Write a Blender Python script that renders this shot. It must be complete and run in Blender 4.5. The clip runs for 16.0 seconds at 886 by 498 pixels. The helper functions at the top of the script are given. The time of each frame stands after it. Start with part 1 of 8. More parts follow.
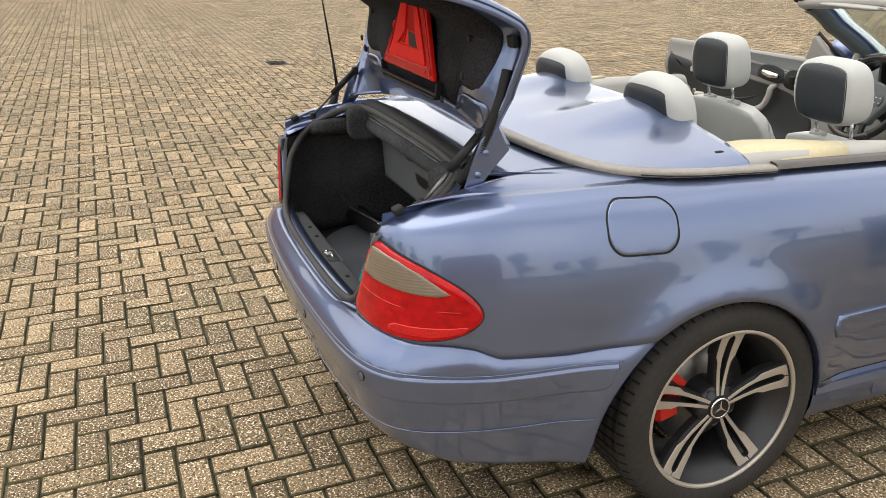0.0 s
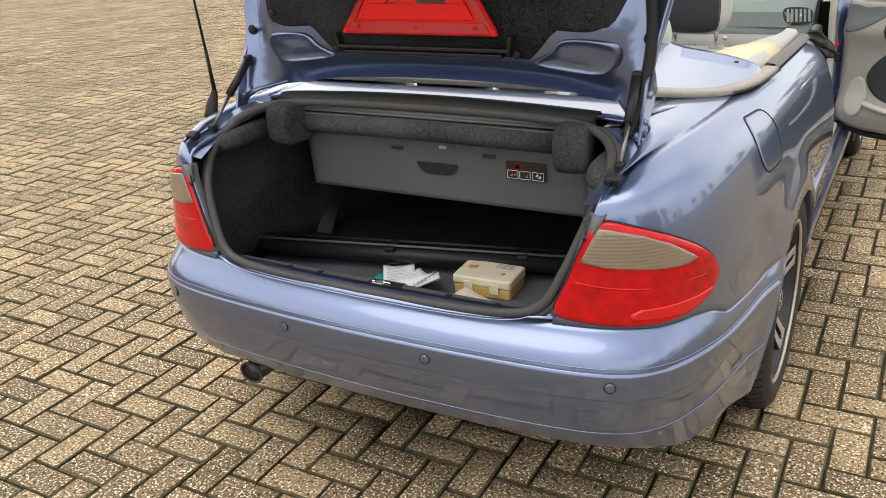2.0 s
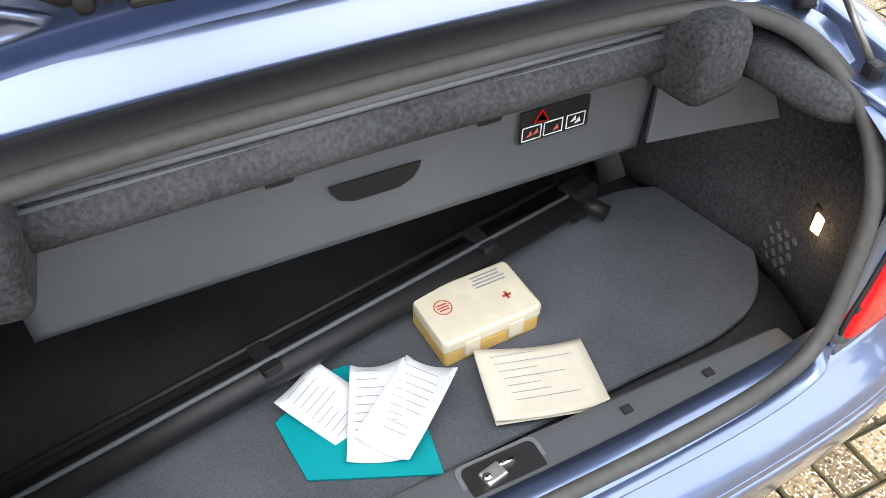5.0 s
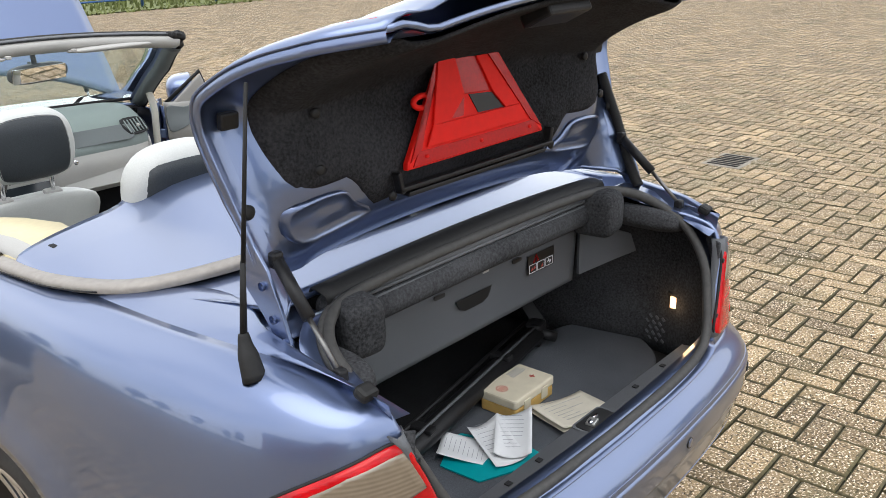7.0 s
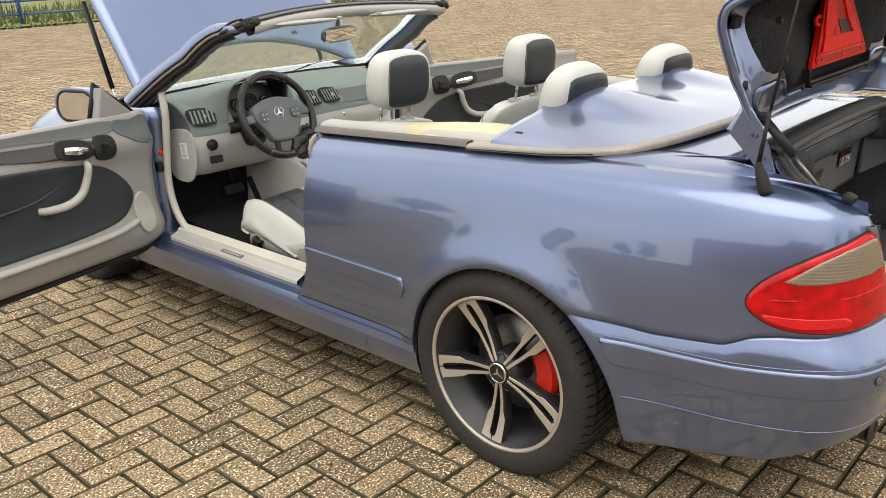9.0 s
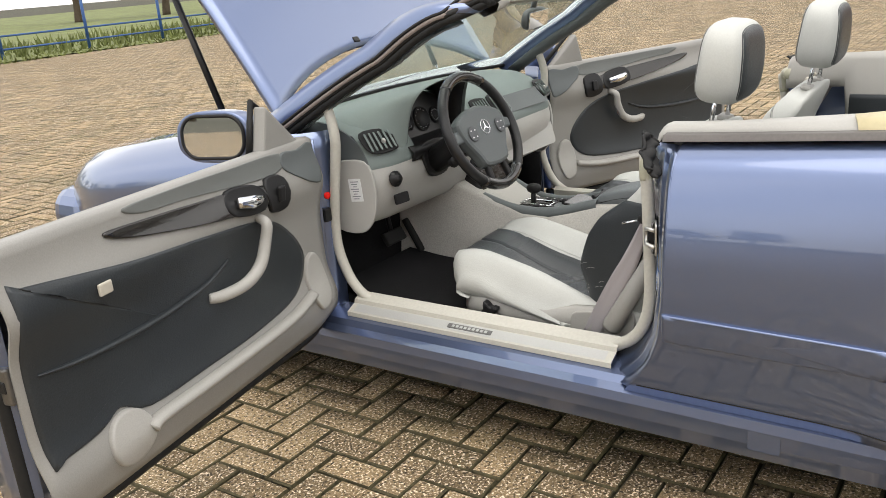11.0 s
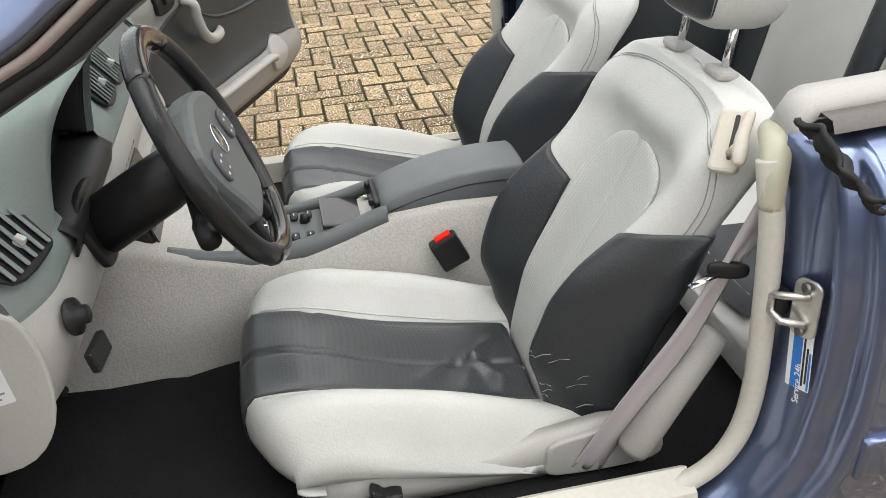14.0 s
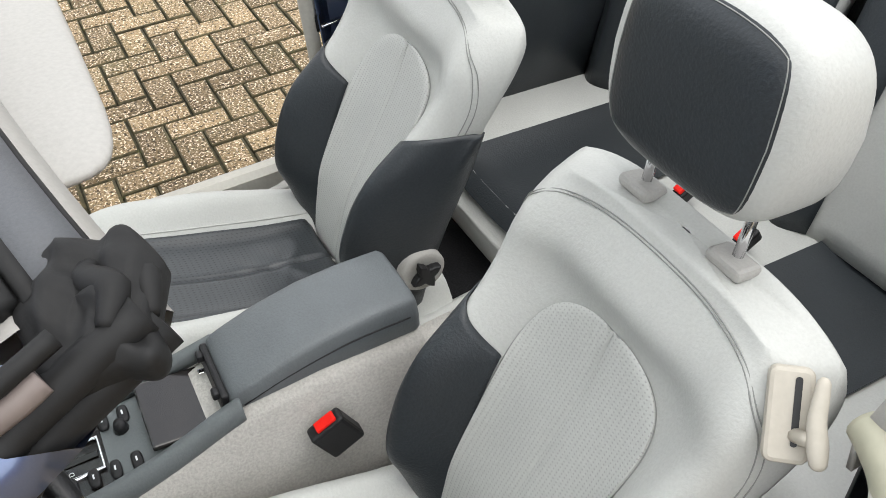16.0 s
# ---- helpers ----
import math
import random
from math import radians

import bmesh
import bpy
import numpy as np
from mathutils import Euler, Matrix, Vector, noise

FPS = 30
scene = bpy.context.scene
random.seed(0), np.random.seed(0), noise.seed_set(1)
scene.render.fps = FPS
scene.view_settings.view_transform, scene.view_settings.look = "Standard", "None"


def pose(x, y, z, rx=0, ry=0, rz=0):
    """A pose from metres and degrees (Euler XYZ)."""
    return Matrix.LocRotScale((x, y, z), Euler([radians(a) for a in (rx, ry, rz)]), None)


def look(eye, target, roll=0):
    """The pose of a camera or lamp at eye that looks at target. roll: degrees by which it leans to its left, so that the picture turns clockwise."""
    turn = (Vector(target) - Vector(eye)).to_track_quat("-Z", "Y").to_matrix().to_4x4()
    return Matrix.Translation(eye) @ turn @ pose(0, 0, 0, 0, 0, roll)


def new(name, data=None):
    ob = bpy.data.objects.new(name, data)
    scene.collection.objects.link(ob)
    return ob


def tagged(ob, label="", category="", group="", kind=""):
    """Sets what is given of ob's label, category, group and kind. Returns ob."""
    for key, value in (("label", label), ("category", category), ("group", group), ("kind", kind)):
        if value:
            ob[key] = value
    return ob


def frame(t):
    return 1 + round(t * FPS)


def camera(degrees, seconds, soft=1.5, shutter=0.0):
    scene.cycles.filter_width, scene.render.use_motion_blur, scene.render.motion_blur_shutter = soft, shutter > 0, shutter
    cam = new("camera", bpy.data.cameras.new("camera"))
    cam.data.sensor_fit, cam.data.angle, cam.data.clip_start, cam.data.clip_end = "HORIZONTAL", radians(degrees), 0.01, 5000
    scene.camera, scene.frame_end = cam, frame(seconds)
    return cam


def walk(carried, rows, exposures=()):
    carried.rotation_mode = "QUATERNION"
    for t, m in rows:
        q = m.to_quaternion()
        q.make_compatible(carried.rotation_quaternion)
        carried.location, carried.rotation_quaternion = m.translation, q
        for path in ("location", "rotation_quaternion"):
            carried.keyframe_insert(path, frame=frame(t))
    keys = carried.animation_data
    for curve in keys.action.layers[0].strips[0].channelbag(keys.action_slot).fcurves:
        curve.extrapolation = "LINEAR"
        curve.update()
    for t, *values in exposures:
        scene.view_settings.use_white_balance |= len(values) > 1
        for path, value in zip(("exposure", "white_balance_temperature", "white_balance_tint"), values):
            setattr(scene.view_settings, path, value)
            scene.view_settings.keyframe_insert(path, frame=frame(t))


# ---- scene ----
cam = camera(55.2, 16.0, soft=0.8)
PATH = [
    (0, (2.494, -1.492, 1.63), (0.756, -0.812, 0.911), -1.0),
    (0.5, (2.227, -1.808, 1.621), (0.603, -0.889, 0.903), -1.1),
    (1, (1.903, -2.118, 1.59), (0.436, -0.972, 0.857), -2.4),
    (1.5, (1.51, -2.318, 1.581), (0.29, -0.934, 0.808), -3.4),
    (2, (1.122, -2.472, 1.548), (0.186, -0.891, 0.758), -4.1),
    (2.5, (0.745, -2.446, 1.538), (0.085, -0.753, 0.701), -4.7),
    (3, (0.395, -2.258, 1.541), (0.019, -0.527, 0.611), -3.9),
    (3.2, (0.279, -2.18, 1.525), (0.021, -0.456, 0.544), -3.4),
    (5.3, (-0.364, -1.322, 1.518), (0.433, -0.128, 0.126), 1.4),
    (5.5, (-0.416, -1.358, 1.527), (0.497, -0.129, 0.24), -0.1),
    (6, (-0.681, -1.494, 1.575), (0.483, -0.219, 0.566), -0.9),
    (6.5, (-0.994, -1.662, 1.604), (0.298, -0.366, 0.798), -1.7),
    (7, (-1.368, -1.741, 1.621), (0.025, -0.479, 0.939), -1.8),
    (7.5, (-1.748, -1.828, 1.614), (-0.291, -0.606, 0.996), -1.5),
    (8, (-2.119, -1.877, 1.588), (-0.646, -0.675, 0.964), -1.1),
    (8.5, (-2.449, -1.748, 1.565), (-1.006, -0.526, 0.914), -1.2),
    (9, (-2.635, -1.446, 1.538), (-1.245, -0.17, 0.875), -1.8),
    (9.5, (-2.696, -1.02, 1.561), (-1.342, 0.295, 0.899), -2.4),
    (9.7, (-2.721, -0.853, 1.555), (-1.368, 0.466, 0.9), -2.7),
    (11.8, (-2.483, 0.754, 1.3), (-0.706, 1.432, 0.684), -5.9),
    (12, (-2.394, 0.868, 1.305), (-0.571, 1.4, 0.676), -5.9),
    (12.5, (-2.182, 1.088, 1.28), (-0.33, 1.35, 0.572), -5.2),
    (13, (-1.925, 1.277, 1.299), (-0.097, 1.343, 0.489), -4.8),
    (13.5, (-1.723, 1.452, 1.335), (0.056, 1.319, 0.43), -4.7),
    (14, (-1.568, 1.519, 1.366), (0.134, 1.234, 0.354), -3.9),
    (14.5, (-1.371, 1.507, 1.398), (0.232, 1.111, 0.27), -2.3),
    (15, (-1.222, 1.451, 1.474), (0.29, 1.05, 0.228), -2.1),
    (15.5, (-1.028, 1.427, 1.53), (0.329, 0.942, 0.143), -3.6),
    (16, (-0.863, 1.43, 1.551), (0.456, 0.79, 0.19), -3.7),
]
EXPOSURES = [(0, -0.03, 6700, 10), (1.5, 0.05, 6750, 10), (2.5, 0.18, 6700, 10), (3.2, 0.3, 6400, 10), (5.3, 1.15, 6200, 10), (5.5, 1.02, 6200, 10), (6, 0.68, 5900, 10), (6.5, 0.3, 6000, 10), (7.0, 0.1, 6150, 10), (7.5, 0.05, 6700, 10), (8.5, 0.08, 6900, 10), (12, 0.08, 6600, 10), (13, 0.08, 6600, 10), (14.5, 0.3, 6500, 10), (15.5, 0.38, 6450, 10), (16, 0.10, 6350, 10)]
walk(cam, [(t, look(eye, target, roll)) for t, eye, target, roll in PATH], EXPOSURES)

# ---------------------------------------------------------------- light
world = bpy.data.worlds.new("world")
scene.world = world
world.use_nodes = True
wn, wl = world.node_tree.nodes, world.node_tree.links
sky = wn.new("ShaderNodeTexSky")
sky.sky_type, sky.sun_disc = "NISHITA", False
sky.sun_elevation, sky.sun_rotation = radians(73), radians(230)
sky.air_density, sky.dust_density = 1.0, 2.0
coord = wn.new("ShaderNodeTexCoord")
cloud = wn.new("ShaderNodeTexNoise")
cloud.inputs["Scale"].default_value, cloud.inputs["Detail"].default_value = 2.2, 5
ramp = wn.new("ShaderNodeValToRGB")
ramp.color_ramp.elements[0].position, ramp.color_ramp.elements[1].position = 0.38, 0.62
ramp.color_ramp.elements[0].color, ramp.color_ramp.elements[1].color = (0.55, 0.55, 0.55, 1), (1.0, 1.0, 1.0, 1)
mixc = wn.new("ShaderNodeMix")
mixc.data_type = "RGBA"
mixc.inputs["B"].default_value = (9.6, 9.5, 9.3, 1)
wl.new(coord.outputs["Generated"], cloud.inputs["Vector"])
wl.new(cloud.outputs["Fac"], ramp.inputs["Fac"])
wl.new(ramp.outputs["Color"], mixc.inputs["Factor"])
wl.new(sky.outputs["Color"], mixc.inputs["A"])
wl.new(mixc.outputs["Result"], wn["Background"].inputs["Color"])
wn["Background"].inputs["Strength"].default_value = 0.185
sun = new("sun", bpy.data.lights.new("sun", "SUN"))
sun.data.energy, sun.data.angle, sun.data.color = 1.5, radians(56), (1.0, 0.96, 0.9)
sun.matrix_world = look((-3, -2.5, 13.0), (0, 0, 0))


# ---------------------------------------------------------------- materials
def material(name, color, rough=0.5, metal=0.0, vary=0.1, grain=60.0, bump=0.0, coat=0.0, big=4.0, per_object=0.0, spec=0.5):
    """Principled surface, varied at two scales in object space."""
    m = bpy.data.materials.new(name)
    m.use_nodes = True
    n, l = m.node_tree.nodes, m.node_tree.links
    b = n["Principled BSDF"]
    b.inputs["Roughness"].default_value, b.inputs["Metallic"].default_value = rough, metal
    b.inputs["Coat Weight"].default_value, b.inputs["Coat Roughness"].default_value = coat, 0.014
    b.inputs["Coat IOR"].default_value = 1.62
    b.inputs["Specular IOR Level"].default_value = spec
    tc = n.new("ShaderNodeTexCoord")
    fine, coarse = n.new("ShaderNodeTexNoise"), n.new("ShaderNodeTexNoise")
    fine.inputs["Scale"].default_value, coarse.inputs["Scale"].default_value = grain, big
    fine.inputs["Detail"].default_value, coarse.inputs["Detail"].default_value = 4, 3
    for t in (fine, coarse):
        l.new(tc.outputs["Object"], t.inputs["Vector"])
    add = n.new("ShaderNodeMath")
    add.operation = "ADD"
    l.new(fine.outputs["Fac"], add.inputs[0])
    l.new(coarse.outputs["Fac"], add.inputs[1])
    span = n.new("ShaderNodeMapRange")
    span.inputs["From Min"].default_value, span.inputs["From Max"].default_value = 0.6, 1.4
    span.inputs["To Min"].default_value, span.inputs["To Max"].default_value = 1 - vary, 1 + vary
    l.new(add.outputs[0], span.inputs["Value"])
    value = span.outputs["Result"]
    if per_object:
        info = n.new("ShaderNodeObjectInfo")
        geo = n.new("ShaderNodeNewGeometry")
        both = n.new("ShaderNodeMath")
        both.operation = "ADD"
        l.new(info.outputs["Random"], both.inputs[0])
        l.new(geo.outputs["Random Per Island"], both.inputs[1])
        wrap = n.new("ShaderNodeMath")
        wrap.operation = "FRACT"
        l.new(both.outputs[0], wrap.inputs[0])
        r2 = n.new("ShaderNodeMapRange")
        r2.inputs["To Min"].default_value, r2.inputs["To Max"].default_value = 1 - per_object, 1 + per_object
        l.new(wrap.outputs[0], r2.inputs["Value"])
        mul = n.new("ShaderNodeMath")
        mul.operation = "MULTIPLY"
        l.new(value, mul.inputs[0])
        l.new(r2.outputs["Result"], mul.inputs[1])
        value = mul.outputs[0]
    scale = n.new("ShaderNodeVectorMath")
    scale.operation = "SCALE"
    scale.inputs[0].default_value = color
    l.new(value, scale.inputs["Scale"])
    l.new(scale.outputs["Vector"], b.inputs["Base Color"])
    if bump:
        bp = n.new("ShaderNodeBump")
        bp.inputs["Strength"].default_value, bp.inputs["Distance"].default_value = bump, 0.002
        l.new(fine.outputs["Fac"], bp.inputs["Height"])
        l.new(bp.outputs["Normal"], b.inputs["Normal"])
    return m


PAINT = material("blue_paint", (0.147, 0.192, 0.328), 0.31, 0.84, 0.05, 900, 0, 1.0, 1.5)
TRIM_PAINT = material("blue_trim_paint", (0.140, 0.183, 0.312), 0.31, 0.84, 0.05, 900, 0, 1.0, 1.5)
FELT = material("black_felt", (0.046, 0.047, 0.050), 0.95, 0, 0.85, 170, 1.0, spec=0.15)
LID_FELT = material("lid_felt", (0.030, 0.030, 0.033), 0.95, 0, 0.9, 170, 1.0, spec=0.12)
CABIN_CARPET = material("cabin_carpet", (0.016, 0.016, 0.017), 0.97, 0, 0.5, 260, 0.8, spec=0.1)
BOOT_SEAL = material("grey_dusty_rubber", (0.055, 0.054, 0.052), 0.6, 0, 0.3, 90, 0.3, spec=0.35)
CARPET = material("dark_carpet", (0.034, 0.035, 0.037), 0.97, 0, 0.5, 300, 0.8, spec=0.1)
BLACK = material("black_plastic", (0.014, 0.014, 0.015), 0.45, 0, 0.2, 300, 0.15, spec=0.3)
PANEL = material("grey_black_plastic", (0.095, 0.100, 0.108), 0.55, 0, 0.15, 500, 0.2)
RUBBER = material("rubber", (0.012, 0.012, 0.012), 0.62, 0, 0.3, 90, 0.3, spec=0.35)
TYRE = material("tyre_rubber", (0.032, 0.030, 0.028), 0.75, 0, 0.35, 80, 0.2, spec=0.3)
LIGHT_LEATHER = material("pale_grey_leather", (0.50, 0.508, 0.482), 0.45, 0, 0.08, 260, 0.35, big=9.0)
DARK_LEATHER = material("anthracite_leather", (0.030, 0.035, 0.039), 0.36, 0, 0.25, 260, 0.4, spec=0.4)
GREY_CARPET = material("grey_loop_carpet", (0.46, 0.445, 0.415), 0.95, 0, 0.25, 220, 0.7, spec=0.1)
LIGHT_TRIM = material("pale_grey_trim", (0.385, 0.375, 0.350), 0.5, 0, 0.10, 300, 0.15)
DOOR_TRIM = material("grey_door_vinyl", (0.285, 0.278, 0.260), 0.5, 0, 0.10, 300, 0.2)
DOOR_SEAL = material("pale_seal", (0.50, 0.485, 0.43), 0.55, 0, 0.1, 120, 0.15)
CREAM_TRIM = material("cream_trim", (0.50, 0.465, 0.395), 0.5, 0, 0.08, 120, 0.1)
YELLOWED = material("yellowed_trim", (0.60, 0.52, 0.32), 0.5, 0, 0.10, 60, 0.1)
DASH = material("slate_dashboard", (0.112, 0.126, 0.129), 0.5, 0, 0.1, 300, 0.3)
COCKPIT = material("slate_green_vinyl", (0.200, 0.236, 0.230), 0.62, 0, 0.08, 300, 0.2, spec=0.22)
DASH_LIGHT = material("grey_dashboard", (0.42, 0.415, 0.395), 0.5, 0, 0.08, 300, 0.2)
ARM_LEATHER = material("slate_armrest_vinyl", (0.120, 0.133, 0.139), 0.48, 0, 0.14, 300, 0.35, big=12.0)
RIM_LEATHER = material("black_rim_leather", (0.010, 0.010, 0.011), 0.34, 0, 0.25, 260, 0.3, spec=0.5)
SEAM_GREY = material("grey_seam_thread", (0.27, 0.275, 0.26), 0.7, 0, 0.1, 300)
WOOD = material("black_ash_wood", (0.014, 0.012, 0.011), 0.20, 0, 0.5, 40, 0, 0.4, spec=0.4)
CHROME = material("chrome", (0.78, 0.78, 0.80), 0.12, 1.0, 0.05, 50)
ALU = material("machined_alloy", (0.62, 0.62, 0.62), 0.26, 1.0, 0.05, 200)
GUNMETAL = material("gunmetal_alloy", (0.055, 0.055, 0.058), 0.45, 0.7, 0.1, 100)
WHEEL_FACE = material("machined_spoke_face", (0.52, 0.475, 0.42), 0.38, 0.55, 0.06, 300)
BELT_RUBBER = material("aged_belt_rubber", (0.105, 0.095, 0.088), 0.5, 0, 0.2, 120)
SEAT_BELT = material("lilac_grey_webbing", (0.40, 0.375, 0.385), 0.75, 0, 0.06, 500, 0.3, spec=0.2)
TAUPE = material("taupe_rubber", (0.20, 0.165, 0.150), 0.55, 0, 0.15, 120)
BOOT_MAT = material("slate_felt", (0.088, 0.095, 0.108), 0.95, 0, 0.4, 320, 0.7, spec=0.15)
BRUSHED = material("brushed_sill_metal", (0.47, 0.47, 0.455), 0.38, 0.35, 0.08, 300)
STEEL = material("brake_steel", (0.20, 0.195, 0.19), 0.4, 0.9, 0.2, 60)
RED_PAINT = material("red_caliper_paint", (0.60, 0.02, 0.01), 0.4, 0, 0.1, 60)
RED_LENS = material("red_lens", (0.46, 0.003, 0.006), 0.07, 0, 0.40, 40, 0, 0.10, 14, spec=0.3)
RED_STRIP = material("red_prism_strip", (0.60, 0.008, 0.010), 0.25, 0, 0.30, 160, 0.4, 0.1, 9)
CLEAR_LENS = material("smoked_lens", (0.200, 0.160, 0.115), 0.14, 0, 0.10, 60, 0, 0.5)
RED_PLASTIC = material("red_plastic", (0.80, 0.014, 0.008), 0.5, 0, 0.08, 60, 0, 0.0, spec=0.2)
RED_REFLECTOR = material("red_reflector", (0.50, 0.006, 0.006), 0.22, 0, 0.2, 150, 0.2, 0.1, spec=0.3)
PAPER = material("white_paper", (0.72, 0.73, 0.74), 0.8, 0, 0.05, 40, 0.1)
CREAM_PAPER = material("cream_paper", (0.62, 0.58, 0.48), 0.8, 0, 0.08, 40, 0.1)
TEAL = material("teal_card", (0.0, 0.30, 0.33), 0.5, 0, 0.08, 60)
KIT_LID = material("aged_white_plastic", (0.66, 0.60, 0.46), 0.4, 0, 0.12, 30)
KIT_BASE = material("yellow_plastic", (0.62, 0.40, 0.12), 0.45, 0, 0.1, 60)
INK = material("grey_ink", (0.27, 0.28, 0.31), 0.8, 0, 0.1)
RED_INK = material("red_ink", (0.50, 0.10, 0.07), 0.8, 0, 0.1)
LABEL_BLACK = material("black_label", (0.012, 0.012, 0.012), 0.35, 0, 0.1)
LABEL_BLUE = material("blue_label", (0.02, 0.16, 0.50), 0.4, 0, 0.1)
GRASS = material("grass", (0.13, 0.15, 0.045), 0.9, 0, 0.5, 8, 0.3, 0, 0.6)
SOIL = material("joint_soil", (0.044, 0.040, 0.020), 0.95, 0, 0.7, 60, 0.6, 0, 1.5)
MOSS = material("olive_moss", (0.085, 0.090, 0.030), 0.9, 0, 0.5, 30, 0, 0, 2.0)
# Moss and soil on brick flanks, darkened too for the shade of deeper joints.
BRICK_EDGE = material("mossy_shaded_brick_edge", (0.080, 0.067, 0.032), 0.95, 0, 0.8, 70, 0.8, 0, 3.0)
FENCE_BLUE = material("blue_fence_paint", (0.03, 0.09, 0.26), 0.5, 0, 0.15, 20)
HOUSE_BRICK = material("red_house_brick", (0.30, 0.12, 0.08), 0.9, 0, 0.2, 6, 0.2)
ROOF_TILE = material("dark_roof_tiles", (0.06, 0.055, 0.055), 0.8, 0, 0.2, 6, 0.2)
WHITE_PAINT = material("white_paint", (0.75, 0.75, 0.73), 0.4, 0, 0.05, 10)
GRATE = material("worn_grate_iron", (0.23, 0.21, 0.17), 0.9, 0.0, 0.3, 60, 0.3)
IRON = material("cast_iron", (0.05, 0.048, 0.045), 0.7, 0.3, 0.3, 60, 0.3)
BARK = material("bark", (0.10, 0.075, 0.05), 0.9, 0, 0.3, 20, 0.5)
LEAF = material("leaves", (0.06, 0.095, 0.03), 0.7, 0, 0.4, 3, 0, 0, 0.5, 0.3)
DARK_GLASS = material("dark_window_glass", (0.02, 0.025, 0.03), 0.05, 0, 0.1, 5)
WHITE_CAR = material("white_car_paint", (0.70, 0.71, 0.72), 0.3, 0, 0.05, 5, 0, 1.0)
GREY_CAR = material("dark_car_paint", (0.05, 0.055, 0.065), 0.3, 0.4, 0.05, 5, 0, 1.0)


def ribbed(m, scale, depth=0.12):
    """Fine level ribs moulded into a lens."""
    n, l = m.node_tree.nodes, m.node_tree.links
    tc, wave, bp = (n.new("ShaderNode" + k) for k in ("TexCoord", "TexWave", "Bump"))
    wave.bands_direction = "Z"
    wave.inputs["Scale"].default_value, wave.inputs["Distortion"].default_value = scale, 0.0
    bp.inputs["Strength"].default_value, bp.inputs["Distance"].default_value = depth, 0.001
    l.new(tc.outputs["Object"], wave.inputs["Vector"])
    l.new(wave.outputs["Fac"], bp.inputs["Height"])
    l.new(bp.outputs["Normal"], n["Principled BSDF"].inputs["Normal"])


ribbed(RED_LENS, 55)
ribbed(CLEAR_LENS, 40, 0.35)
ribbed(RED_STRIP, 90)


def perforated(name, color, rough, hole):
    """Leather with rows of small punched holes."""
    m = material(name, color, rough, 0, 0.10, 220, 0.25)
    n, l = m.node_tree.nodes, m.node_tree.links
    b = n["Principled BSDF"]
    tc, sep, add, com, vor, rng = (n.new("ShaderNode" + k) for k in ("TexCoord", "SeparateXYZ", "Math", "CombineXYZ", "TexVoronoi", "MapRange"))
    l.new(tc.outputs["Object"], sep.inputs[0])
    l.new(sep.outputs["Y"], add.inputs[0])
    add.operation = "SUBTRACT"
    l.new(sep.outputs["Z"], add.inputs[1])
    l.new(sep.outputs["X"], com.inputs["X"])
    l.new(add.outputs[0], com.inputs["Y"])
    vor.voronoi_dimensions = "2D"
    vor.inputs["Scale"].default_value, vor.inputs["Randomness"].default_value = 150, 0
    l.new(com.outputs[0], vor.inputs["Vector"])
    rng.inputs["From Min"].default_value, rng.inputs["From Max"].default_value = 0.14, 0.24
    rng.inputs["To Min"].default_value, rng.inputs["To Max"].default_value = hole, 1.0
    l.new(vor.outputs["Distance"], rng.inputs["Value"])
    src = b.inputs["Base Color"].links[0].from_socket
    mul = n.new("ShaderNodeVectorMath")
    mul.operation = "SCALE"
    l.new(src, mul.inputs[0])
    l.new(rng.outputs["Result"], mul.inputs["Scale"])
    l.new(mul.outputs["Vector"], b.inputs["Base Color"])
    return m


LIGHT_PERF = perforated("perforated_pale_leather", (0.50, 0.508, 0.482), 0.48, 0.72)
DARK_PERF = perforated("perforated_dark_leather", (0.040, 0.045, 0.049), 0.30, 0.35)


def plain_glass(name, tint, alpha):
    m = bpy.data.materials.new(name)
    m.use_nodes = True
    b = m.node_tree.nodes["Principled BSDF"]
    b.inputs["Base Color"].default_value = (*tint, 1)
    b.inputs["Roughness"].default_value, b.inputs["IOR"].default_value = 0.02, 1.45
    b.inputs["Transmission Weight"].default_value = alpha
    return m


GLASS = plain_glass("window_glass", (0.84, 0.92, 0.89), 1.0)
MIRROR = material("mirror_glass", (0.85, 0.87, 0.88), 0.02, 1.0, 0.0, 5)
LAMP = bpy.data.materials.new("boot_lamp_glow")
LAMP.use_nodes = True
LAMP.node_tree.nodes["Principled BSDF"].inputs["Emission Color"].default_value = (1.0, 0.55, 0.22, 1)
LAMP.node_tree.nodes["Principled BSDF"].inputs["Emission Strength"].default_value = 1.7


# ---------------------------------------------------------------- mesh helpers
def link_mesh(name, verts, faces, mat, parent=None, smooth=True, label="", thick=0.0, bevel=0.0, offset=-1.0):
    me = bpy.data.meshes.new(name)
    me.from_pydata([tuple(v) for v in verts], [], [tuple(f) for f in faces])
    me.validate()
    me.materials.append(mat)
    me.shade_smooth() if smooth else me.shade_flat()
    ob = new(name, me)
    if parent:
        ob.parent = parent
    if label:
        ob["label"] = label
    if thick:
        mod = ob.modifiers.new("thickness", "SOLIDIFY")
        mod.thickness, mod.offset = thick, offset
    if bevel:
        mod = ob.modifiers.new("edge", "BEVEL")
        mod.width, mod.segments, mod.limit_method, mod.angle_limit = bevel, 2, "ANGLE", radians(35)
    return ob


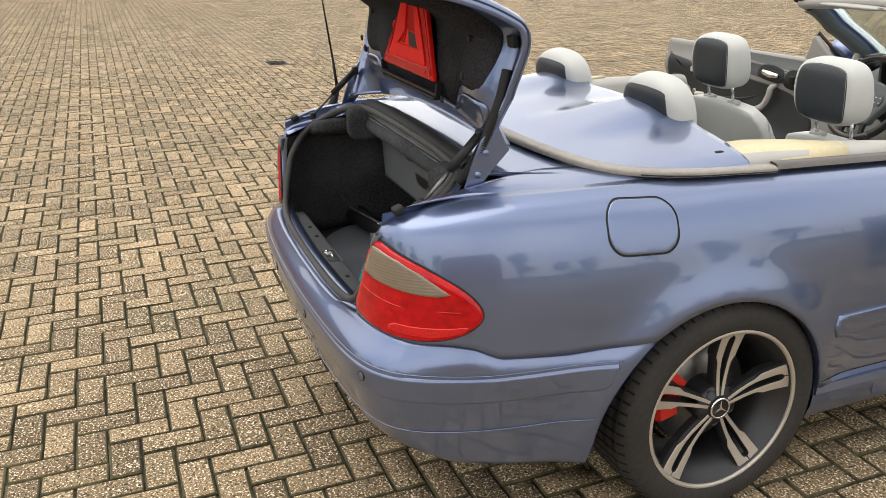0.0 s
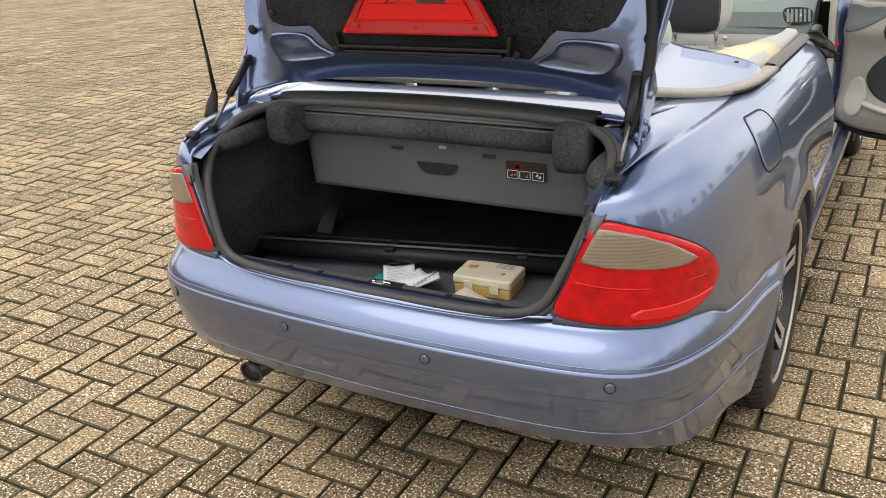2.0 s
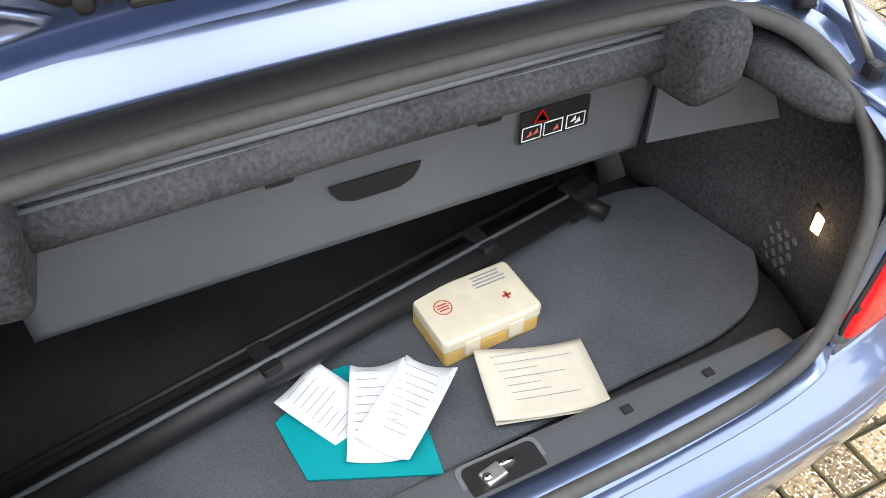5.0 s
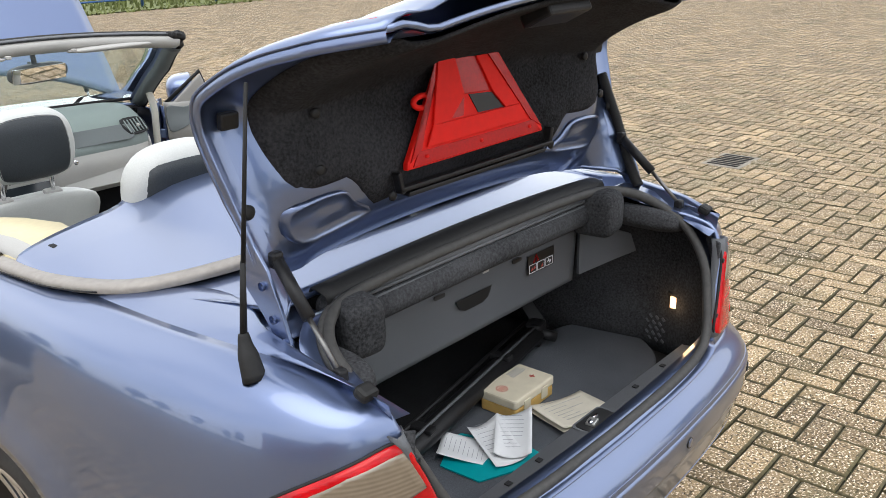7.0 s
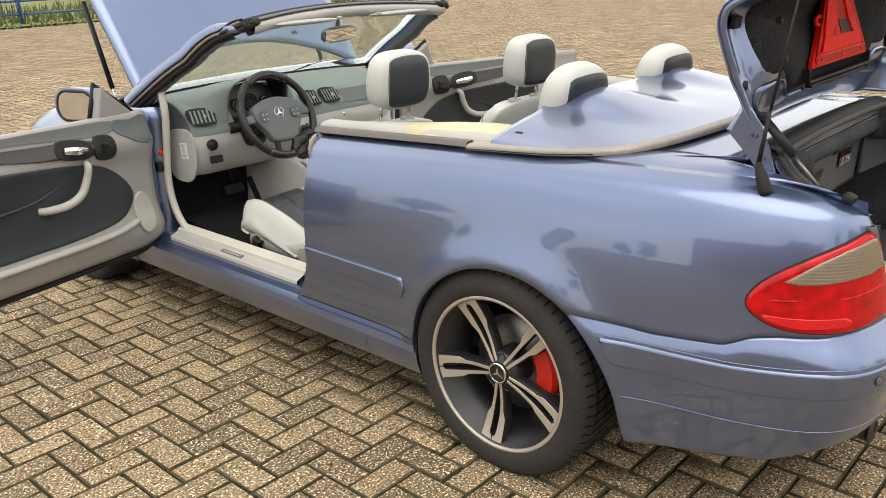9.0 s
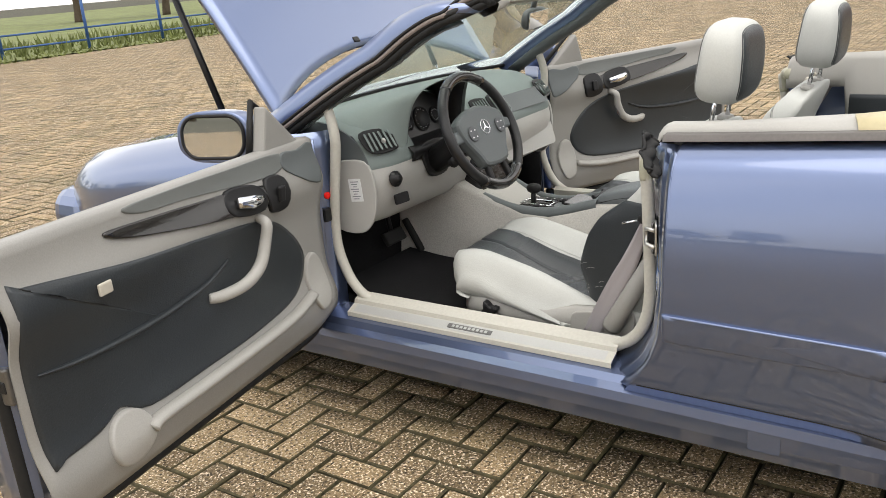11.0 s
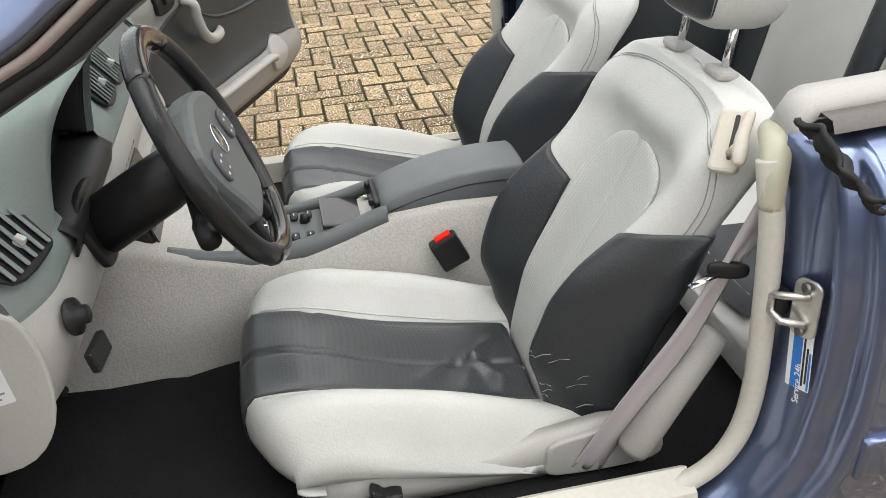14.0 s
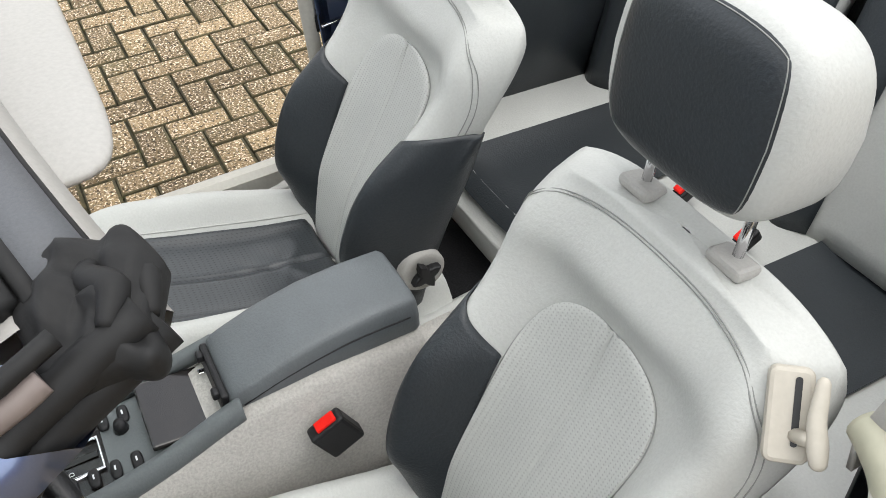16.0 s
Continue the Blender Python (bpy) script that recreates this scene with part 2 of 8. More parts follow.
def part(name, bm, mat, parent=None, label="", smooth=True):
    me = bpy.data.meshes.new(name)
    bm.to_mesh(me)
    bm.free()
    me.materials.append(mat)
    me.shade_smooth() if smooth else me.shade_flat()
    ob = new(name, me)
    if parent:
        ob.parent = parent
    if label:
        ob["label"] = label
    return ob


def sheet(name, grid, mat, parent=None, thick=0.0, close_u=False, close_v=False, keep=None, label="", flip=False, offset=-1.0, smooth=True):
    """A surface over a grid of points [u][v]."""
    g = np.asarray(grid, float)
    nu, nv = g.shape[:2]
    faces = []
    for i in range(nu if close_u else nu - 1):
        for j in range(nv if close_v else nv - 1):
            if keep is not None and not keep(i, j):
                continue
            a, b, c, d = i * nv + j, ((i + 1) % nu) * nv + j, ((i + 1) % nu) * nv + (j + 1) % nv, i * nv + (j + 1) % nv
            faces.append((d, c, b, a) if flip else (a, b, c, d))
    used = sorted({v for f in faces for v in f})
    index = {v: k for k, v in enumerate(used)}
    pts = g.reshape(-1, 3)
    return link_mesh(name, [pts[v] for v in used], [[index[v] for v in f] for f in faces], mat, parent, smooth, label, thick, 0, offset)


def box(name, size, at, mat, parent=None, turn=(0, 0, 0), bevel=0.004, label="", taper=1.0, segs=2):
    bm = bmesh.new()
    bmesh.ops.create_cube(bm, size=1)
    for v in bm.verts:
        k = taper if v.co.z > 0 else 1
        v.co = Vector((v.co.x * size[0] * k, v.co.y * size[1] * k, v.co.z * size[2]))
    if bevel:
        bmesh.ops.bevel(bm, geom=bm.edges[:], offset=min(bevel, min(size) * 0.45), segments=segs, affect="EDGES", profile=0.5)
    bmesh.ops.transform(bm, matrix=pose(*at, *turn), verts=bm.verts[:])
    return part(name, bm, mat, parent, label, smooth=False)


def tube(name, pts, radius, mat, parent=None, n=10, label="", squash=1.0, closed=False, smooth_path=0):
    """A round bar along points; radius may be a list."""
    p = [Vector(q) for q in pts]
    if smooth_path:
        p = spline(p, smooth_path, closed)
    m = len(p)
    rad = [float(r) for r in np.interp(np.linspace(0, 1, m), np.linspace(0, 1, len(radius)), radius)] if isinstance(radius, (list, tuple)) else [radius] * m
    rings, last = [], None
    for i in range(m):
        a, b = (p[i - 1], p[(i + 1) % m]) if closed else (p[max(i - 1, 0)], p[min(i + 1, m - 1)])
        t = (b - a).normalized()
        up = last if last is not None else (Vector((0, 0, 1)) if abs(t.z) < 0.9 else Vector((1, 0, 0)))
        side = t.cross(up).normalized()
        up = side.cross(t).normalized()
        last = up
        rings.append([p[i] + rad[i] * (math.cos(k * 2 * math.pi / n) * side + squash * math.sin(k * 2 * math.pi / n) * up) for k in range(n)])
    verts = [v for r in rings for v in r]
    faces = [(i * n + k, i * n + (k + 1) % n, ((i + 1) % m) * n + (k + 1) % n, ((i + 1) % m) * n + k) for i in range(m if closed else m - 1) for k in range(n)]
    if not closed:
        faces += [list(range(n))[::-1], [(m - 1) * n + k for k in range(n)]]
    return link_mesh(name, verts, faces, mat, parent, True, label)


def spline(p, k, closed=False):
    """Catmull-Rom through points, k steps a span."""
    p = [Vector(q) for q in p]
    m, out = len(p), []
    for i in range(m if closed else m - 1):
        a, b, c, d = (p[(i + j) % m] if closed else p[min(max(i + j, 0), m - 1)] for j in (-1, 0, 1, 2))
        for s in range(k):
            t = s / k
            out.append(0.5 * (2 * b + (c - a) * t + (2 * a - 5 * b + 4 * c - d) * t * t + (3 * b - a - 3 * c + d) * t ** 3))
    return out if closed else out + [p[-1]]


def lathe(name, profile, mat, parent=None, m=Matrix.Identity(4), n=48, label="", closed=False):
    """A profile of (radius, along) turned round the x axis, then posed by m."""
    g = [[m @ Vector((h, r * math.cos(a), r * math.sin(a))) for r, h in profile] for a in np.linspace(0, 2 * math.pi, n, endpoint=False)]
    return sheet(name, g, mat, parent, close_u=True, close_v=closed, label=label)


def pillow(name, size, at, mat, parent=None, turn=(0, 0, 0), power=(3.0, 3.0), n=(28, 18), shape=None, label=""):
    """A rounded solid of the given full size: a superellipsoid, with an optional change of shape in its own unit space."""
    def p(x, e):
        return math.copysign(abs(x) ** (2 / e), x)
    m = pose(*at, *turn)
    g = []
    for i in range(n[0]):
        a = 2 * math.pi * i / n[0]
        row = []
        for j in range(n[1] + 1):
            b = -math.pi / 2 + math.pi * j / n[1]
            v = Vector((p(math.cos(b), power[1]) * p(math.cos(a), power[0]), p(math.cos(b), power[1]) * p(math.sin(a), power[0]), p(math.sin(b), power[1])))
            if shape:
                v = Vector(shape(*v))
            row.append(m @ Vector((v.x * size[0] / 2, v.y * size[1] / 2, v.z * size[2] / 2)))
        g.append(row)
    return sheet(name, g, mat, parent, close_u=True, label=label, flip=False)


def slab(name, outline, thick, m, mat, parent=None, bevel=0.0, label="", smooth=False):
    """A flat plate: an outline in its own xy plane, raised by thick along z, posed by m."""
    k = len(outline)
    verts = [m @ Vector((x, y, 0)) for x, y in outline] + [m @ Vector((x, y, thick)) for x, y in outline]
    faces = [list(range(k))[::-1], list(range(k, 2 * k))] + [(i, (i + 1) % k, k + (i + 1) % k, k + i) for i in range(k)]
    return link_mesh(name, verts, faces, mat, parent, smooth, label, 0, bevel)


def rounded(w, h, r, k=5, cx=0.0, cy=0.0):
    out = []
    for sx, sy, a0 in ((1, 1, 0), (-1, 1, 90), (-1, -1, 180), (1, -1, 270)):
        for i in range(k + 1):
            a = radians(a0 + 90 * i / k)
            out.append((cx + sx * (w / 2 - r) + r * math.cos(a), cy + sy * (h / 2 - r) + r * math.sin(a)))
    return out


def interp(x, table):
    xs, ys = zip(*table)
    return float(np.interp(x, xs, ys))


class Soft:
    """A table of (x, y) rounded off by a bell of the given width."""
    def __init__(self, table, width):
        xs, ys = np.array([a for a, _ in table], float), np.array([b for _, b in table], float)
        step = width / 6
        n = int(math.ceil((xs[-1] - xs[0] + 8 * width) / step))
        self.x = xs[0] - 4 * width + step * np.arange(n + 1)
        g = np.interp(self.x, xs, ys)
        g = np.where(self.x < xs[0], ys[0] + (self.x - xs[0]) * (ys[1] - ys[0]) / (xs[1] - xs[0]), g)
        g = np.where(self.x > xs[-1], ys[-1] + (self.x - xs[-1]) * (ys[-1] - ys[-2]) / (xs[-1] - xs[-2]), g)
        bell = np.exp(-0.5 * (np.arange(-18, 19) / 6.0) ** 2)
        self.y = np.convolve(np.pad(g, 18, mode="edge"), bell / bell.sum(), mode="valid")

    def at(self, x):
        return float(np.interp(x, self.x, self.y))


def smooth_interp(x, table):
    """Smooth lookup through a table."""
    if isinstance(table, Soft):
        return table.at(x)
    xs, ys = [a for a, _ in table], [b for _, b in table]
    if x <= xs[0]:
        return ys[0]
    if x >= xs[-1]:
        return ys[-1]
    i = max(k for k in range(len(xs)) if xs[k] <= x)
    h = xs[i + 1] - xs[i]
    t = (x - xs[i]) / h
    d = [(ys[min(k + 1, len(xs) - 1)] - ys[max(k - 1, 0)]) / (xs[min(k + 1, len(xs) - 1)] - xs[max(k - 1, 0)]) for k in (i, i + 1)]
    t2, t3 = t * t, t ** 3
    return (2 * t3 - 3 * t2 + 1) * ys[i] + (t3 - 2 * t2 + t) * h * d[0] + (3 * t2 - 2 * t3) * ys[i + 1] + (t3 - t2) * h * d[1]


# ---------------------------------------------------------------- ground
def ground_sheet():
    bm = bmesh.new()
    bmesh.ops.create_grid(bm, x_segments=40, y_segments=40, size=300)
    for v in bm.verts:
        v.co.z = -0.014
    return tagged(part("ground", bm, SOIL), "mossy soil bed under the brick paving of the yard", "ground", kind="structure")


ground = ground_sheet()

# ---------------------------------------------------------------- the car: body surface
# x to the car's right, y ahead, rear axle at y = 0
car = tagged(new("convertible_car"), "metallic lavender-blue convertible with roof down, boot, bonnet and doors open", "car")

PLAN = [(0.850, 2.10), (0.853, 1.5), (0.855, 0.9), (0.855, 0.4), (0.853, 0.0), (0.848, -0.3), (0.826, -0.55), (0.786, -0.75), (0.715, -0.905), (0.62, -0.965), (0.45, -0.993), (0.2, -1.008), (0.0, -1.012)]
plan_pts = spline([Vector((x, y, 0)) for x, y in PLAN], 16)
raw_s = np.concatenate([[0], np.cumsum([(b - a).length for a, b in zip(plan_pts, plan_pts[1:])])])
raw_x, raw_y = [p.x for p in plan_pts], [p.y for p in plan_pts]
# mirrored past the tail's middle, so that the rounding off keeps it level there
raw_s2 = np.concatenate([raw_s, 2 * raw_s[-1] - raw_s[-2::-1]])
soft_x = Soft(list(zip(raw_s2, raw_x + [-v for v in raw_x[-2::-1]])), 0.05)
soft_y = Soft(list(zip(raw_s2, raw_y + raw_y[-2::-1])), 0.05)
plan_s = np.linspace(0, raw_s[-1], 500)
plan_x, plan_y = np.array([soft_x.at(s) for s in plan_s]), np.array([soft_y.at(s) for s in plan_s])
S_END = float(plan_s[-1])


def s_at_y(y):
    return float(np.interp(-y, -plan_y, plan_s))


def s_at_x(x):
    return float(np.interp(-x, -plan_x[300:], plan_s[300:]))


TOP = [(-1.05, 0.945), (-0.93, 0.955), (-0.85, 0.985), (-0.7, 0.998), (-0.25, 0.995), (0.18, 0.982), (0.9, 0.945), (2.1, 0.93)]
SIDE_IN = [(0.15, 0.075), (0.20, 0.05), (0.28, 0.03), (0.40, 0.015), (0.52, 0.002), (0.60, 0.0), (0.70, 0.004), (0.78, 0.014), (0.85, 0.030), (0.91, 0.050), (0.95, 0.072), (0.975, 0.098), (0.985, 0.118), (0.990, 0.140)]
REAR_IN = [(0.15, 0.10), (0.30, 0.050), (0.36, 0.018), (0.42, -0.010), (0.50, -0.030), (0.575, -0.034), (0.605, -0.022), (0.635, 0.012), (0.66, 0.032), (0.75, 0.038), (0.88, 0.046), (0.94, 0.058), (0.97, 0.078), (0.985, 0.105), (0.990, 0.140)]
TOP, SIDE_IN, REAR_IN = Soft(TOP, 0.09), Soft(SIDE_IN, 0.022), Soft(REAR_IN, 0.012)
SEAM = [(-1.05, 0.655), (-0.80, 0.650), (-0.74, 0.640), (-0.68, 0.612), (-0.5, 0.600), (-0.15, 0.612)]
ARCH_Y, ARCH_Z, ARCH_R = -0.045, 0.292, 0.383


def skin(side, s, z, out=0.0):
    """A point on the car's outer skin: side -1 or 1, s along the plan from the front, at height z."""
    x, y = float(np.interp(s, plan_s, plan_x)), float(np.interp(s, plan_s, plan_y))
    e = 0.01
    tx = np.interp(s + e, plan_s, plan_x) - np.interp(s - e, plan_s, plan_x)
    ty = np.interp(s + e, plan_s, plan_y) - np.interp(s - e, plan_s, plan_y)
    ln = math.hypot(tx, ty)
    nx, ny = -ty / ln, tx / ln
    rear = min(1.0, max(0.0, -ny))
    rear = rear * rear * (3 - 2 * rear)
    top = smooth_interp(y, TOP)
    zn = z if z < 0.66 else 0.66 + (z - 0.66) * 0.33 / (top - 0.66)
    inset = (1 - rear) * smooth_interp(zn, SIDE_IN) + rear * smooth_interp(zn, REAR_IN)
    d = math.hypot(y - ARCH_Y, z - ARCH_Z)
    flare = 0.023 * math.exp(-((d - ARCH_R) / 0.075) ** 2) * (1 - rear)
    proud = 0.0
    if z < 0.66 and y < -0.22:
        k = min(1.0, max(0.0, (interp(y, SEAM) - 0.003 - z) / 0.045))
        proud = 0.013 * k * (2 - k) * (1 - rear) * min(1.0, max(0.15, (-0.25 - y) / 0.14))
    o = out - inset + flare + proud
    return Vector((side * (x + nx * o), y + ny * o, z))


def arch_z(y):
    d = ARCH_R ** 2 - (y - ARCH_Y) ** 2
    return ARCH_Z + math.sqrt(d) if d > 0 else 0.0




EDGE_Y = Soft([(0.318, 0.966), (0.334, 0.954), (0.403, 0.897), (0.486, 0.866), (0.584, 0.855), (0.757, 0.852), (0.877, 0.854), (0.915, 0.855), (0.936, 0.856), (0.95, 0.857)], 0.014)


def quarter_panel(side):
    """Rear wing: from the door's shut line round to the boot's opening."""
    cols = list(np.concatenate([[s_at_y(y) for y in (0.86, 0.8585, 0.856, 0.850, 0.83)], np.linspace(s_at_y(0.80), s_at_y(0.36), 9), np.linspace(s_at_y(0.345), s_at_y(-0.20), 40), np.linspace(s_at_y(-0.215), s_at_y(-0.93), 44)]))
    v = np.linspace(0, 1, 44)
    grid = []
    for s in cols:
        y = float(np.interp(s, plan_s, plan_y))
        top = smooth_interp(y, TOP)
        if y > ARCH_Y + 0.34:
            low = max(0.318, arch_z(y))
        else:
            low = max(interp(y, SEAM) if y < -0.15 else 0, arch_z(y))
        row = []
        for t in v:
            z = low + (top - low) * (t ** 0.8)
            s2 = s
            if y > 0.36:
                s2 = s_at_y(0.36 + (y - 0.36) * (EDGE_Y.at(z) - 0.36) / 0.50)
            row.append(skin(side, s2, z))
        grid.append(row)
    # the rear face beside the boot, to its slanting inner edge
    for k in np.linspace(0.04, 1, 14):
        row = []
        for t in v:
            z = 0.655 + (smooth_interp(-0.93, TOP) - 0.655) * (t ** 0.8)
            x_in = interp(z, [(0.65, 0.49), (0.70, 0.50), (0.89, 0.575), (0.96, 0.60)])
            a, b = s_at_y(-0.93), s_at_x(x_in)
            row.append(skin(side, a + (b - a) * k, z))
        grid.append(row)
    return sheet("quarter_panel", grid, PAINT, car, thick=0.012, flip=side > 0)


for side in (-1, 1):
    quarter_panel(side)


def arch_lip(side):
    """Rolled inner lip of the wheel arch."""
    rows = []
    for a in np.linspace(math.acos(min(1, (0.345 - ARCH_Y) / ARCH_R)), math.pi * 1.0, 40):
        y, z = ARCH_Y + ARCH_R * math.cos(a), max(ARCH_Z + ARCH_R * math.sin(a), 0.22)
        p = skin(side, s_at_y(y), z)
        rows.append([p, p - Vector((side * 0.014, 0, 0.004)), p - Vector((side * 0.05, 0, -0.006))])
    return sheet("wheel_arch_lip", rows, PAINT, car, flip=side > 0)


def arch_liner(side):
    rows = []
    for a in np.linspace(-0.15, math.pi + 0.15, 40):
        y, z = ARCH_Y + (ARCH_R + 0.005) * math.cos(a), ARCH_Z + (ARCH_R + 0.005) * math.sin(a)
        rows.append([Vector((side * x, y, max(z, 0.16))) for x in (0.828, 0.70, 0.55)])
    return sheet("wheel_arch_liner", rows, BLACK, car, flip=side > 0, thick=0.003)


for side in (-1, 1):
    arch_lip(side)
    arch_liner(side)


def rear_bumper():
    grid = []
    low = [(-1.05, 0.366), (-0.95, 0.354), (-0.8, 0.300), (-0.42, 0.258)]
    for side in (-1, 1):
        cols = np.linspace(s_at_y(-0.2695), S_END, 90)
        rows = []
        for s in cols:
            y = float(np.interp(s, plan_s, plan_y))
            x = float(np.interp(s, plan_s, plan_x))
            b = max(interp(y, low), arch_z(y))
            seam = interp(y, SEAM)
            row = []
            for t in np.linspace(0, 1, 40):
                z = b + (seam - b) * t
                row.append(skin(side, s, z, -0.002 if y > -0.9 else 0))
            # shelf that runs forward to the boot's sill
            if x < 0.70:
                k = min(1, (0.70 - x) / 0.12)
                last = row[-1]
                row.append(last + Vector((0, 0.020 * k, 0.008 * k)))
                row.append(last + Vector((0, 0.045 * k, 0.006 * k)))
            else:
                row += [row[-1] + Vector((-side * 0.008, 0, 0.001)), row[-1] + Vector((-side * 0.016, 0, 0.001))]
            rows.append(row)
        grid = rows if side < 0 else grid + rows[::-1][1:]
    return sheet("rear_bumper", grid, PAINT, car, thick=0.006)


rear_bumper()


def skin_patch(name, side, outline, mat, parent, lift, label="", k=10, back=0.004):
    """A raised plate on the skin: a convex outline of (s, z), domed by lift."""
    dense = []
    for (a, b), (c, d) in zip(outline, outline[1:] + outline[:1]):
        k2 = max(1, int(math.hypot(c - a, d - b) / 0.012))
        dense += [(a + (c - a) * i / k2, b + (d - b) * i / k2) for i in range(k2)]
    outline = dense
    cs, cz = sum(s for s, _ in outline) / len(outline), sum(z for _, z in outline) / len(outline)
    rings = []
    for j, (f, h) in enumerate([(1.0, -back), (1.0, lift * 0.35), (0.985, lift * 0.75), (0.95, lift)] + [(q, lift) for q in np.linspace(0.85, 0.0005, k)]):
        rings.append([skin(side, cs + (s - cs) * f, cz + (z - cz) * f, h) for s, z in outline])
    return sheet(name, rings, mat, parent, close_v=True, label=label, flip=side < 0)


def smooth_loop(pts, k=6):
    return [(p.x, p.y) for p in spline([Vector((a, b, 0)) for a, b in pts], k, True)]


# ---------------------------------------------------------------- lamps and strips on the skin
def tail_lamp(side):
    loop = [(s_at_y(-0.722), 0.735), (s_at_y(-0.765), 0.792), (s_at_y(-0.86), 0.848), (s_at_x(0.67), 0.880), (s_at_x(0.590), 0.890), (s_at_x(0.558), 0.84), (s_at_x(0.525), 0.76), (s_at_x(0.497), 0.685), (s_at_x(0.56), 0.668), (s_at_x(0.68), 0.662), (s_at_y(-0.82), 0.668), (s_at_y(-0.75), 0.694)]
    lamp = skin_patch("tail_lamp", side, smooth_loop(loop, 5), RED_LENS, car, 0.012, "red tail lamp with a smoked upper lens")
    clear = [(s_at_y(-0.795), 0.787), (s_at_y(-0.835), 0.815), (s_at_y(-0.870), 0.838), (s_at_x(0.69), 0.863), (s_at_x(0.62), 0.878), (s_at_x(0.588), 0.881), (s_at_x(0.570), 0.845), (s_at_x(0.551), 0.806), (s_at_x(0.60), 0.796), (s_at_x(0.69), 0.789), (s_at_y(-0.865), 0.783), (s_at_y(-0.825), 0.781)]
    skin_patch("clear_lens", side, clear, CLEAR_LENS, lamp, 0.0150, "smoked clear lens", back=-0.008)
    strip = [(s_at_y(-0.755), 0.706), (s_at_y(-0.80), 0.703), (s_at_y(-0.85), 0.702), (s_at_x(0.68), 0.700), (s_at_x(0.66), 0.690), (s_at_x(0.66), 0.678), (s_at_y(-0.84), 0.676), (s_at_y(-0.80), 0.682), (s_at_y(-0.765), 0.693)]
    skin_patch("reflector_strip", side, strip, RED_STRIP, lamp, 0.0150, back=-0.010)
    tube("lamp_gasket", [skin(side, a, b, 0.0015) for a, b in smooth_loop(loop, 5)], 0.0036, RUBBER, lamp, 6, closed=True)
    # moulded ridge across the red part
    ridge = [(s_at_y(-0.775), 0.742), (s_at_y(-0.82), 0.744), (s_at_x(0.69), 0.746), (s_at_x(0.60), 0.752), (s_at_x(0.545), 0.760)]
    tube("lens_ridge", [skin(side, s, z, 0.0115) for s, z in ridge], 0.0022, RED_LENS, lamp, 6, smooth_path=5)
    return lamp


def fuel_door():
    a, b = s_at_y(-0.185), s_at_y(-0.385)
    loop = []
    for ds, dz in rounded(b - a, 0.128, 0.050, 8):
        loop.append(((a + b) / 2 + ds, 0.901 + dz + 0.012 * (ds / (b - a))))
    gap = [((s - (a + b) / 2) * 1.035 + (a + b) / 2, (z - 0.901) * 1.05 + 0.901) for s, z in loop]
    seam = skin_patch("fuel_door_gap", 1, gap, BLACK, car, 0.0006)
    skin_patch("fuel_door", 1, loop, PAINT, seam, 0.0022, back=0)
    tube("fuel_door_line", [skin(1, s, z, 0.0012) for s, z in gap], 0.0011, RUBBER, seam, 6, closed=True)


def side_strips(side):
    def strip(name, y0, y1, z0, z1, z2, lift):
        """A strip of skin with rounded ends, running back from y0 to y1."""
        a, b = s_at_y(y0), s_at_y(y1)
        n = 14
        loop = [(a + (b - a) * i / n, z0 + (z1 - z0) * i / n) for i in range(n + 1)] + [(b + 0.012, (z1 + z2) / 2)] + [(b - (b - a) * i / n, z2) for i in range(n + 1)]
        return skin_patch(name, side, loop, TRIM_PAINT, car, lift, k=2)
    strip("side_strip", 0.858, 0.372, 0.557, 0.552, 0.484, 0.009)
    tube("sill_joint", [skin(side, s_at_y(y), 0.341, 0.0004) for y in np.linspace(0.93, 0.345, 20)], 0.0016, RUBBER, car, 6)


BAND_TOP = [(-1.05, 0.582), (-0.90, 0.576), (-0.70, 0.566), (-0.30, 0.564)]


def bumper_band():
    """Raised band that runs round the bumper, with rounded front ends."""
    pts = []
    for side in (-1, 1):
        row = []
        for s in np.linspace(s_at_y(-0.375), S_END, 70):
            e = min(1.0, (s - s_at_y(-0.375)) / 0.05)
            e = math.sqrt(max(0.0, 1 - (1 - e) ** 2))
            y = float(np.interp(s, plan_s, plan_y))
            hi = interp(y, BAND_TOP)
            lo = hi - 0.072 * max(e, 0.12)
            row.append([skin(side, s, hi, -0.002), skin(side, s, hi - 0.004, 0.0035)] + [skin(side, s, z, 0.0035) for z in np.linspace(hi - 0.010, lo + 0.010, 5)] + [skin(side, s, lo + 0.004, 0.0035), skin(side, s, lo, -0.002)])
        pts = row if side < 0 else pts + row[::-1][1:]
    return sheet("bumper_strip", pts, TRIM_PAINT, car)


bumper_band()
for side in (-1, 1):
    tail_lamp(side)
    side_strips(side)
fuel_door()


def bumper_grooves():
    """Fine lines along the bumper: the strip's edges and the apron's joint."""
    for top, y0 in ((True, -0.36), (False, -0.43)):
        pts = []
        for side in (-1, 1):
            row = [skin(side, s, interp(float(np.interp(s, plan_s, plan_y)), BAND_TOP) + 0.0085 if top else 0.408, 0.0002) for s in np.linspace(s_at_y(y0), S_END, 60)]
            pts = row if side < 0 else pts + row[::-1][1:]
        tube("bumper_line", pts, 0.0014, PAINT, car, n=6)


bumper_grooves()


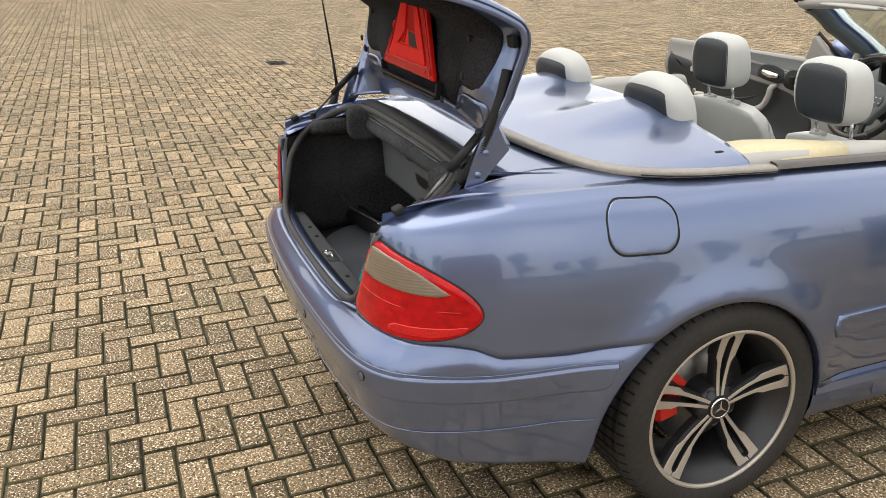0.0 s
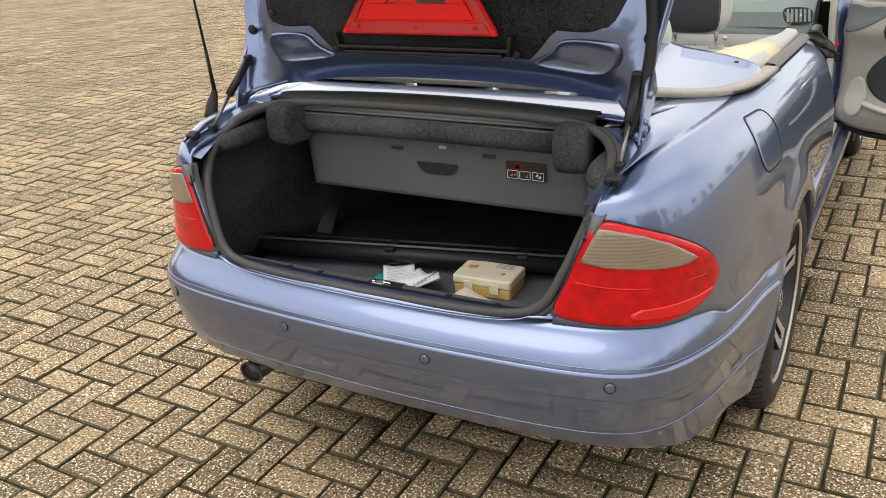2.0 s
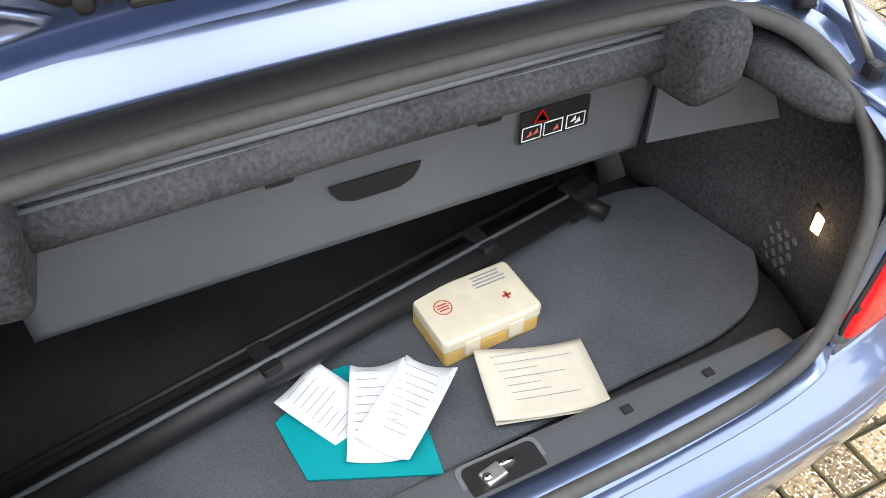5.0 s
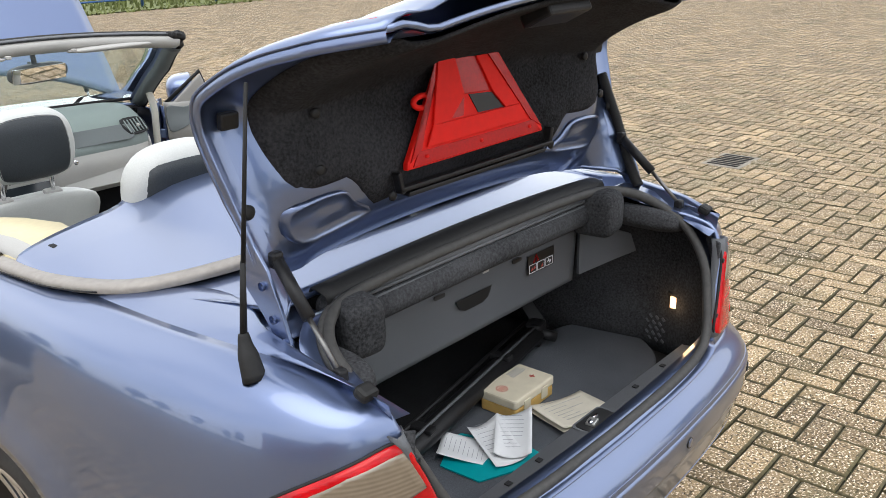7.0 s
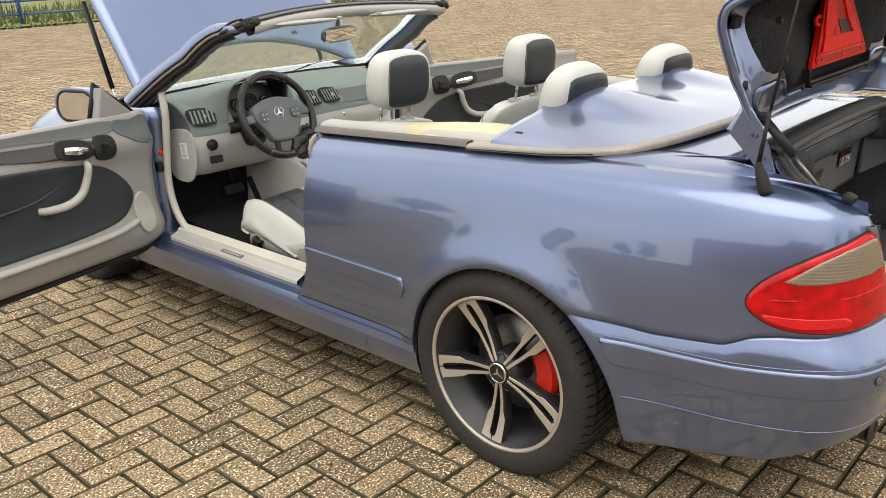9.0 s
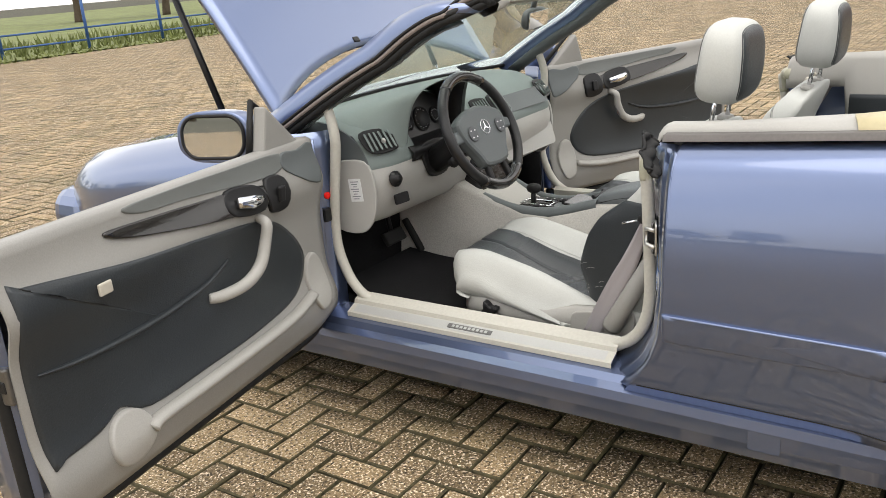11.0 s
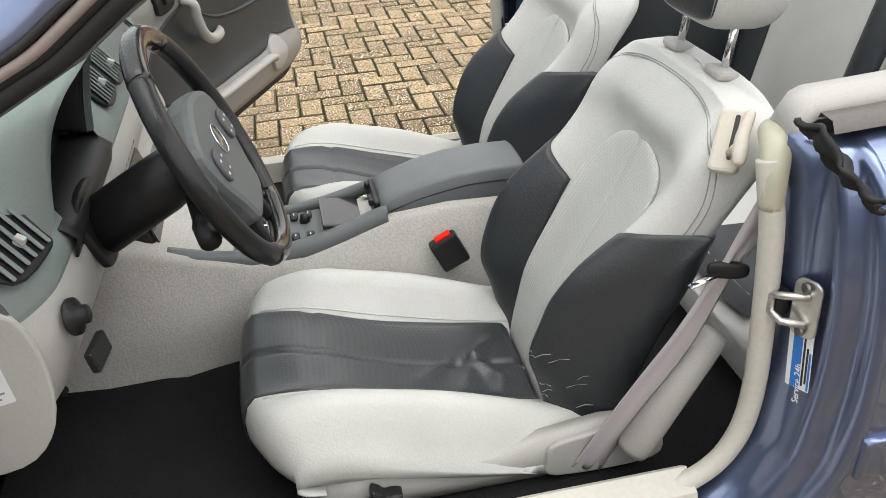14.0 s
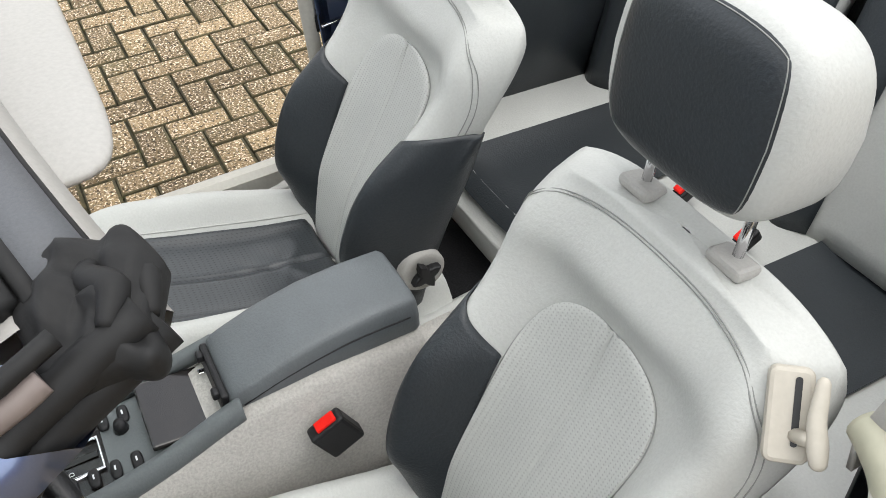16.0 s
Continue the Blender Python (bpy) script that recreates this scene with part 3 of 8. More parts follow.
def parking_sensor(side, x):
    p, q = skin(side, s_at_x(x), 0.547, 0.0042), skin(side, s_at_x(x), 0.547, 0.02)
    m = Matrix.Translation(p) @ (q - p).to_track_quat("X", "Z").to_matrix().to_4x4()
    ring = lathe("sensor_ring", [(0.0135, -0.004), (0.0135, 0.0015), (0.012, 0.002), (0.012, -0.003)], BLACK, car, m, 24)
    lathe("parking_sensor", [(0.0115, -0.004), (0.0115, 0.0015), (0.010, 0.0025), (0.0001, 0.0028)], TRIM_PAINT, ring, m, 24)


for side in (-1, 1):
    parking_sensor(side, 0.62)
    parking_sensor(side, 0.205)

exhaust = tube("exhaust_pipe", [(-0.44, -0.50, 0.29), (-0.44, -0.955, 0.304)], 0.036, LABEL_BLACK, car, 20, squash=0.8, label="dark oval exhaust pipe")
tube("exhaust_rim", [(-0.44 + 0.037 * math.cos(a), -0.955, 0.304 + 0.030 * math.sin(a)) for a in np.linspace(0, 2 * math.pi, 24, endpoint=False)], 0.004, IRON, exhaust, 6, closed=True)

# underbody
box("underbody", (1.36, 3.3, 0.05), (0, 1.30, 0.26), BLACK, car)


# ---------------------------------------------------------------- wheels
def wheel(side, y, name="wheel"):
    r = 0.338
    cx = side * 0.835
    m = Matrix.Translation((cx, y, r - 0.016)) @ (Matrix.Identity(4) if side > 0 else Matrix.Rotation(math.pi, 4, "Z"))
    prof = [(0.246, 0.010), (0.258, 0.020), (0.285, 0.026), (0.310, 0.020), (0.327, 0.006), (r, -0.018)]
    for k in range(4):
        x = -0.035 - k * 0.042
        prof += [(r, x), (r - 0.006, x - 0.003), (r - 0.006, x - 0.009), (r, x - 0.012)]
    prof += [(r, -0.20), (0.325, -0.222), (0.29, -0.235), (0.246, -0.225)]
    tyre = lathe("wheel", prof, TYRE, car, m, 72, "low-profile tyre on a five double-spoke alloy wheel")
    # slanted tread cuts on the shoulder
    verts = []
    for k in range(64):
        a = k * 2 * math.pi / 64
        for (rr, h, da) in ((r + 0.0006, -0.02, 0.0), (r + 0.0006, -0.20, 0.06), (r + 0.0006, -0.20, 0.086), (r + 0.0006, -0.02, 0.024)):
            verts.append(m @ Vector((h, rr * math.cos(a + da), rr * math.sin(a + da))))
        for (rr, h, da) in ((r - 0.0005, -0.0165, 0.0), (r - 0.0005, -0.0165, 0.024), (0.3265, 0.0070, 0.022), (0.3265, 0.0070, 0.002)):
            verts.append(m @ Vector((h + 0.001, rr * math.cos(a + da), rr * math.sin(a + da))))
    faces = [(4 * k, 4 * k + 1, 4 * k + 2, 4 * k + 3) for k in range(128)]
    tagged(link_mesh("tread_groove", verts, faces, CABIN_CARPET, tyre, False), kind="stuff")
    lathe("rim", [(0.247, 0.012), (0.252, 0.016), (0.250, 0.012), (0.240, 0.006), (0.236, -0.018), (0.226, -0.022), (0.222, -0.050), (0.212, -0.056), (0.208, -0.19), (0.245, -0.21)], GUNMETAL, tyre, m, 72)
    lathe("rim_edge", [(0.252, 0.0165), (0.246, 0.019), (0.239, 0.0125), (0.242, 0.009)], WHEEL_FACE, tyre, m, 72)
    lathe("hub", [(0.062, -0.12), (0.066, -0.03), (0.060, -0.018), (0.036, -0.014), (0.034, -0.010)], GUNMETAL, tyre, m, 32)
    lathe("centre_cap", [(0.0345, -0.02), (0.0345, -0.004), (0.031, -0.001), (0.028, -0.003), (0.0001, -0.003)], BLACK, tyre, m, 32)
    lathe("cap_ring", [(0.0335, -0.003), (0.031, 0.0012), (0.028, -0.001)], CHROME, tyre, m, 32)
    for k in range(3):
        a = math.pi / 2 + k * 2 * math.pi / 3
        tip = [(0.027 * math.cos(a), 0.027 * math.sin(a))] + [(0.005 * math.cos(a + q), 0.005 * math.sin(a + q)) for q in (1.0, math.pi, -1.0)]
        mm = m @ Matrix(((0, 0, 1, -0.0028), (1, 0, 0, 0), (0, 1, 0, 0), (0, 0, 0, 1)))
        slab("star_arm", [tip[0], tip[1], (0, 0), tip[3]], 0.002, mm, CHROME, tyre)
    turn = radians(86 if side > 0 else 120)
    # five blades, each split by a slot; the machined face steps in towards the hub
    outer = [(0.036, 0.0125), (0.070, 0.0165), (0.110, 0.0205), (0.140, 0.0235), (0.150, 0.0285), (0.160, 0.0335), (0.200, 0.0365), (0.246, 0.0405)]
    slot = [(0.036, 0.0022), (0.070, 0.0040), (0.110, 0.0085), (0.150, 0.0105), (0.215, 0.0110), (0.224, 0.0085), (0.2285, 0.0008), (0.246, 0.0008)]
    rs = (0.036, 0.055, 0.075, 0.095, 0.115, 0.138, 0.150, 0.160, 0.175, 0.195, 0.212, 0.219, 0.224, 0.2275, 0.2295, 0.246)
    for k in range(5):
        a0 = turn + k * 2 * math.pi / 5
        ca, sa = math.cos(a0), math.sin(a0)
        for d in (-1, 1):
            core, face = [], []
            for rr in rs:
                t = (rr - 0.036) / 0.21
                h = -0.013 + 0.016 * t - 0.014 * math.sin(math.pi * t)
                o, i = interp(rr, outer), interp(rr, slot)
                wide = 0.0385 * min(1.0, 0.42 + 0.62 * t)

                def q(off, depth):
                    return m @ Vector((h + depth, rr * ca - d * off * sa, rr * sa + d * off * ca))
                core.append([q(i, -0.003), q(i + 0.0008, 0.0), q(o, 0.0), q(max(o + 0.003, wide), -0.010), q(max(o + 0.004, wide + 0.001), -0.034), q(i, -0.034)])
                face.append([q(i + 0.0008, 0.0004), q(i + 0.0016, 0.0018), q(o - 0.0010, 0.0018), q(o, 0.0004)])
            sheet("spoke", core, GUNMETAL, tyre, close_v=True, smooth=False, flip=d < 0)
            sheet("spoke_face", face, WHEEL_FACE, tyre, smooth=False, flip=d < 0)
    for k in range(5):
        a = turn + (k + 0.5) * 2 * math.pi / 5
        mm = m @ Matrix.Translation((-0.024, 0.050 * math.cos(a), 0.050 * math.sin(a)))
        lathe("bolt_well", [(0.0155, 0.008), (0.0135, 0.010), (0.0125, 0.002), (0.0120, -0.01)], GUNMETAL, tyre, mm, 14)
        lathe("wheel_bolt", [(0.009, -0.03), (0.009, 0.002), (0.006, 0.006), (0.0001, 0.006)], STEEL, tyre, mm, 8)
    disc = lathe("brake_disc", [(0.06, -0.10), (0.155, -0.10), (0.158, -0.112), (0.06, -0.112)], STEEL, car, m, 48)
    # caliper on the rear of the disc
    a0 = (math.pi if side > 0 else 0.0)
    rows = []
    for a in np.linspace(-0.5, 0.5, 9):
        aa = a + (math.pi if side > 0 else 0.0) + (0.0 if side > 0 else 0.0) + (-0.25 if side > 0 else 0.25)
        c, s = math.cos(aa), math.sin(aa)
        rows.append([m @ Vector((h, rr * c, rr * s)) for rr, h in ((0.10, -0.085), (0.105, -0.062), (0.16, -0.062), (0.172, -0.075), (0.172, -0.13), (0.10, -0.13))])
    sheet("brake_caliper", rows, RED_PAINT, disc, close_v=True, smooth=False, label="red brake caliper")
    return tyre


for side in (-1, 1):
    wheel(side, 0.0)
    wheel(side, 2.69)


# ---------------------------------------------------------------- sills, door openings, front wings
def rocker(side):
    prof = [(0.822, 0.205), (0.838, 0.25), (0.843, 0.290), (0.838, 0.314), (0.812, 0.324), (0.800, 0.342), (0.745, 0.352), (0.70, 0.352), (0.70, 0.22), (0.80, 0.19)]
    grid = [[Vector((side * x, y, z)) for x, z in prof] for y in (0.335, 0.345, 0.6, 0.856, 0.9, 1.4, 1.9, 2.05, 2.2, 2.31)]
    body = sheet("sill", grid, PAINT, car, close_v=True, flip=side > 0, smooth=False)
    plate = sheet("sill_plate", [[Vector((side * x, y, z)) for x, z in ((0.784, 0.346), (0.783, 0.360), (0.745, 0.376), (0.741, 0.388), (0.700, 0.402), (0.685, 0.390), (0.685, 0.33))] for y in (1.02, 1.03, 1.4, 1.8, 1.91, 1.92)], DOOR_SEAL, car, flip=side > 0, smooth=False, label="cream sill trim with a brushed metal insert")
    sheet("sill_insert", [[Vector((side * x, y, z)) for x, z in ((0.778, 0.3636), (0.749, 0.3760))] for y in (1.04, 1.9)], BRUSHED, plate, flip=side > 0)
    slab("jack_cover", rounded(0.075, 0.050, 0.006), 0.003, pose(side * 0.8395, 0.615, 0.262, 90, 0, 90 * side), PAINT, body, 0.001)
    # brand lettering on the plate as plain bars on a darker plaque
    plaque = box("plaque", (0.017, 0.150, 0.0015), (side * 0.7635, 1.47, 0.3706), STEEL, plate, (0, side * 23, 0), 0)
    for k in range(9):
        box("lettering_bar", (0.009, 0.0085, 0.0010), (side * 0.7638, 1.414 + 0.014 * k, 0.3718), BRUSHED, plaque, (0, side * 23, 0), 0)
    return body


def jamb(side):
    """Door opening: rear pillar face, painted, with the pale seal that runs round the opening."""
    inner_y = Soft([(0.33, 1.10), (0.345, 1.06), (0.36, 1.02), (0.39, 0.985), (0.464, 0.940), (0.62, 0.922), (0.84, 0.932), (0.95, 0.936)], 0.012)
    rows = []
    for z in np.linspace(0.330, 0.938, 40):
        ye = EDGE_Y.at(z)
        o = skin(side, s_at_y(ye), z)
        yi = inner_y.at(z)
        # the folds close up where the wing's skin rolls in at the top
        room = min(1.0, max(0.05, (abs(o.x) - 0.704) / 0.146))
        lean = lambda x, d: Vector((side * (0.700 + (x - 0.700) * room), ye + (yi - ye) * (0.855 - x) / 0.155 + d * room, z))
        rows.append([o, Vector((o.x - side * 0.004, ye + 0.005, z)), lean(0.832, 0.004), lean(0.822, -0.006), lean(0.806, -0.008), lean(0.798, 0.004), lean(0.782, 0.006), lean(0.775, -0.002), lean(0.740, -0.002), lean(0.700, 0.0)])
    sheet("door_jamb", rows, PAINT, car, thick=0.003, flip=side > 0)
    loop = [(0.697, 0.955, 0.905), (0.705, 0.953, 0.87), (0.712, 0.945, 0.80), (0.716, 0.938, 0.62), (0.716, 0.940, 0.52), (0.716, 0.956, 0.455), (0.716, 0.990, 0.408), (0.716, 1.050, 0.378), (0.716, 1.12, 0.372), (0.716, 1.80, 0.372), (0.716, 1.885, 0.388), (0.716, 1.945, 0.440), (0.716, 1.983, 0.53), (0.714, 1.990, 0.62), (0.710, 1.978, 0.74), (0.706, 1.960, 0.86), (0.706, 1.956, 0.905), (0.704, 1.962, 0.95), (0.700, 1.978, 1.000), (0.694, 1.985, 1.035)]
    tube("door_seal", [(side * x, y, z) for x, y, z in loop], 0.0165, DOOR_SEAL, car, 10, smooth_path=6, label="pale door seal")
    # yellowed end of the seal under the belt line, with a crumpled rubber lip outside it
    tube("seal_cap", [(side * 0.7085, 0.950, 0.842), (side * 0.704, 0.950, 0.884), (side * 0.690, 0.942, 0.907), (side * 0.668, 0.930, 0.914), (side * 0.640, 0.918, 0.914)], [0.0165, 0.0185, 0.020, 0.021, 0.020], YELLOWED_PALE, car, 14, smooth_path=4, label="yellowed plastic cap on the door seal")
    line = spline([Vector((side * x, y, z)) for x, y, z in ((0.722, 0.930, 0.955), (0.748, 0.926, 0.949), (0.780, 0.914, 0.926), (0.806, 0.902, 0.904), (0.826, 0.890, 0.888))], 6)
    rows = []
    for i, p in enumerate(line):
        t = i / (len(line) - 1)
        wide = 0.019 * (0.55 + 0.9 * math.sin(math.pi * min(1, 0.15 + 0.75 * t)))
        rows.append([p + Vector((side * (-0.35) * w * wide, -0.55 * w * wide + 0.006 * math.sin(5 * w + 9 * t) + 0.004 * math.sin(23 * t), -0.70 * w * wide + 0.004 * math.sin(17 * t + 4 * w))) for w in np.linspace(-1, 1, 11)])
    sheet("rubber_lip", rows, RUBBER, car, thick=0.007, offset=0, label="crumpled black rubber end of the belt seal")
    # front pillar
    rows = []
    for z in np.linspace(0.30, 0.93, 12):
        rows.append([Vector((side * 0.700, 1.985, z)), Vector((side * 0.735, 2.00, z)), Vector((side * 0.775, 2.03, z)), Vector((side * 0.80, 2.10, z)), Vector((side * 0.845, 2.13, z))])
    sheet("front_pillar_jamb", rows, PAINT, car, thick=0.004, flip=side < 0)
    for z in (0.48, 0.78):
        box("door_hinge", (0.05, 0.045, 0.05), (side * 0.772, 2.02, z), PAINT, car, (0, 0, side * -30), 0.008)
    box("wiring_plug", (0.03, 0.03, 0.045), (side * 0.745, 1.998, 0.665), BLACK, car, bevel=0.006)
    lathe("red_plug", [(0.011, 0), (0.011, 0.008), (0.007, 0.012), (0.0001, 0.012)], RED_PLASTIC, car, pose(side * 0.732, 1.997, 0.725, 0, 0, -90), 16)


YELLOWED_PALE = material("yellowed_plastic", (0.42, 0.41, 0.31), 0.45, 0, 0.12, 60)


def striker(side):
    x, y, z = side * 0.752, 0.906, 0.710
    plate = slab("door_striker", rounded(0.040, 0.088, 0.014), 0.005, pose(x + side * 0.004, y, z, 90, 0, 180) @ pose(0, 0, 0, 0, side * -24, 0), ZINC, car, 0.0015, "zinc-plated door striker")
    tube("striker_loop", [(x + side * 0.012, y + 0.004, z + 0.022), (x - side * 0.004, y + 0.030, z + 0.020), (x - side * 0.022, y + 0.036, z + 0.012), (x - side * 0.022, y + 0.036, z - 0.014), (x - side * 0.004, y + 0.030, z - 0.020), (x + side * 0.012, y + 0.004, z - 0.022)], 0.0055, ZINC, plate, 8)
    for dz in (-0.033, 0.033):
        lathe("striker_bolt", [(0.008, 0), (0.008, 0.004), (0.004, 0.004), (0.0001, 0.002)], STEEL, plate, pose(x + side * 0.006, y + 0.006, z + dz, 0, 0, 90), 12)
    box("striker_buffer", (0.034, 0.024, 0.042), (x - side * 0.034, y + 0.022, z - 0.006), BLACK, plate, (0, 0, side * -12), 0.006)


ZINC = material("zinc_plate", (0.60, 0.59, 0.56), 0.32, 0.9, 0.2, 80)


def front_wing(side):
    grid = []
    for y in np.linspace(2.12, 3.42, 34):
        k = max(0, (y - 2.9) / 0.55)
        xo = 0.850 - 0.16 * k ** 2.2
        zt = 0.915 - 0.17 * ((y - 2.12) / 1.3) ** 1.6
        low = 0.22
        d = ARCH_R ** 2 - (y - 2.69) ** 2
        if d > 0:
            low = max(low, ARCH_Z + math.sqrt(d))
        row = []
        for t in np.linspace(0, 1, 18):
            z = low + (zt - low) * t
            row.append(Vector((side * (xo - 0.015 * max(0, 0.5 - z) - 0.13 * max(0, (z - (zt - 0.18)) / 0.18) ** 3), y, z)))
        row.append(Vector((side * (xo - 0.22), y, zt + 0.012)))
        grid.append(row)
    sheet("front_wing", grid, PAINT, car, thick=0.008, flip=side > 0)
    liner = []
    for a in np.linspace(-0.15, math.pi + 0.15, 30):
        y, z = 2.69 + (ARCH_R + 0.005) * math.cos(a), ARCH_Z + (ARCH_R + 0.005) * math.sin(a)
        liner.append([Vector((side * x, y, max(z, 0.16))) for x in (0.82, 0.70, 0.55)])
    sheet("wheel_arch_liner", liner, BLACK, car, flip=side > 0, thick=0.003)


for side in (-1, 1):
    rocker(side)
    jamb(side)
    striker(side)
    front_wing(side)
box("front_bumper", (1.60, 0.30, 0.42), (0, 3.36, 0.44), PAINT, car, bevel=0.10, segs=4)
box("engine_bay", (1.30, 1.10, 0.25), (0, 2.80, 0.60), BLACK, car, bevel=0.03)


# ---------------------------------------------------------------- bonnet, windscreen, tonneau
def bonnet():
    grid = []
    for t in np.linspace(0, 1, 22):
        row = []
        for u in np.linspace(-1, 1, 25):
            w = 0.685 + 0.03 * t - 0.10 * t ** 6
            back_edge = 0.225 * max(0.0, 1 - u * u) ** 0.8
            ln = back_edge + (1.12 - back_edge) * t
            ang = radians(52)
            bulge = 0.022 * (1 - u * u) + 0.030 * math.sin(math.pi * t)
            edge = 0.0
            y = 2.19 + math.cos(ang) * ln - math.sin(ang) * bulge + edge
            z = 0.94 + math.sin(ang) * ln + math.cos(ang) * bulge
            row.append(Vector((u * w, y, z)))
        grid.append(row)
    ob = sheet("bonnet", grid, PAINT, car, thick=0.02, flip=True, label="open bonnet propped up at the front of the car")
    for x in (-0.11, 0.33):
        box("washer_jet", (0.034, 0.024, 0.014), (x, 2.325, 1.148), BLACK, ob, (47, 0, 0))
    for side in (-1, 1):
        tube("bonnet_strut", [(side * 0.655, 2.46, 0.86), (side * 0.655, 2.52, 1.02)], 0.006, CHROME, ob)
        tube("strut_sleeve", [(side * 0.655, 2.50, 0.96), (side * 0.652, 2.66, 1.36)], 0.012, BLACK, ob)


bonnet()


def windscreen():
    base, head = (2.16, 0.955), (1.43, 1.268)
    def centre(u, t):
        """u across -1..1, t from the base up to the header."""
        w = 0.735 - 0.125 * t - 0.035 * max(0, t) ** 6
        y = base[0] + (head[0] - base[0]) * t + 0.052 * max(0, t) ** 6 + 0.14 * (1 - u * u) * (1 - 0.45 * t)
        z = base[1] + (head[1] - base[1]) * t + 0.045 * math.sin(math.pi * t) + 0.035 * math.sin(math.pi * min(1, max(0, (t - 0.5) / 0.5))) + 0.03 * (1 - u * u) * t
        return Vector((u * w, y, z))
    frame_ob = None
    for side in (-1, 1):
        rows = []
        for t in np.linspace(-0.04, 1.0, 24):
            p = centre(side, t)
            o = side
            e = 1 - 0.75 * max(0, t) ** 5
            rows.append([p + Vector((-o * 0.035, -0.035, -0.02 * e)), p + Vector((o * 0.0, -0.06 * (0.4 + 0.6 * e), -0.035 * e)), p + Vector((o * 0.022, -0.04 * (0.4 + 0.6 * e), -0.02 * e)), p + Vector((o * 0.026, 0.0, 0.008)), p + Vector((o * 0.008, 0.03, 0.022)), p + Vector((-o * 0.025, 0.035, 0.016))])
        ob = sheet("windscreen_pillar", rows[:-1], PAINT, car, close_v=True, flip=side > 0)
        def run(off, lift, tail):
            """A strip along the pillar that runs on round to the header's corner."""
            head_pts = [centre(side, t) + Vector((side * off[0], off[1] + lift[0] * max(0, t) ** 5, off[2] + lift[1] * max(0, t) ** 5)) for t in np.linspace(-0.02, 0.86, 20)]
            return spline(head_pts[:-1] + [Vector((side * x, y, z)) for x, y, z in tail], 3)
        tube("pillar_seal", run((0.010, -0.054, -0.032), (0.012, 0.030), ((0.602, 1.500, 1.258), (0.592, 1.468, 1.271), (0.582, 1.430, 1.284))), 0.0125, RUBBER, ob, 12)
        tube("pillar_seal", run((0.018, -0.045, -0.020), (0.012, 0.026), ((0.607, 1.508, 1.272), (0.597, 1.476, 1.285), (0.586, 1.436, 1.297))), 0.0095, RUBBER, ob, 12)
        tube("pillar_gasket", run((0.024, -0.040, -0.018), (0.018, 0.018), ((0.611, 1.525, 1.280), (0.602, 1.490, 1.292), (0.599, 1.480, 1.295))), 0.007, TAUPE, ob, 8)
        tube("pillar_gap", run((0.027, -0.030, -0.010), (0.018, 0.016), ((0.611, 1.530, 1.291), (0.601, 1.494, 1.302), (0.592, 1.470, 1.307))), 0.005, RUBBER, ob, 6)
        # crumpled rubber where the pillar's seal meets the header's
        def lump(x, y, z):
            fold = 0.20 * math.sin(5 * x + 3 * y) * math.sin(4 * y - 2 * x) + 0.07 * math.sin(11 * x - 6 * y) + 0.04 * math.sin(17 * y + 5 * x)
            return (x * (1 + 0.10 * math.sin(6 * y)), y * (1 + 0.12 * math.sin(5 * x)), z + fold * max(0, z + 0.3))
        pillow("corner_seal", (0.074, 0.062, 0.034), (side * 0.566, 1.456, 1.288), RUBBER, ob, (-6, side * 14, side * 12), (4, 3), (52, 32), lump, "crumpled black rubber corner of the roof seal")
        tube("rubber_fold", [(side * 0.590, 1.452, 1.300), (side * 0.575, 1.444, 1.305), (side * 0.560, 1.452, 1.303), (side * 0.545, 1.445, 1.300)], [0.004, 0.008, 0.007, 0.003], RUBBER, ob, 10, smooth_path=5)
        tube("rubber_fold", [(side * 0.584, 1.434, 1.292), (side * 0.566, 1.430, 1.298), (side * 0.545, 1.434, 1.296)], [0.004, 0.007, 0.004], RUBBER, ob, 10, smooth_path=5)
        sheet("pillar_trim", [[centre(side, t) + Vector((-side * a, b, c)) for a, b, c in ((0.0, -0.064, -0.04), (0.032, -0.062, -0.036), (0.045, -0.03, -0.02))] for t in np.linspace(0.0, 0.80, 12)], DASH, ob, thick=0.004, flip=side > 0)
    rows = []
    for u in np.linspace(-0.985, 0.985, 31):
        p = centre(u, 1.0)
        rows.append([p + Vector((0, a, b)) for a, b in ((0.03, 0.014), (0.0, 0.026), (-0.045, 0.020), (-0.06, 0.004), (-0.05, -0.018), (-0.01, -0.030), (0.02, -0.012))])
    head_ob = sheet("windscreen_header", rows, LIGHT_TRIM, car, close_v=True, label="pale grey windscreen header trim")
    for a, b, r in ((0.014, 0.029, 0.0075), (0.000, 0.030, 0.0065), (-0.012, 0.029, 0.0055)):
        tube("header_seal", [centre(u, 1.0) + Vector((0, a, b)) for u in np.linspace(-0.97, 0.97, 25)], r, RUBBER, head_ob, 8)
    sheet("header_top", [[centre(u, 1.0) + Vector((0, a, b)) for a, b in ((-0.014, 0.030), (-0.030, 0.029), (-0.044, 0.0255))] for u in np.linspace(-0.955, 0.955, 25)], PANEL, head_ob, thick=0.003)
    tube("header_joint", [centre(u, 1.0) + Vector((0, -0.046, 0.0235)) for u in np.linspace(-0.955, 0.955, 25)], 0.0022, RUBBER, head_ob, 6)
    sheet("header_paint", [[centre(u, 1.0) + Vector((0, a, b)) for a, b in ((0.045, 0.006), (0.030, 0.027), (0.020, 0.032))] for u in np.linspace(-1.0, 1.0, 25)], PAINT, head_ob, thick=0.004)
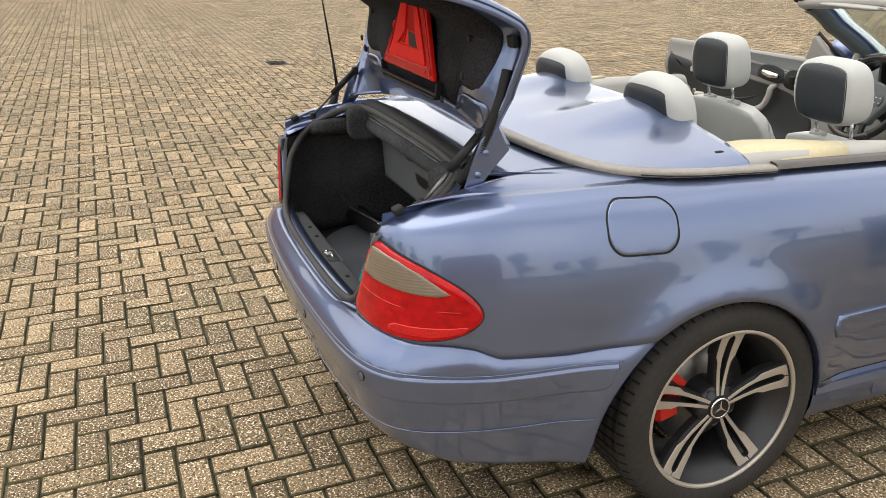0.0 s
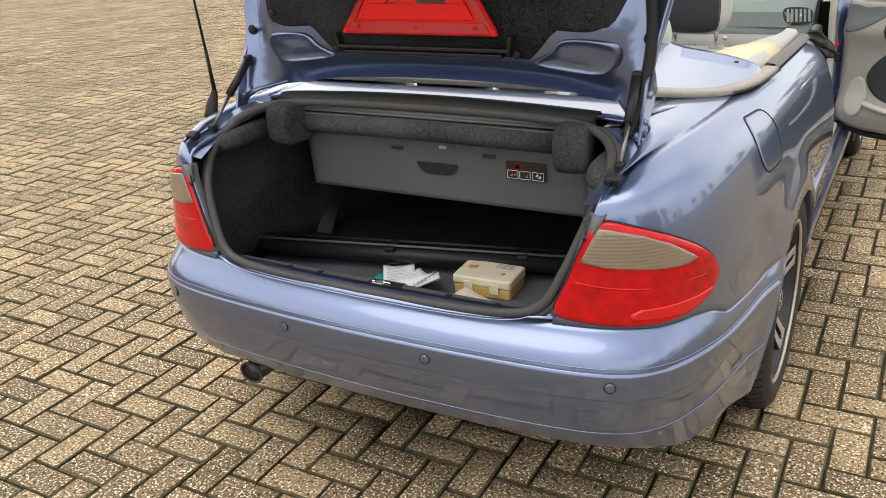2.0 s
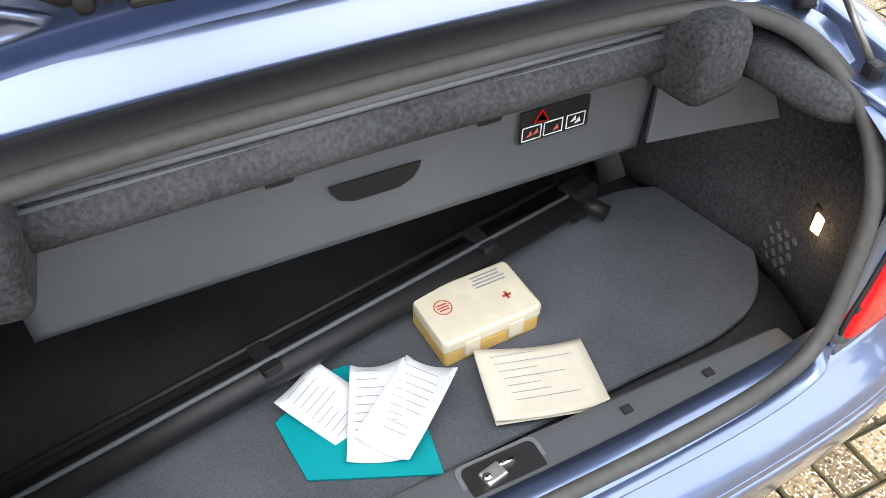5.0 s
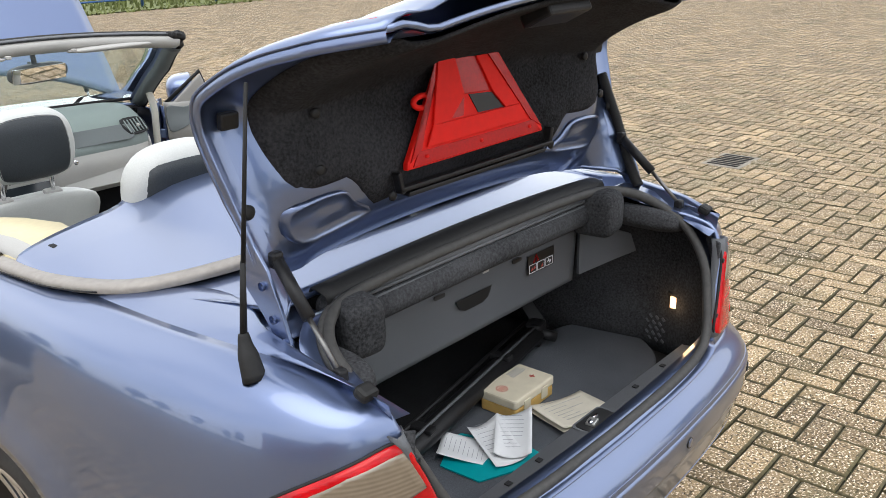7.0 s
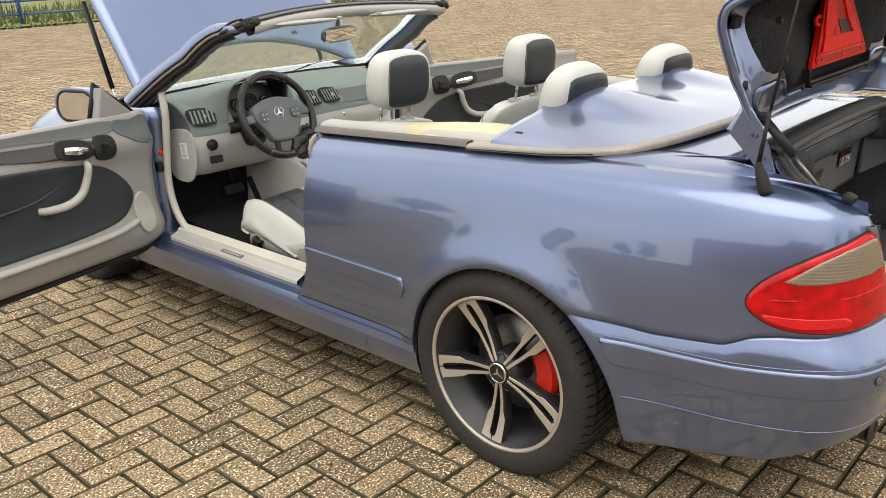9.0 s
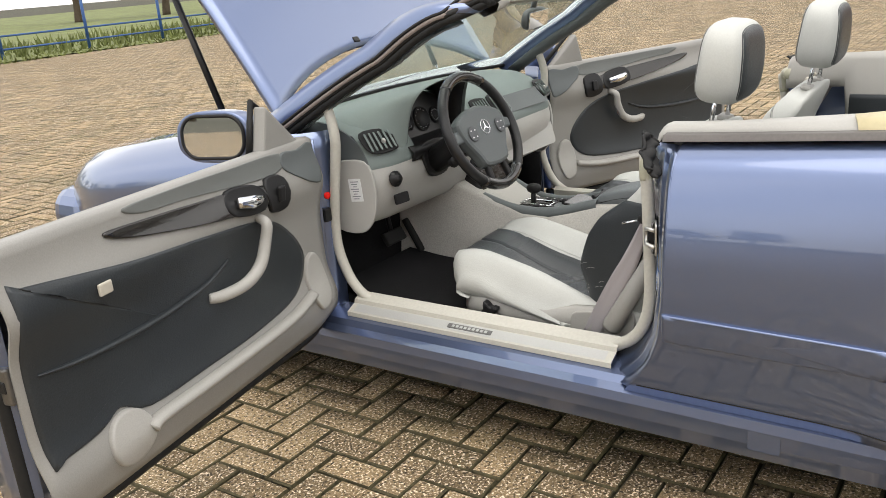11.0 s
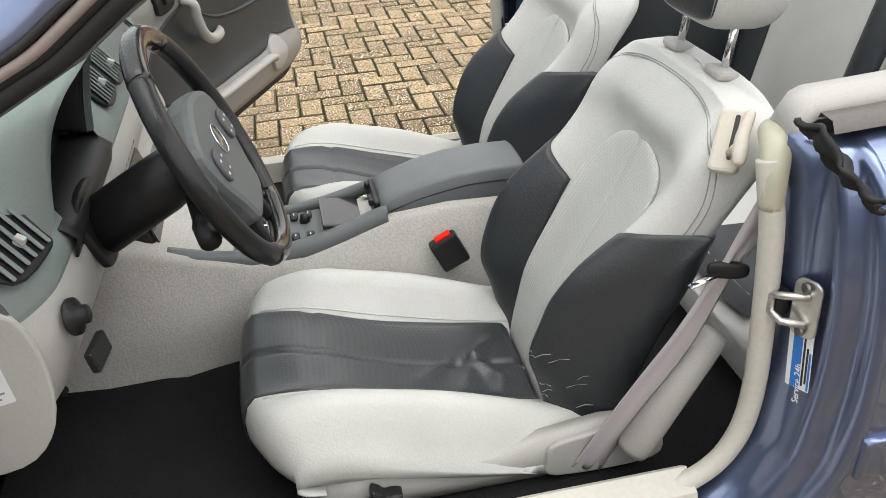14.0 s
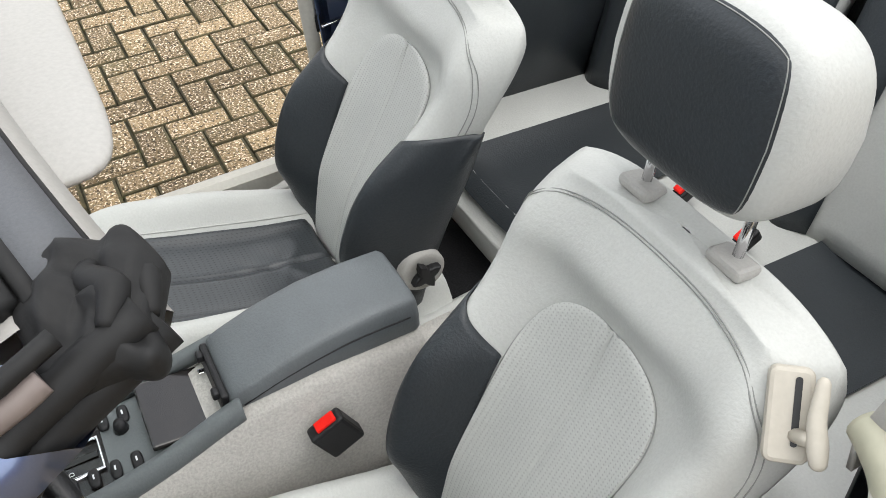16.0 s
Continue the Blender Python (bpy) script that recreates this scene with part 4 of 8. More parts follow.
    for x in (-0.285, 0.285):
        visor = pillow("sun_visor", (0.32, 0.11, 0.022), (x, 1.470, 1.272), LIGHT_TRIM, head_ob, (-4, 0, 0), (6, 2.5), label="pale grey sun visor")
        box("visor_clip", (0.018, 0.020, 0.012), (x * 0.42, 1.428, 1.280), LIGHT_TRIM, visor, bevel=0.003)
    glass = sheet("windscreen_glass", [[centre(u, t) for u in np.linspace(-0.97, 0.97, 21)] for t in np.linspace(0.0, 0.97, 12)], GLASS, car, thick=0.005)
    glass.visible_shadow = False
    mir = pillow("rear_view_mirror", (0.26, 0.035, 0.075), (0.07, 1.655, 1.188), DASH, car, (8, 0, 12), (4, 3))
    box("mirror_face", (0.235, 0.003, 0.056), (0.068, 1.637, 1.185), MIRROR, mir, (8, 0, 12), 0.001)
    tube("mirror_stem", [(0.07, 1.67, 1.19), (0.05, 1.63, 1.275)], 0.01, DASH, mir)
    sheet("cowl", [[Vector((u * 0.74, 2.16 + 0.14 * (1 - u * u) + d, 0.95 - 0.3 * max(0, d - 0.1))) for d in (-0.02, 0.1, 0.2)] for u in np.linspace(-1, 1, 17)], BLACK, car, thick=0.01)


windscreen()

TRIM_LINE = [(0.722, 0.186, 0.985), (0.716, 0.05, 0.993), (0.705, -0.10, 1.002), (0.660, -0.25, 1.014), (0.570, -0.335, 1.026), (0.40, -0.395, 1.040), (0.2, -0.420, 1.048), (0.0, -0.426, 1.050)]


def trim_curve():
    left = spline([Vector((-x, y, z)) for x, y, z in TRIM_LINE], 6)
    right = [Vector((-p.x, p.y, p.z)) for p in left]
    return left + right[::-1][1:]


def tonneau():
    rim = trim_curve()
    n = len(rim)
    grid = []
    for p in rim:
        row = []
        y0 = 0.12
        for t in np.linspace(0, 1, 22):
            q = Vector((p.x * (1 - 0.02 * t), p.y + (y0 + 0.0 - p.y) * t, 0))
            x, y = q.x, q.y
            crown = 0.030 * (1 - (x / 0.73) ** 2) * min(1, t * 1.5)
            hump = 0
            for hx in (-0.30, 0.30):
                hump += 0.042 * math.exp(-((x - hx) / 0.125) ** 4) * max(0, min(1, (y + 0.36) / 0.42)) ** 1.4
            row.append(Vector((x, y, p.z + crown + hump + 0.002)))
        grid.append(row)
    cover = sheet("tonneau_cover", grid, PAINT, car, thick=0.012, label="blue soft-top cover with two humps behind the rear headrests")
    rows = []
    for i, p in enumerate(rim):
        a, b = rim[max(i - 1, 0)], rim[min(i + 1, n - 1)]
        t = (b - a).normalized()
        o = Vector((-t.y, t.x, 0))
        o = -o if o.dot(Vector((p.x, p.y - 0.4, 0))) < 0 else o
        rows.append([p + o * a1 + Vector((0, 0, h)) for a1, h in ((-0.022, 0.001), (-0.015, 0.006), (0.010, 0.005), (0.021, -0.001), (0.018, -0.012))])
    sheet("tonneau_trim", rows, LABEL_GREY, car, label="weathered taupe strip round the soft-top cover", flip=True)
    for side in (-1, 1):
        rows = []
        for y in np.linspace(0.190, 0.90, 12):
            z = smooth_interp(y, TOP)
            rows.append([Vector((side * x, y, z + h)) for x, h in ((0.738, 0.0), (0.730, 0.014), (0.705, 0.016), (0.700, 0.004))])
        sheet("belt_trim", rows, BELT_RUBBER, car, flip=side < 0)
        # pale side trim beside the rear seat, with its yellowed flap
        rows = []
        for y in np.linspace(0.10, 0.90, 20):
            z = smooth_interp(y, TOP)
            deep = 1.0 if y < 0.70 else 0.16
            thin = 0.55 * min(1.0, max(0.0, (y - 0.50) / 0.25))
            rows.append([Vector((side * (x + (0.700 - x) * thin), y, z + h)) for x, h in ((0.706, 0.006), (0.67, 0.030), (0.60, 0.034), (0.57, 0.010), (0.565, -0.30 * deep), (0.575, -0.52 * deep))])
        z = smooth_interp(0.90, TOP)
        for y, d in ((0.915, 0.006), (0.926, 0.022), (0.930, 0.060)):
            rows.append([Vector((side * (x + (0.700 - x) * 0.55), y, z + h - (d if i < 4 else 0))) for i, (x, h) in enumerate(((0.706, 0.006), (0.67, 0.030), (0.60, 0.034), (0.57, 0.010), (0.565, -0.05), (0.575, -0.085)))])
        sheet("side_trim", rows, LIGHT_TRIM, car, thick=0.006, flip=side < 0, label="pale grey side trim panel by the rear seat")
        rows = []
        for y, w in ((0.075, 0.135), (0.20, 0.15), (0.34, 0.12), (0.48, 0.055)):
            z = smooth_interp(y, TOP) + 0.024
            rows.append([Vector((side * 0.708, y, z - 0.018)), Vector((side * (0.705 - w * 0.4), y + 0.01, z + 0.012)), Vector((side * (0.70 - w), y + 0.02, z + 0.016))])
        sheet("soft_top_flap", rows, YELLOWED, car, thick=0.008, flip=side < 0, label="yellowed plastic flap of the soft top")


LABEL_GREY = material("weathered_strip", (0.30, 0.275, 0.245), 0.5, 0.15, 0.2, 60)
tonneau()


def rear_deck():
    """Body between the soft-top cover and the boot, with the inner edges of the wings."""
    rim = trim_curve()
    grid = []
    for p in rim:
        x = p.x
        e = max(0, abs(x) - 0.50) / 0.22
        y1 = -0.600 if abs(x) < 0.56 else -0.592
        xe = math.copysign(min(abs(x) * 0.80, 0.545), x)
        row = []
        for t in np.linspace(0, 1, 6):
            q = p.lerp(Vector((xe, y1, 1.036 - 0.02 * (xe / 0.55) ** 2)), t)
            row.append(q + Vector((0, 0, -0.004 - 0.012 * (1 - t))))
        grid.append(row)
    sheet("rear_deck", grid, PAINT, car, thick=0.006, flip=True)
    for side in (-1, 1):
        # the wing's top surface and gutter
        rows = []
        for y in np.linspace(-0.12, -0.905, 24):
            o = skin(side, s_at_y(y), smooth_interp(y, TOP))
            inner = interp(y, [(-0.93, 0.575), (-0.80, 0.60), (-0.62, 0.595), (-0.55, 0.56), (-0.45, 0.535), (-0.35, 0.56), (-0.30, 0.61), (-0.25, 0.65), (-0.1, 0.70)])
            zi = interp(y, [(-0.93, 0.945), (-0.80, 0.985), (-0.62, 1.012), (-0.35, 1.012), (-0.1, 1.0)])
            row = [o]
            for q in (0.25, 0.5, 0.75, 0.92):
                row.append(Vector((side * (abs(o.x) * (1 - q) + inner * q), y, o.z + (zi - o.z) * (q * (2 - q)))))
            row.append(Vector((side * inner, y, zi - 0.004)))
            if y < -0.55:
                row += [Vector((side * (inner - 0.006), y, zi - 0.030)), Vector((side * (inner - 0.045), y, zi - 0.036))]
            else:
                row += [Vector((side * (inner - 0.004), y, zi - 0.008)), Vector((side * (inner - 0.006), y, zi - 0.010))]
            rows.append(row)
        sheet("wing_top", rows, PAINT, car, flip=side < 0)
        # painted gutter below the hinge
        sheet("hinge_gutter", [[Vector((side * x, y, z)) for x, z in ((0.64, 0.975), (0.56, 0.985), (0.47, 0.992))] for y in (-0.40, -0.52, -0.655)], PAINT, car, thick=0.003, flip=side > 0)
        joint = [p + Vector((side * 0.026, 0, -0.0065)) for p in rim if p.x * side > 0 and p.y > -0.24]
        tube("deck_joint", joint, 0.0017, RUBBER, car, 6)


rear_deck()


# ---------------------------------------------------------------- boot
OPENING = [(0.0, -0.640, 1.024), (0.25, -0.642, 1.022), (0.42, -0.650, 1.015), (0.50, -0.682, 1.002), (0.545, -0.74, 0.975), (0.555, -0.83, 0.925), (0.535, -0.895, 0.85), (0.505, -0.925, 0.77), (0.465, -0.948, 0.695), (0.40, -0.962, 0.664), (0.25, -0.972, 0.655), (0.0, -0.976, 0.653)]


def opening_loop(k=6):
    half = spline([Vector(p) for p in OPENING], k)
    return half + [Vector((-p.x, p.y, p.z)) for p in half[::-1][1:-1]]


def boot():
    loop = opening_loop()
    seal = tube("boot_seal", loop, 0.0115, BOOT_SEAL, car, 10, closed=True, label="dusty black rubber boot seal")
    lip = []
    for p in loop:
        o = Vector((p.x, 0, p.z - 0.84)).normalized()
        lip.append(p + (Vector((0, 0.016, -0.004)) if p.y > -0.668 else o * 0.016 + Vector((0, 0.003, -0.004))))
    tube("outer_lip", lip, 0.0075, BOOT_SEAL, seal, 8, closed=True)
    # flange between seal and wing
    rows = []
    for p in loop:
        o = Vector((p.x, 0, p.z - 0.84)).normalized()
        if p.y > -0.668:
            rows.append([p - Vector((0, 0, 0.012)), p + Vector((0, 0.012, -0.004)), p + Vector((0, 0.030, -0.006))])
        elif p.z < 0.70 and abs(p.x) < 0.44:
            rows.append([p - Vector((0, 0, 0.012)), p + Vector((0, -0.012, -0.006)), p + Vector((0, -0.030, 0.0))])
        else:
            back = 0.012 if p.z > 0.9 else 0.0
            rows.append([p - Vector((0, 0, 0.012)), p + o * 0.022 + Vector((0, 0.004, -0.008)), p + o * 0.060 + Vector((0, 0.006, -back))])
    sheet("boot_flange", rows, PAINT, car, close_u=True, thick=0.003)
    # dark plastic corner covers beside the lamps
    for side in (-1, 1):
        rows = []
        for z in np.linspace(0.675, 0.905, 10):
            xi = interp(z, [(0.67, 0.470), (0.80, 0.525), (0.93, 0.562)])
            xo = interp(z, [(0.67, 0.500), (0.89, 0.585), (0.94, 0.60)])
            yo = interp(z, [(0.67, -0.955), (0.89, -0.925), (0.94, -0.905)])
            rows.append([Vector((side * xi, yo + 0.016, z)), Vector((side * (xi + xo) / 2, yo - 0.006, z)), Vector((side * xo, yo - 0.010, z)), Vector((side * (xo + 0.004), yo + 0.010, z))])
        cover = sheet("lamp_side_cover", rows, PANEL, car, thick=0.003, flip=side > 0)
        for k in (2, 7):
            lathe("cover_screw", [(0.006, 0), (0.006, 0.002), (0.003, 0.003), (0.0001, 0.001)], BLACK, cover, Matrix.Translation(rows[k][1] + Vector((0, -0.001, 0))) @ pose(0, 0, 0, 0, 0, -90), 12)
        box("bump_stop", (0.035, 0.030, 0.022), (side * 0.59, -0.865, 0.965), RUBBER, car, (20, 0, 0), 0.008)
    # lined tub: floor, sides, front and rear walls
    floor_z = 0.50
    carpet_z = floor_z - 0.012
    g = []
    for y in np.linspace(-0.95, 0.10, 12):
        wf = interp(y, [(-0.95, 0.56), (-0.90, 0.63), (-0.80, 0.685), (-0.65, 0.70), (0.1, 0.66)])
        g.append([Vector((x * wf, y, carpet_z)) for x in np.linspace(-1, 1, 12)])
    sheet("boot_floor", g, CARPET, car, thick=0.006, offset=0, label="black carpeted boot floor")
    mat_pts = smooth_loop([(-0.60, -0.62), (-0.50, -0.80), (-0.25, -0.815), (0.0, -0.81), (0.314, -0.796), (0.497, -0.786), (0.611, -0.740), (0.695, -0.614), (0.678, -0.500), (0.594, -0.435), (0.44, -0.43), (0.20, -0.47), (0.0, -0.52), (-0.30, -0.58)], 5)
    slab("boot_mat", mat_pts, 0.014, Matrix.Translation((0, 0, floor_z + 0.001)), BOOT_MAT, car, 0.006, "dark felt boot mat")
    for side in (-1, 1):
        rows = []
        for y in np.linspace(-0.93, 0.05, 16):
            w = interp(y, [(-0.93, 0.565), (-0.85, 0.64), (-0.7, 0.68), (-0.4, 0.62), (0.1, 0.55)])
            rows.append([Vector((side * (w - 0.02 * max(0, (z - 0.75) / 0.2)), y, z)) for z in np.linspace(0.49, 0.97 if y > -0.62 else 0.90, 10)])
        sheet("boot_side_lining", rows, FELT, car, thick=0.006, flip=side < 0, label="black felt boot lining")
    box("boot_front_wall", (1.3, 0.03, 0.55), (0, 0.06, 0.75), CARPET, car)
    g = [[Vector((x, -0.945 + d, z)) for d, z in ((0.0, 0.655), (0.012, 0.645), (0.060, 0.640), (0.075, 0.62), (0.075, 0.50))] for x in np.linspace(-0.47, 0.47, 20)]
    sill = sheet("boot_sill_cover", g, PANEL, car, thick=0.004, label="dark plastic loading-sill cover")
    for x in (-0.28, -0.18, 0.20, 0.33):
        box("sill_clip", (0.014, 0.012, 0.003), (x, -0.905, 0.6445), BLACK, sill, bevel=0.001)
    latch = slab("boot_latch_well", rounded(0.100, 0.046, 0.010), 0.002, pose(0.02, -0.911, 0.6425), LABEL_BLACK, car, 0.0008, "black latch recess in the loading sill")
    slab("latch_rim", rounded(0.112, 0.056, 0.012), 0.0015, pose(0.02, -0.911, 0.6415), PANEL, latch)
    box("latch_jaw", (0.030, 0.022, 0.008), (0.004, -0.912, 0.6470), ZINC, latch, (0, 0, 12), 0.003)
    lathe("latch_bolt", [(0.006, 0), (0.006, 0.004), (0.004, 0.006), (0.0001, 0.006)], CHROME, latch, Matrix.Translation((-0.006, -0.915, 0.650)) @ pose(0, 0, 0, 0, -90, 0), 10)
    tube("latch_loop", [(0.006, -0.905, 0.640), (0.006, -0.905, 0.647), (0.034, -0.905, 0.647), (0.034, -0.905, 0.640)], 0.004, CHROME, latch)
    # hanging divider of the roof compartment, with grip hole, slots and warning label
    grid = []
    xs, zs = np.linspace(-0.425, 0.435, 44), np.linspace(0.752, 0.93, 16)
    for x in xs:
        grid.append([Vector((x, -0.575 - 0.012 * ((z - 0.75) / 0.18), z)) for z in zs])
    div = sheet("roof_compartment_divider", grid, PANEL, car, thick=0.008, label="dark grey hanging divider with a grip hole")
    slab("grip_hole", [(x * 0.063, 0.011 * (1 if y > 0 else 1.9) * y) for x, y in [(-1, 1), (1, 1), (0.96, 0.2), (0.8, -0.6), (0.5, -1), (-0.5, -1), (-0.8, -0.6), (-0.96, 0.2)]], 0.002, pose(0.007, -0.586, 0.848, 90), LABEL_BLACK, div)
    for x in (-0.115, 0.165):
        slab("divider_slot", rounded(0.036, 0.010, 0.004), 0.002, pose(x, -0.590, 0.893, 90), LABEL_BLACK, div)
    slab("latch_plate", [(0.055 * math.cos(q), 0.030 * math.sin(q)) for q in np.linspace(0, math.pi, 14)], 0.004, pose(0.01, -0.592, 0.905, 90), PANEL, div, 0.001)
    box("plate_tab", (0.022, 0.010, 0.008), (0.035, -0.597, 0.909), DASH_LIGHT, div, bevel=0.002)
    gasket = [[Vector((x, y, z - 0.02 * (x / 0.55) ** 2)) for y, z in ((-0.594, 1.038), (-0.599, 1.046), (-0.615, 1.046), (-0.636, 1.040), (-0.642, 1.026))] for x in np.linspace(-0.47, 0.47, 25)]
    sheet("deck_gasket", gasket, RUBBER, car, thick=0.003, label="black rubber gasket along the front of the boot")
    for z in (0.985, 0.998):
        tube("roof_rail", [(-0.43, -0.640, z), (0.43, -0.640, z)], 0.004, PANEL, car, 6)
    lab = slab("warning_label", rounded(0.110, 0.050, 0.003), 0.0015, pose(0.268, -0.588, 0.862, 90), LABEL_BLACK, div, label="black and white warning label with a red triangle")
    def mark(pts, mat):
        slab("label_mark", pts, 0.001, pose(0.268, -0.5897, 0.862, 90), mat, lab)
    mark([(-0.034, 0.004), (-0.010, 0.004), (-0.022, 0.024)], RED_REFLECTOR)
    mark([(-0.031, 0.0055), (-0.013, 0.0055), (-0.022, 0.020)], PAPER)
    for x in (-0.036, -0.002, 0.034):
        for a, b, w, h in ((0, 0.0, 0.030, 0.0012), (0, -0.021, 0.030, 0.0012), (-0.0145, -0.0105, 0.0012, 0.022), (0.0145, -0.0105, 0.0012, 0.022)):
            mark([(x + a - w / 2, b - h / 2), (x + a + w / 2, b - h / 2), (x + a + w / 2, b + h / 2), (x + a - w / 2, b + h / 2)], PAPER)
    for x, y in ((-0.040, -0.012), (-0.030, -0.010), (0.002, -0.013), (0.030, -0.008), (0.037, -0.012)):
        mark([(x - 0.004, y - 0.004), (x + 0.005, y - 0.002), (x + 0.003, y + 0.005)], PAPER if x > 0.02 else RED_INK)
    # felt-wrapped roll along the top and its thick ends
    tube("felt_roll", [(-0.42, -0.622, 0.960), (0, -0.622, 0.963), (0.42, -0.622, 0.960)], 0.036, FELT, car, 12, squash=0.9)
    tube("roof_rail", [(-0.43, -0.634, 1.006), (0.43, -0.634, 1.006)], 0.009, PANEL, car, 8)
    for side in (-1, 1):
        pillow("felt_wrap", (0.092, 0.12, 0.120), (side * 0.425, -0.650, 0.962), FELT, car, (0, 0, side * 8), (6, 4), (36, 20), label="felt-wrapped hinge cover")
        pillow("felt_shoulder", (0.13, 0.24, 0.06), (side * 0.555, -0.70, 0.925), FELT, car, (0, side * 20, 0), (3, 3))
    # rolled luggage net case lying across the boot
    bar = tube("luggage_cover_case", [(-0.60, -0.665, 0.560), (0.42, -0.462, 0.563)], 0.030, BLACK, car, 16, squash=0.8, label="black roll-up luggage net case")
    tube("case_rail", [(-0.60, -0.633, 0.587), (0.42, -0.430, 0.590)], 0.005, BLACK, bar, 8)
    tube("case_rail", [(-0.60, -0.672, 0.590), (0.40, -0.474, 0.592)], 0.004, PANEL, bar, 8)
    for f in (0.42, 0.80):
        p = Vector((-0.60, -0.665, 0.560)).lerp(Vector((0.42, -0.462, 0.563)), f)
        box("case_clip", (0.030, 0.064, 0.014), p + Vector((0, 0.004, 0.024)), BLACK, bar, (0, 0, 11), 0.004)
    box("case_bracket", (0.06, 0.05, 0.07), (0.435, -0.455, 0.56), BLACK, car, (0, 0, 15), 0.01)
    tube("case_bracket_knob", [(0.44, -0.47, 0.56), (0.47, -0.50, 0.545)], 0.016, BLACK, car, 10)
    # ledge that carries the divider on to the boot's side
    ledge = [Vector(p) for p in ((0.437, -0.590, 0.772), (0.437, -0.590, 0.905), (0.50, -0.612, 0.900), (0.60, -0.650, 0.855), (0.625, -0.655, 0.800), (0.552, -0.632, 0.792))]
    link_mesh("divider_ledge", ledge, [list(range(6))], PANEL, car, False, thick=0.010, offset=0)
    box("boot_lamp_frame", (0.008, 0.040, 0.058), (0.663, -0.765, 0.659), BLACK, car, (0, -6, 0), 0.004)
    lamp = box("boot_lamp", (0.012, 0.022, 0.036), (0.660, -0.765, 0.659), LAMP, car, bevel=0.003, label="lit warm boot lamp")
    # raised lattice of the side pocket
    for i in range(9):
        for j in range(5):
            box("pocket_rib", (0.004, 0.013, 0.007), (0.674 - 0.003 * abs(i - 4), -0.735 + 0.021 * i + 0.010 * (j % 2), 0.528 + 0.017 * j), PANEL, car, (45, 0, 0), 0.001)


boot()
lamp_data = bpy.data.lights.new("boot_lamp_light", "POINT")
lamp_data.energy, lamp_data.color, lamp_data.shadow_soft_size = 0.07, (1.0, 0.62, 0.3), 0.02
lamp_light = new("boot_lamp_light", lamp_data)
lamp_light.location = (0.63, -0.765, 0.659)

# lid: profile from the hinge up and over, as (y, z, half width)
LID = [(-0.520, 1.070, 0.545), (-0.543, 1.094, 0.553), (-0.566, 1.130, 0.564), (-0.582, 1.172, 0.577), (-0.584, 1.225, 0.591), (-0.566, 1.29, 0.603), (-0.552, 1.340, 0.610), (-0.554, 1.372, 0.613), (-0.578, 1.402, 0.613), (-0.640, 1.445, 0.606), (-0.715, 1.482, 0.590), (-0.790, 1.508, 0.562), (-0.865, 1.522, 0.500)]


def lid_point(u, t, out=0.0):
    """u across -1..1, t along 0..1; out moves away from the boot."""
    k = t * (len(LID) - 1)
    f = lambda i: smooth_interp(k, [(j, row[i]) for j, row in enumerate(LID)])
    y, z, w = f(0), f(1), f(2)
    e = 0.8
    g = lambda i, q: smooth_interp(q, [(j, row[i]) for j, row in enumerate(LID)])
    ty, tz = g(0, k + e) - g(0, k - e), g(1, k + e) - g(1, k - e)
    ln = math.hypot(ty, tz) or 1
    ny, nz = tz / ln, -ty / ln
    bow = 0.030 * (1 - u * u) + 0.020 * min(1, max(0, t - 0.6) * 3) * u * u * -1
    fall = min(1.0, max(0.0, (abs(u) - 0.80) / 0.17))
    o = out + bow - 0.02 + (0.046 - 0.020 * min(1, max(0, t - 0.62) * 4)) * fall * fall * (3 - 2 * fall)
    # the lower corners run straight down and back into the hinges
    arm = min(1.0, max(0.0, (abs(u) - 0.86) / 0.12))
    arm = arm * arm * (3 - 2 * arm) * max(0.0, 1 - t / 0.33) ** 1.2
    return Vector((u * w * (1 + 0.065 * arm), y + ny * o - 0.155 * arm, z + nz * o - 0.070 * abs(u) ** 8 * max(0.0, 1 - t / 0.30) ** 1.3))


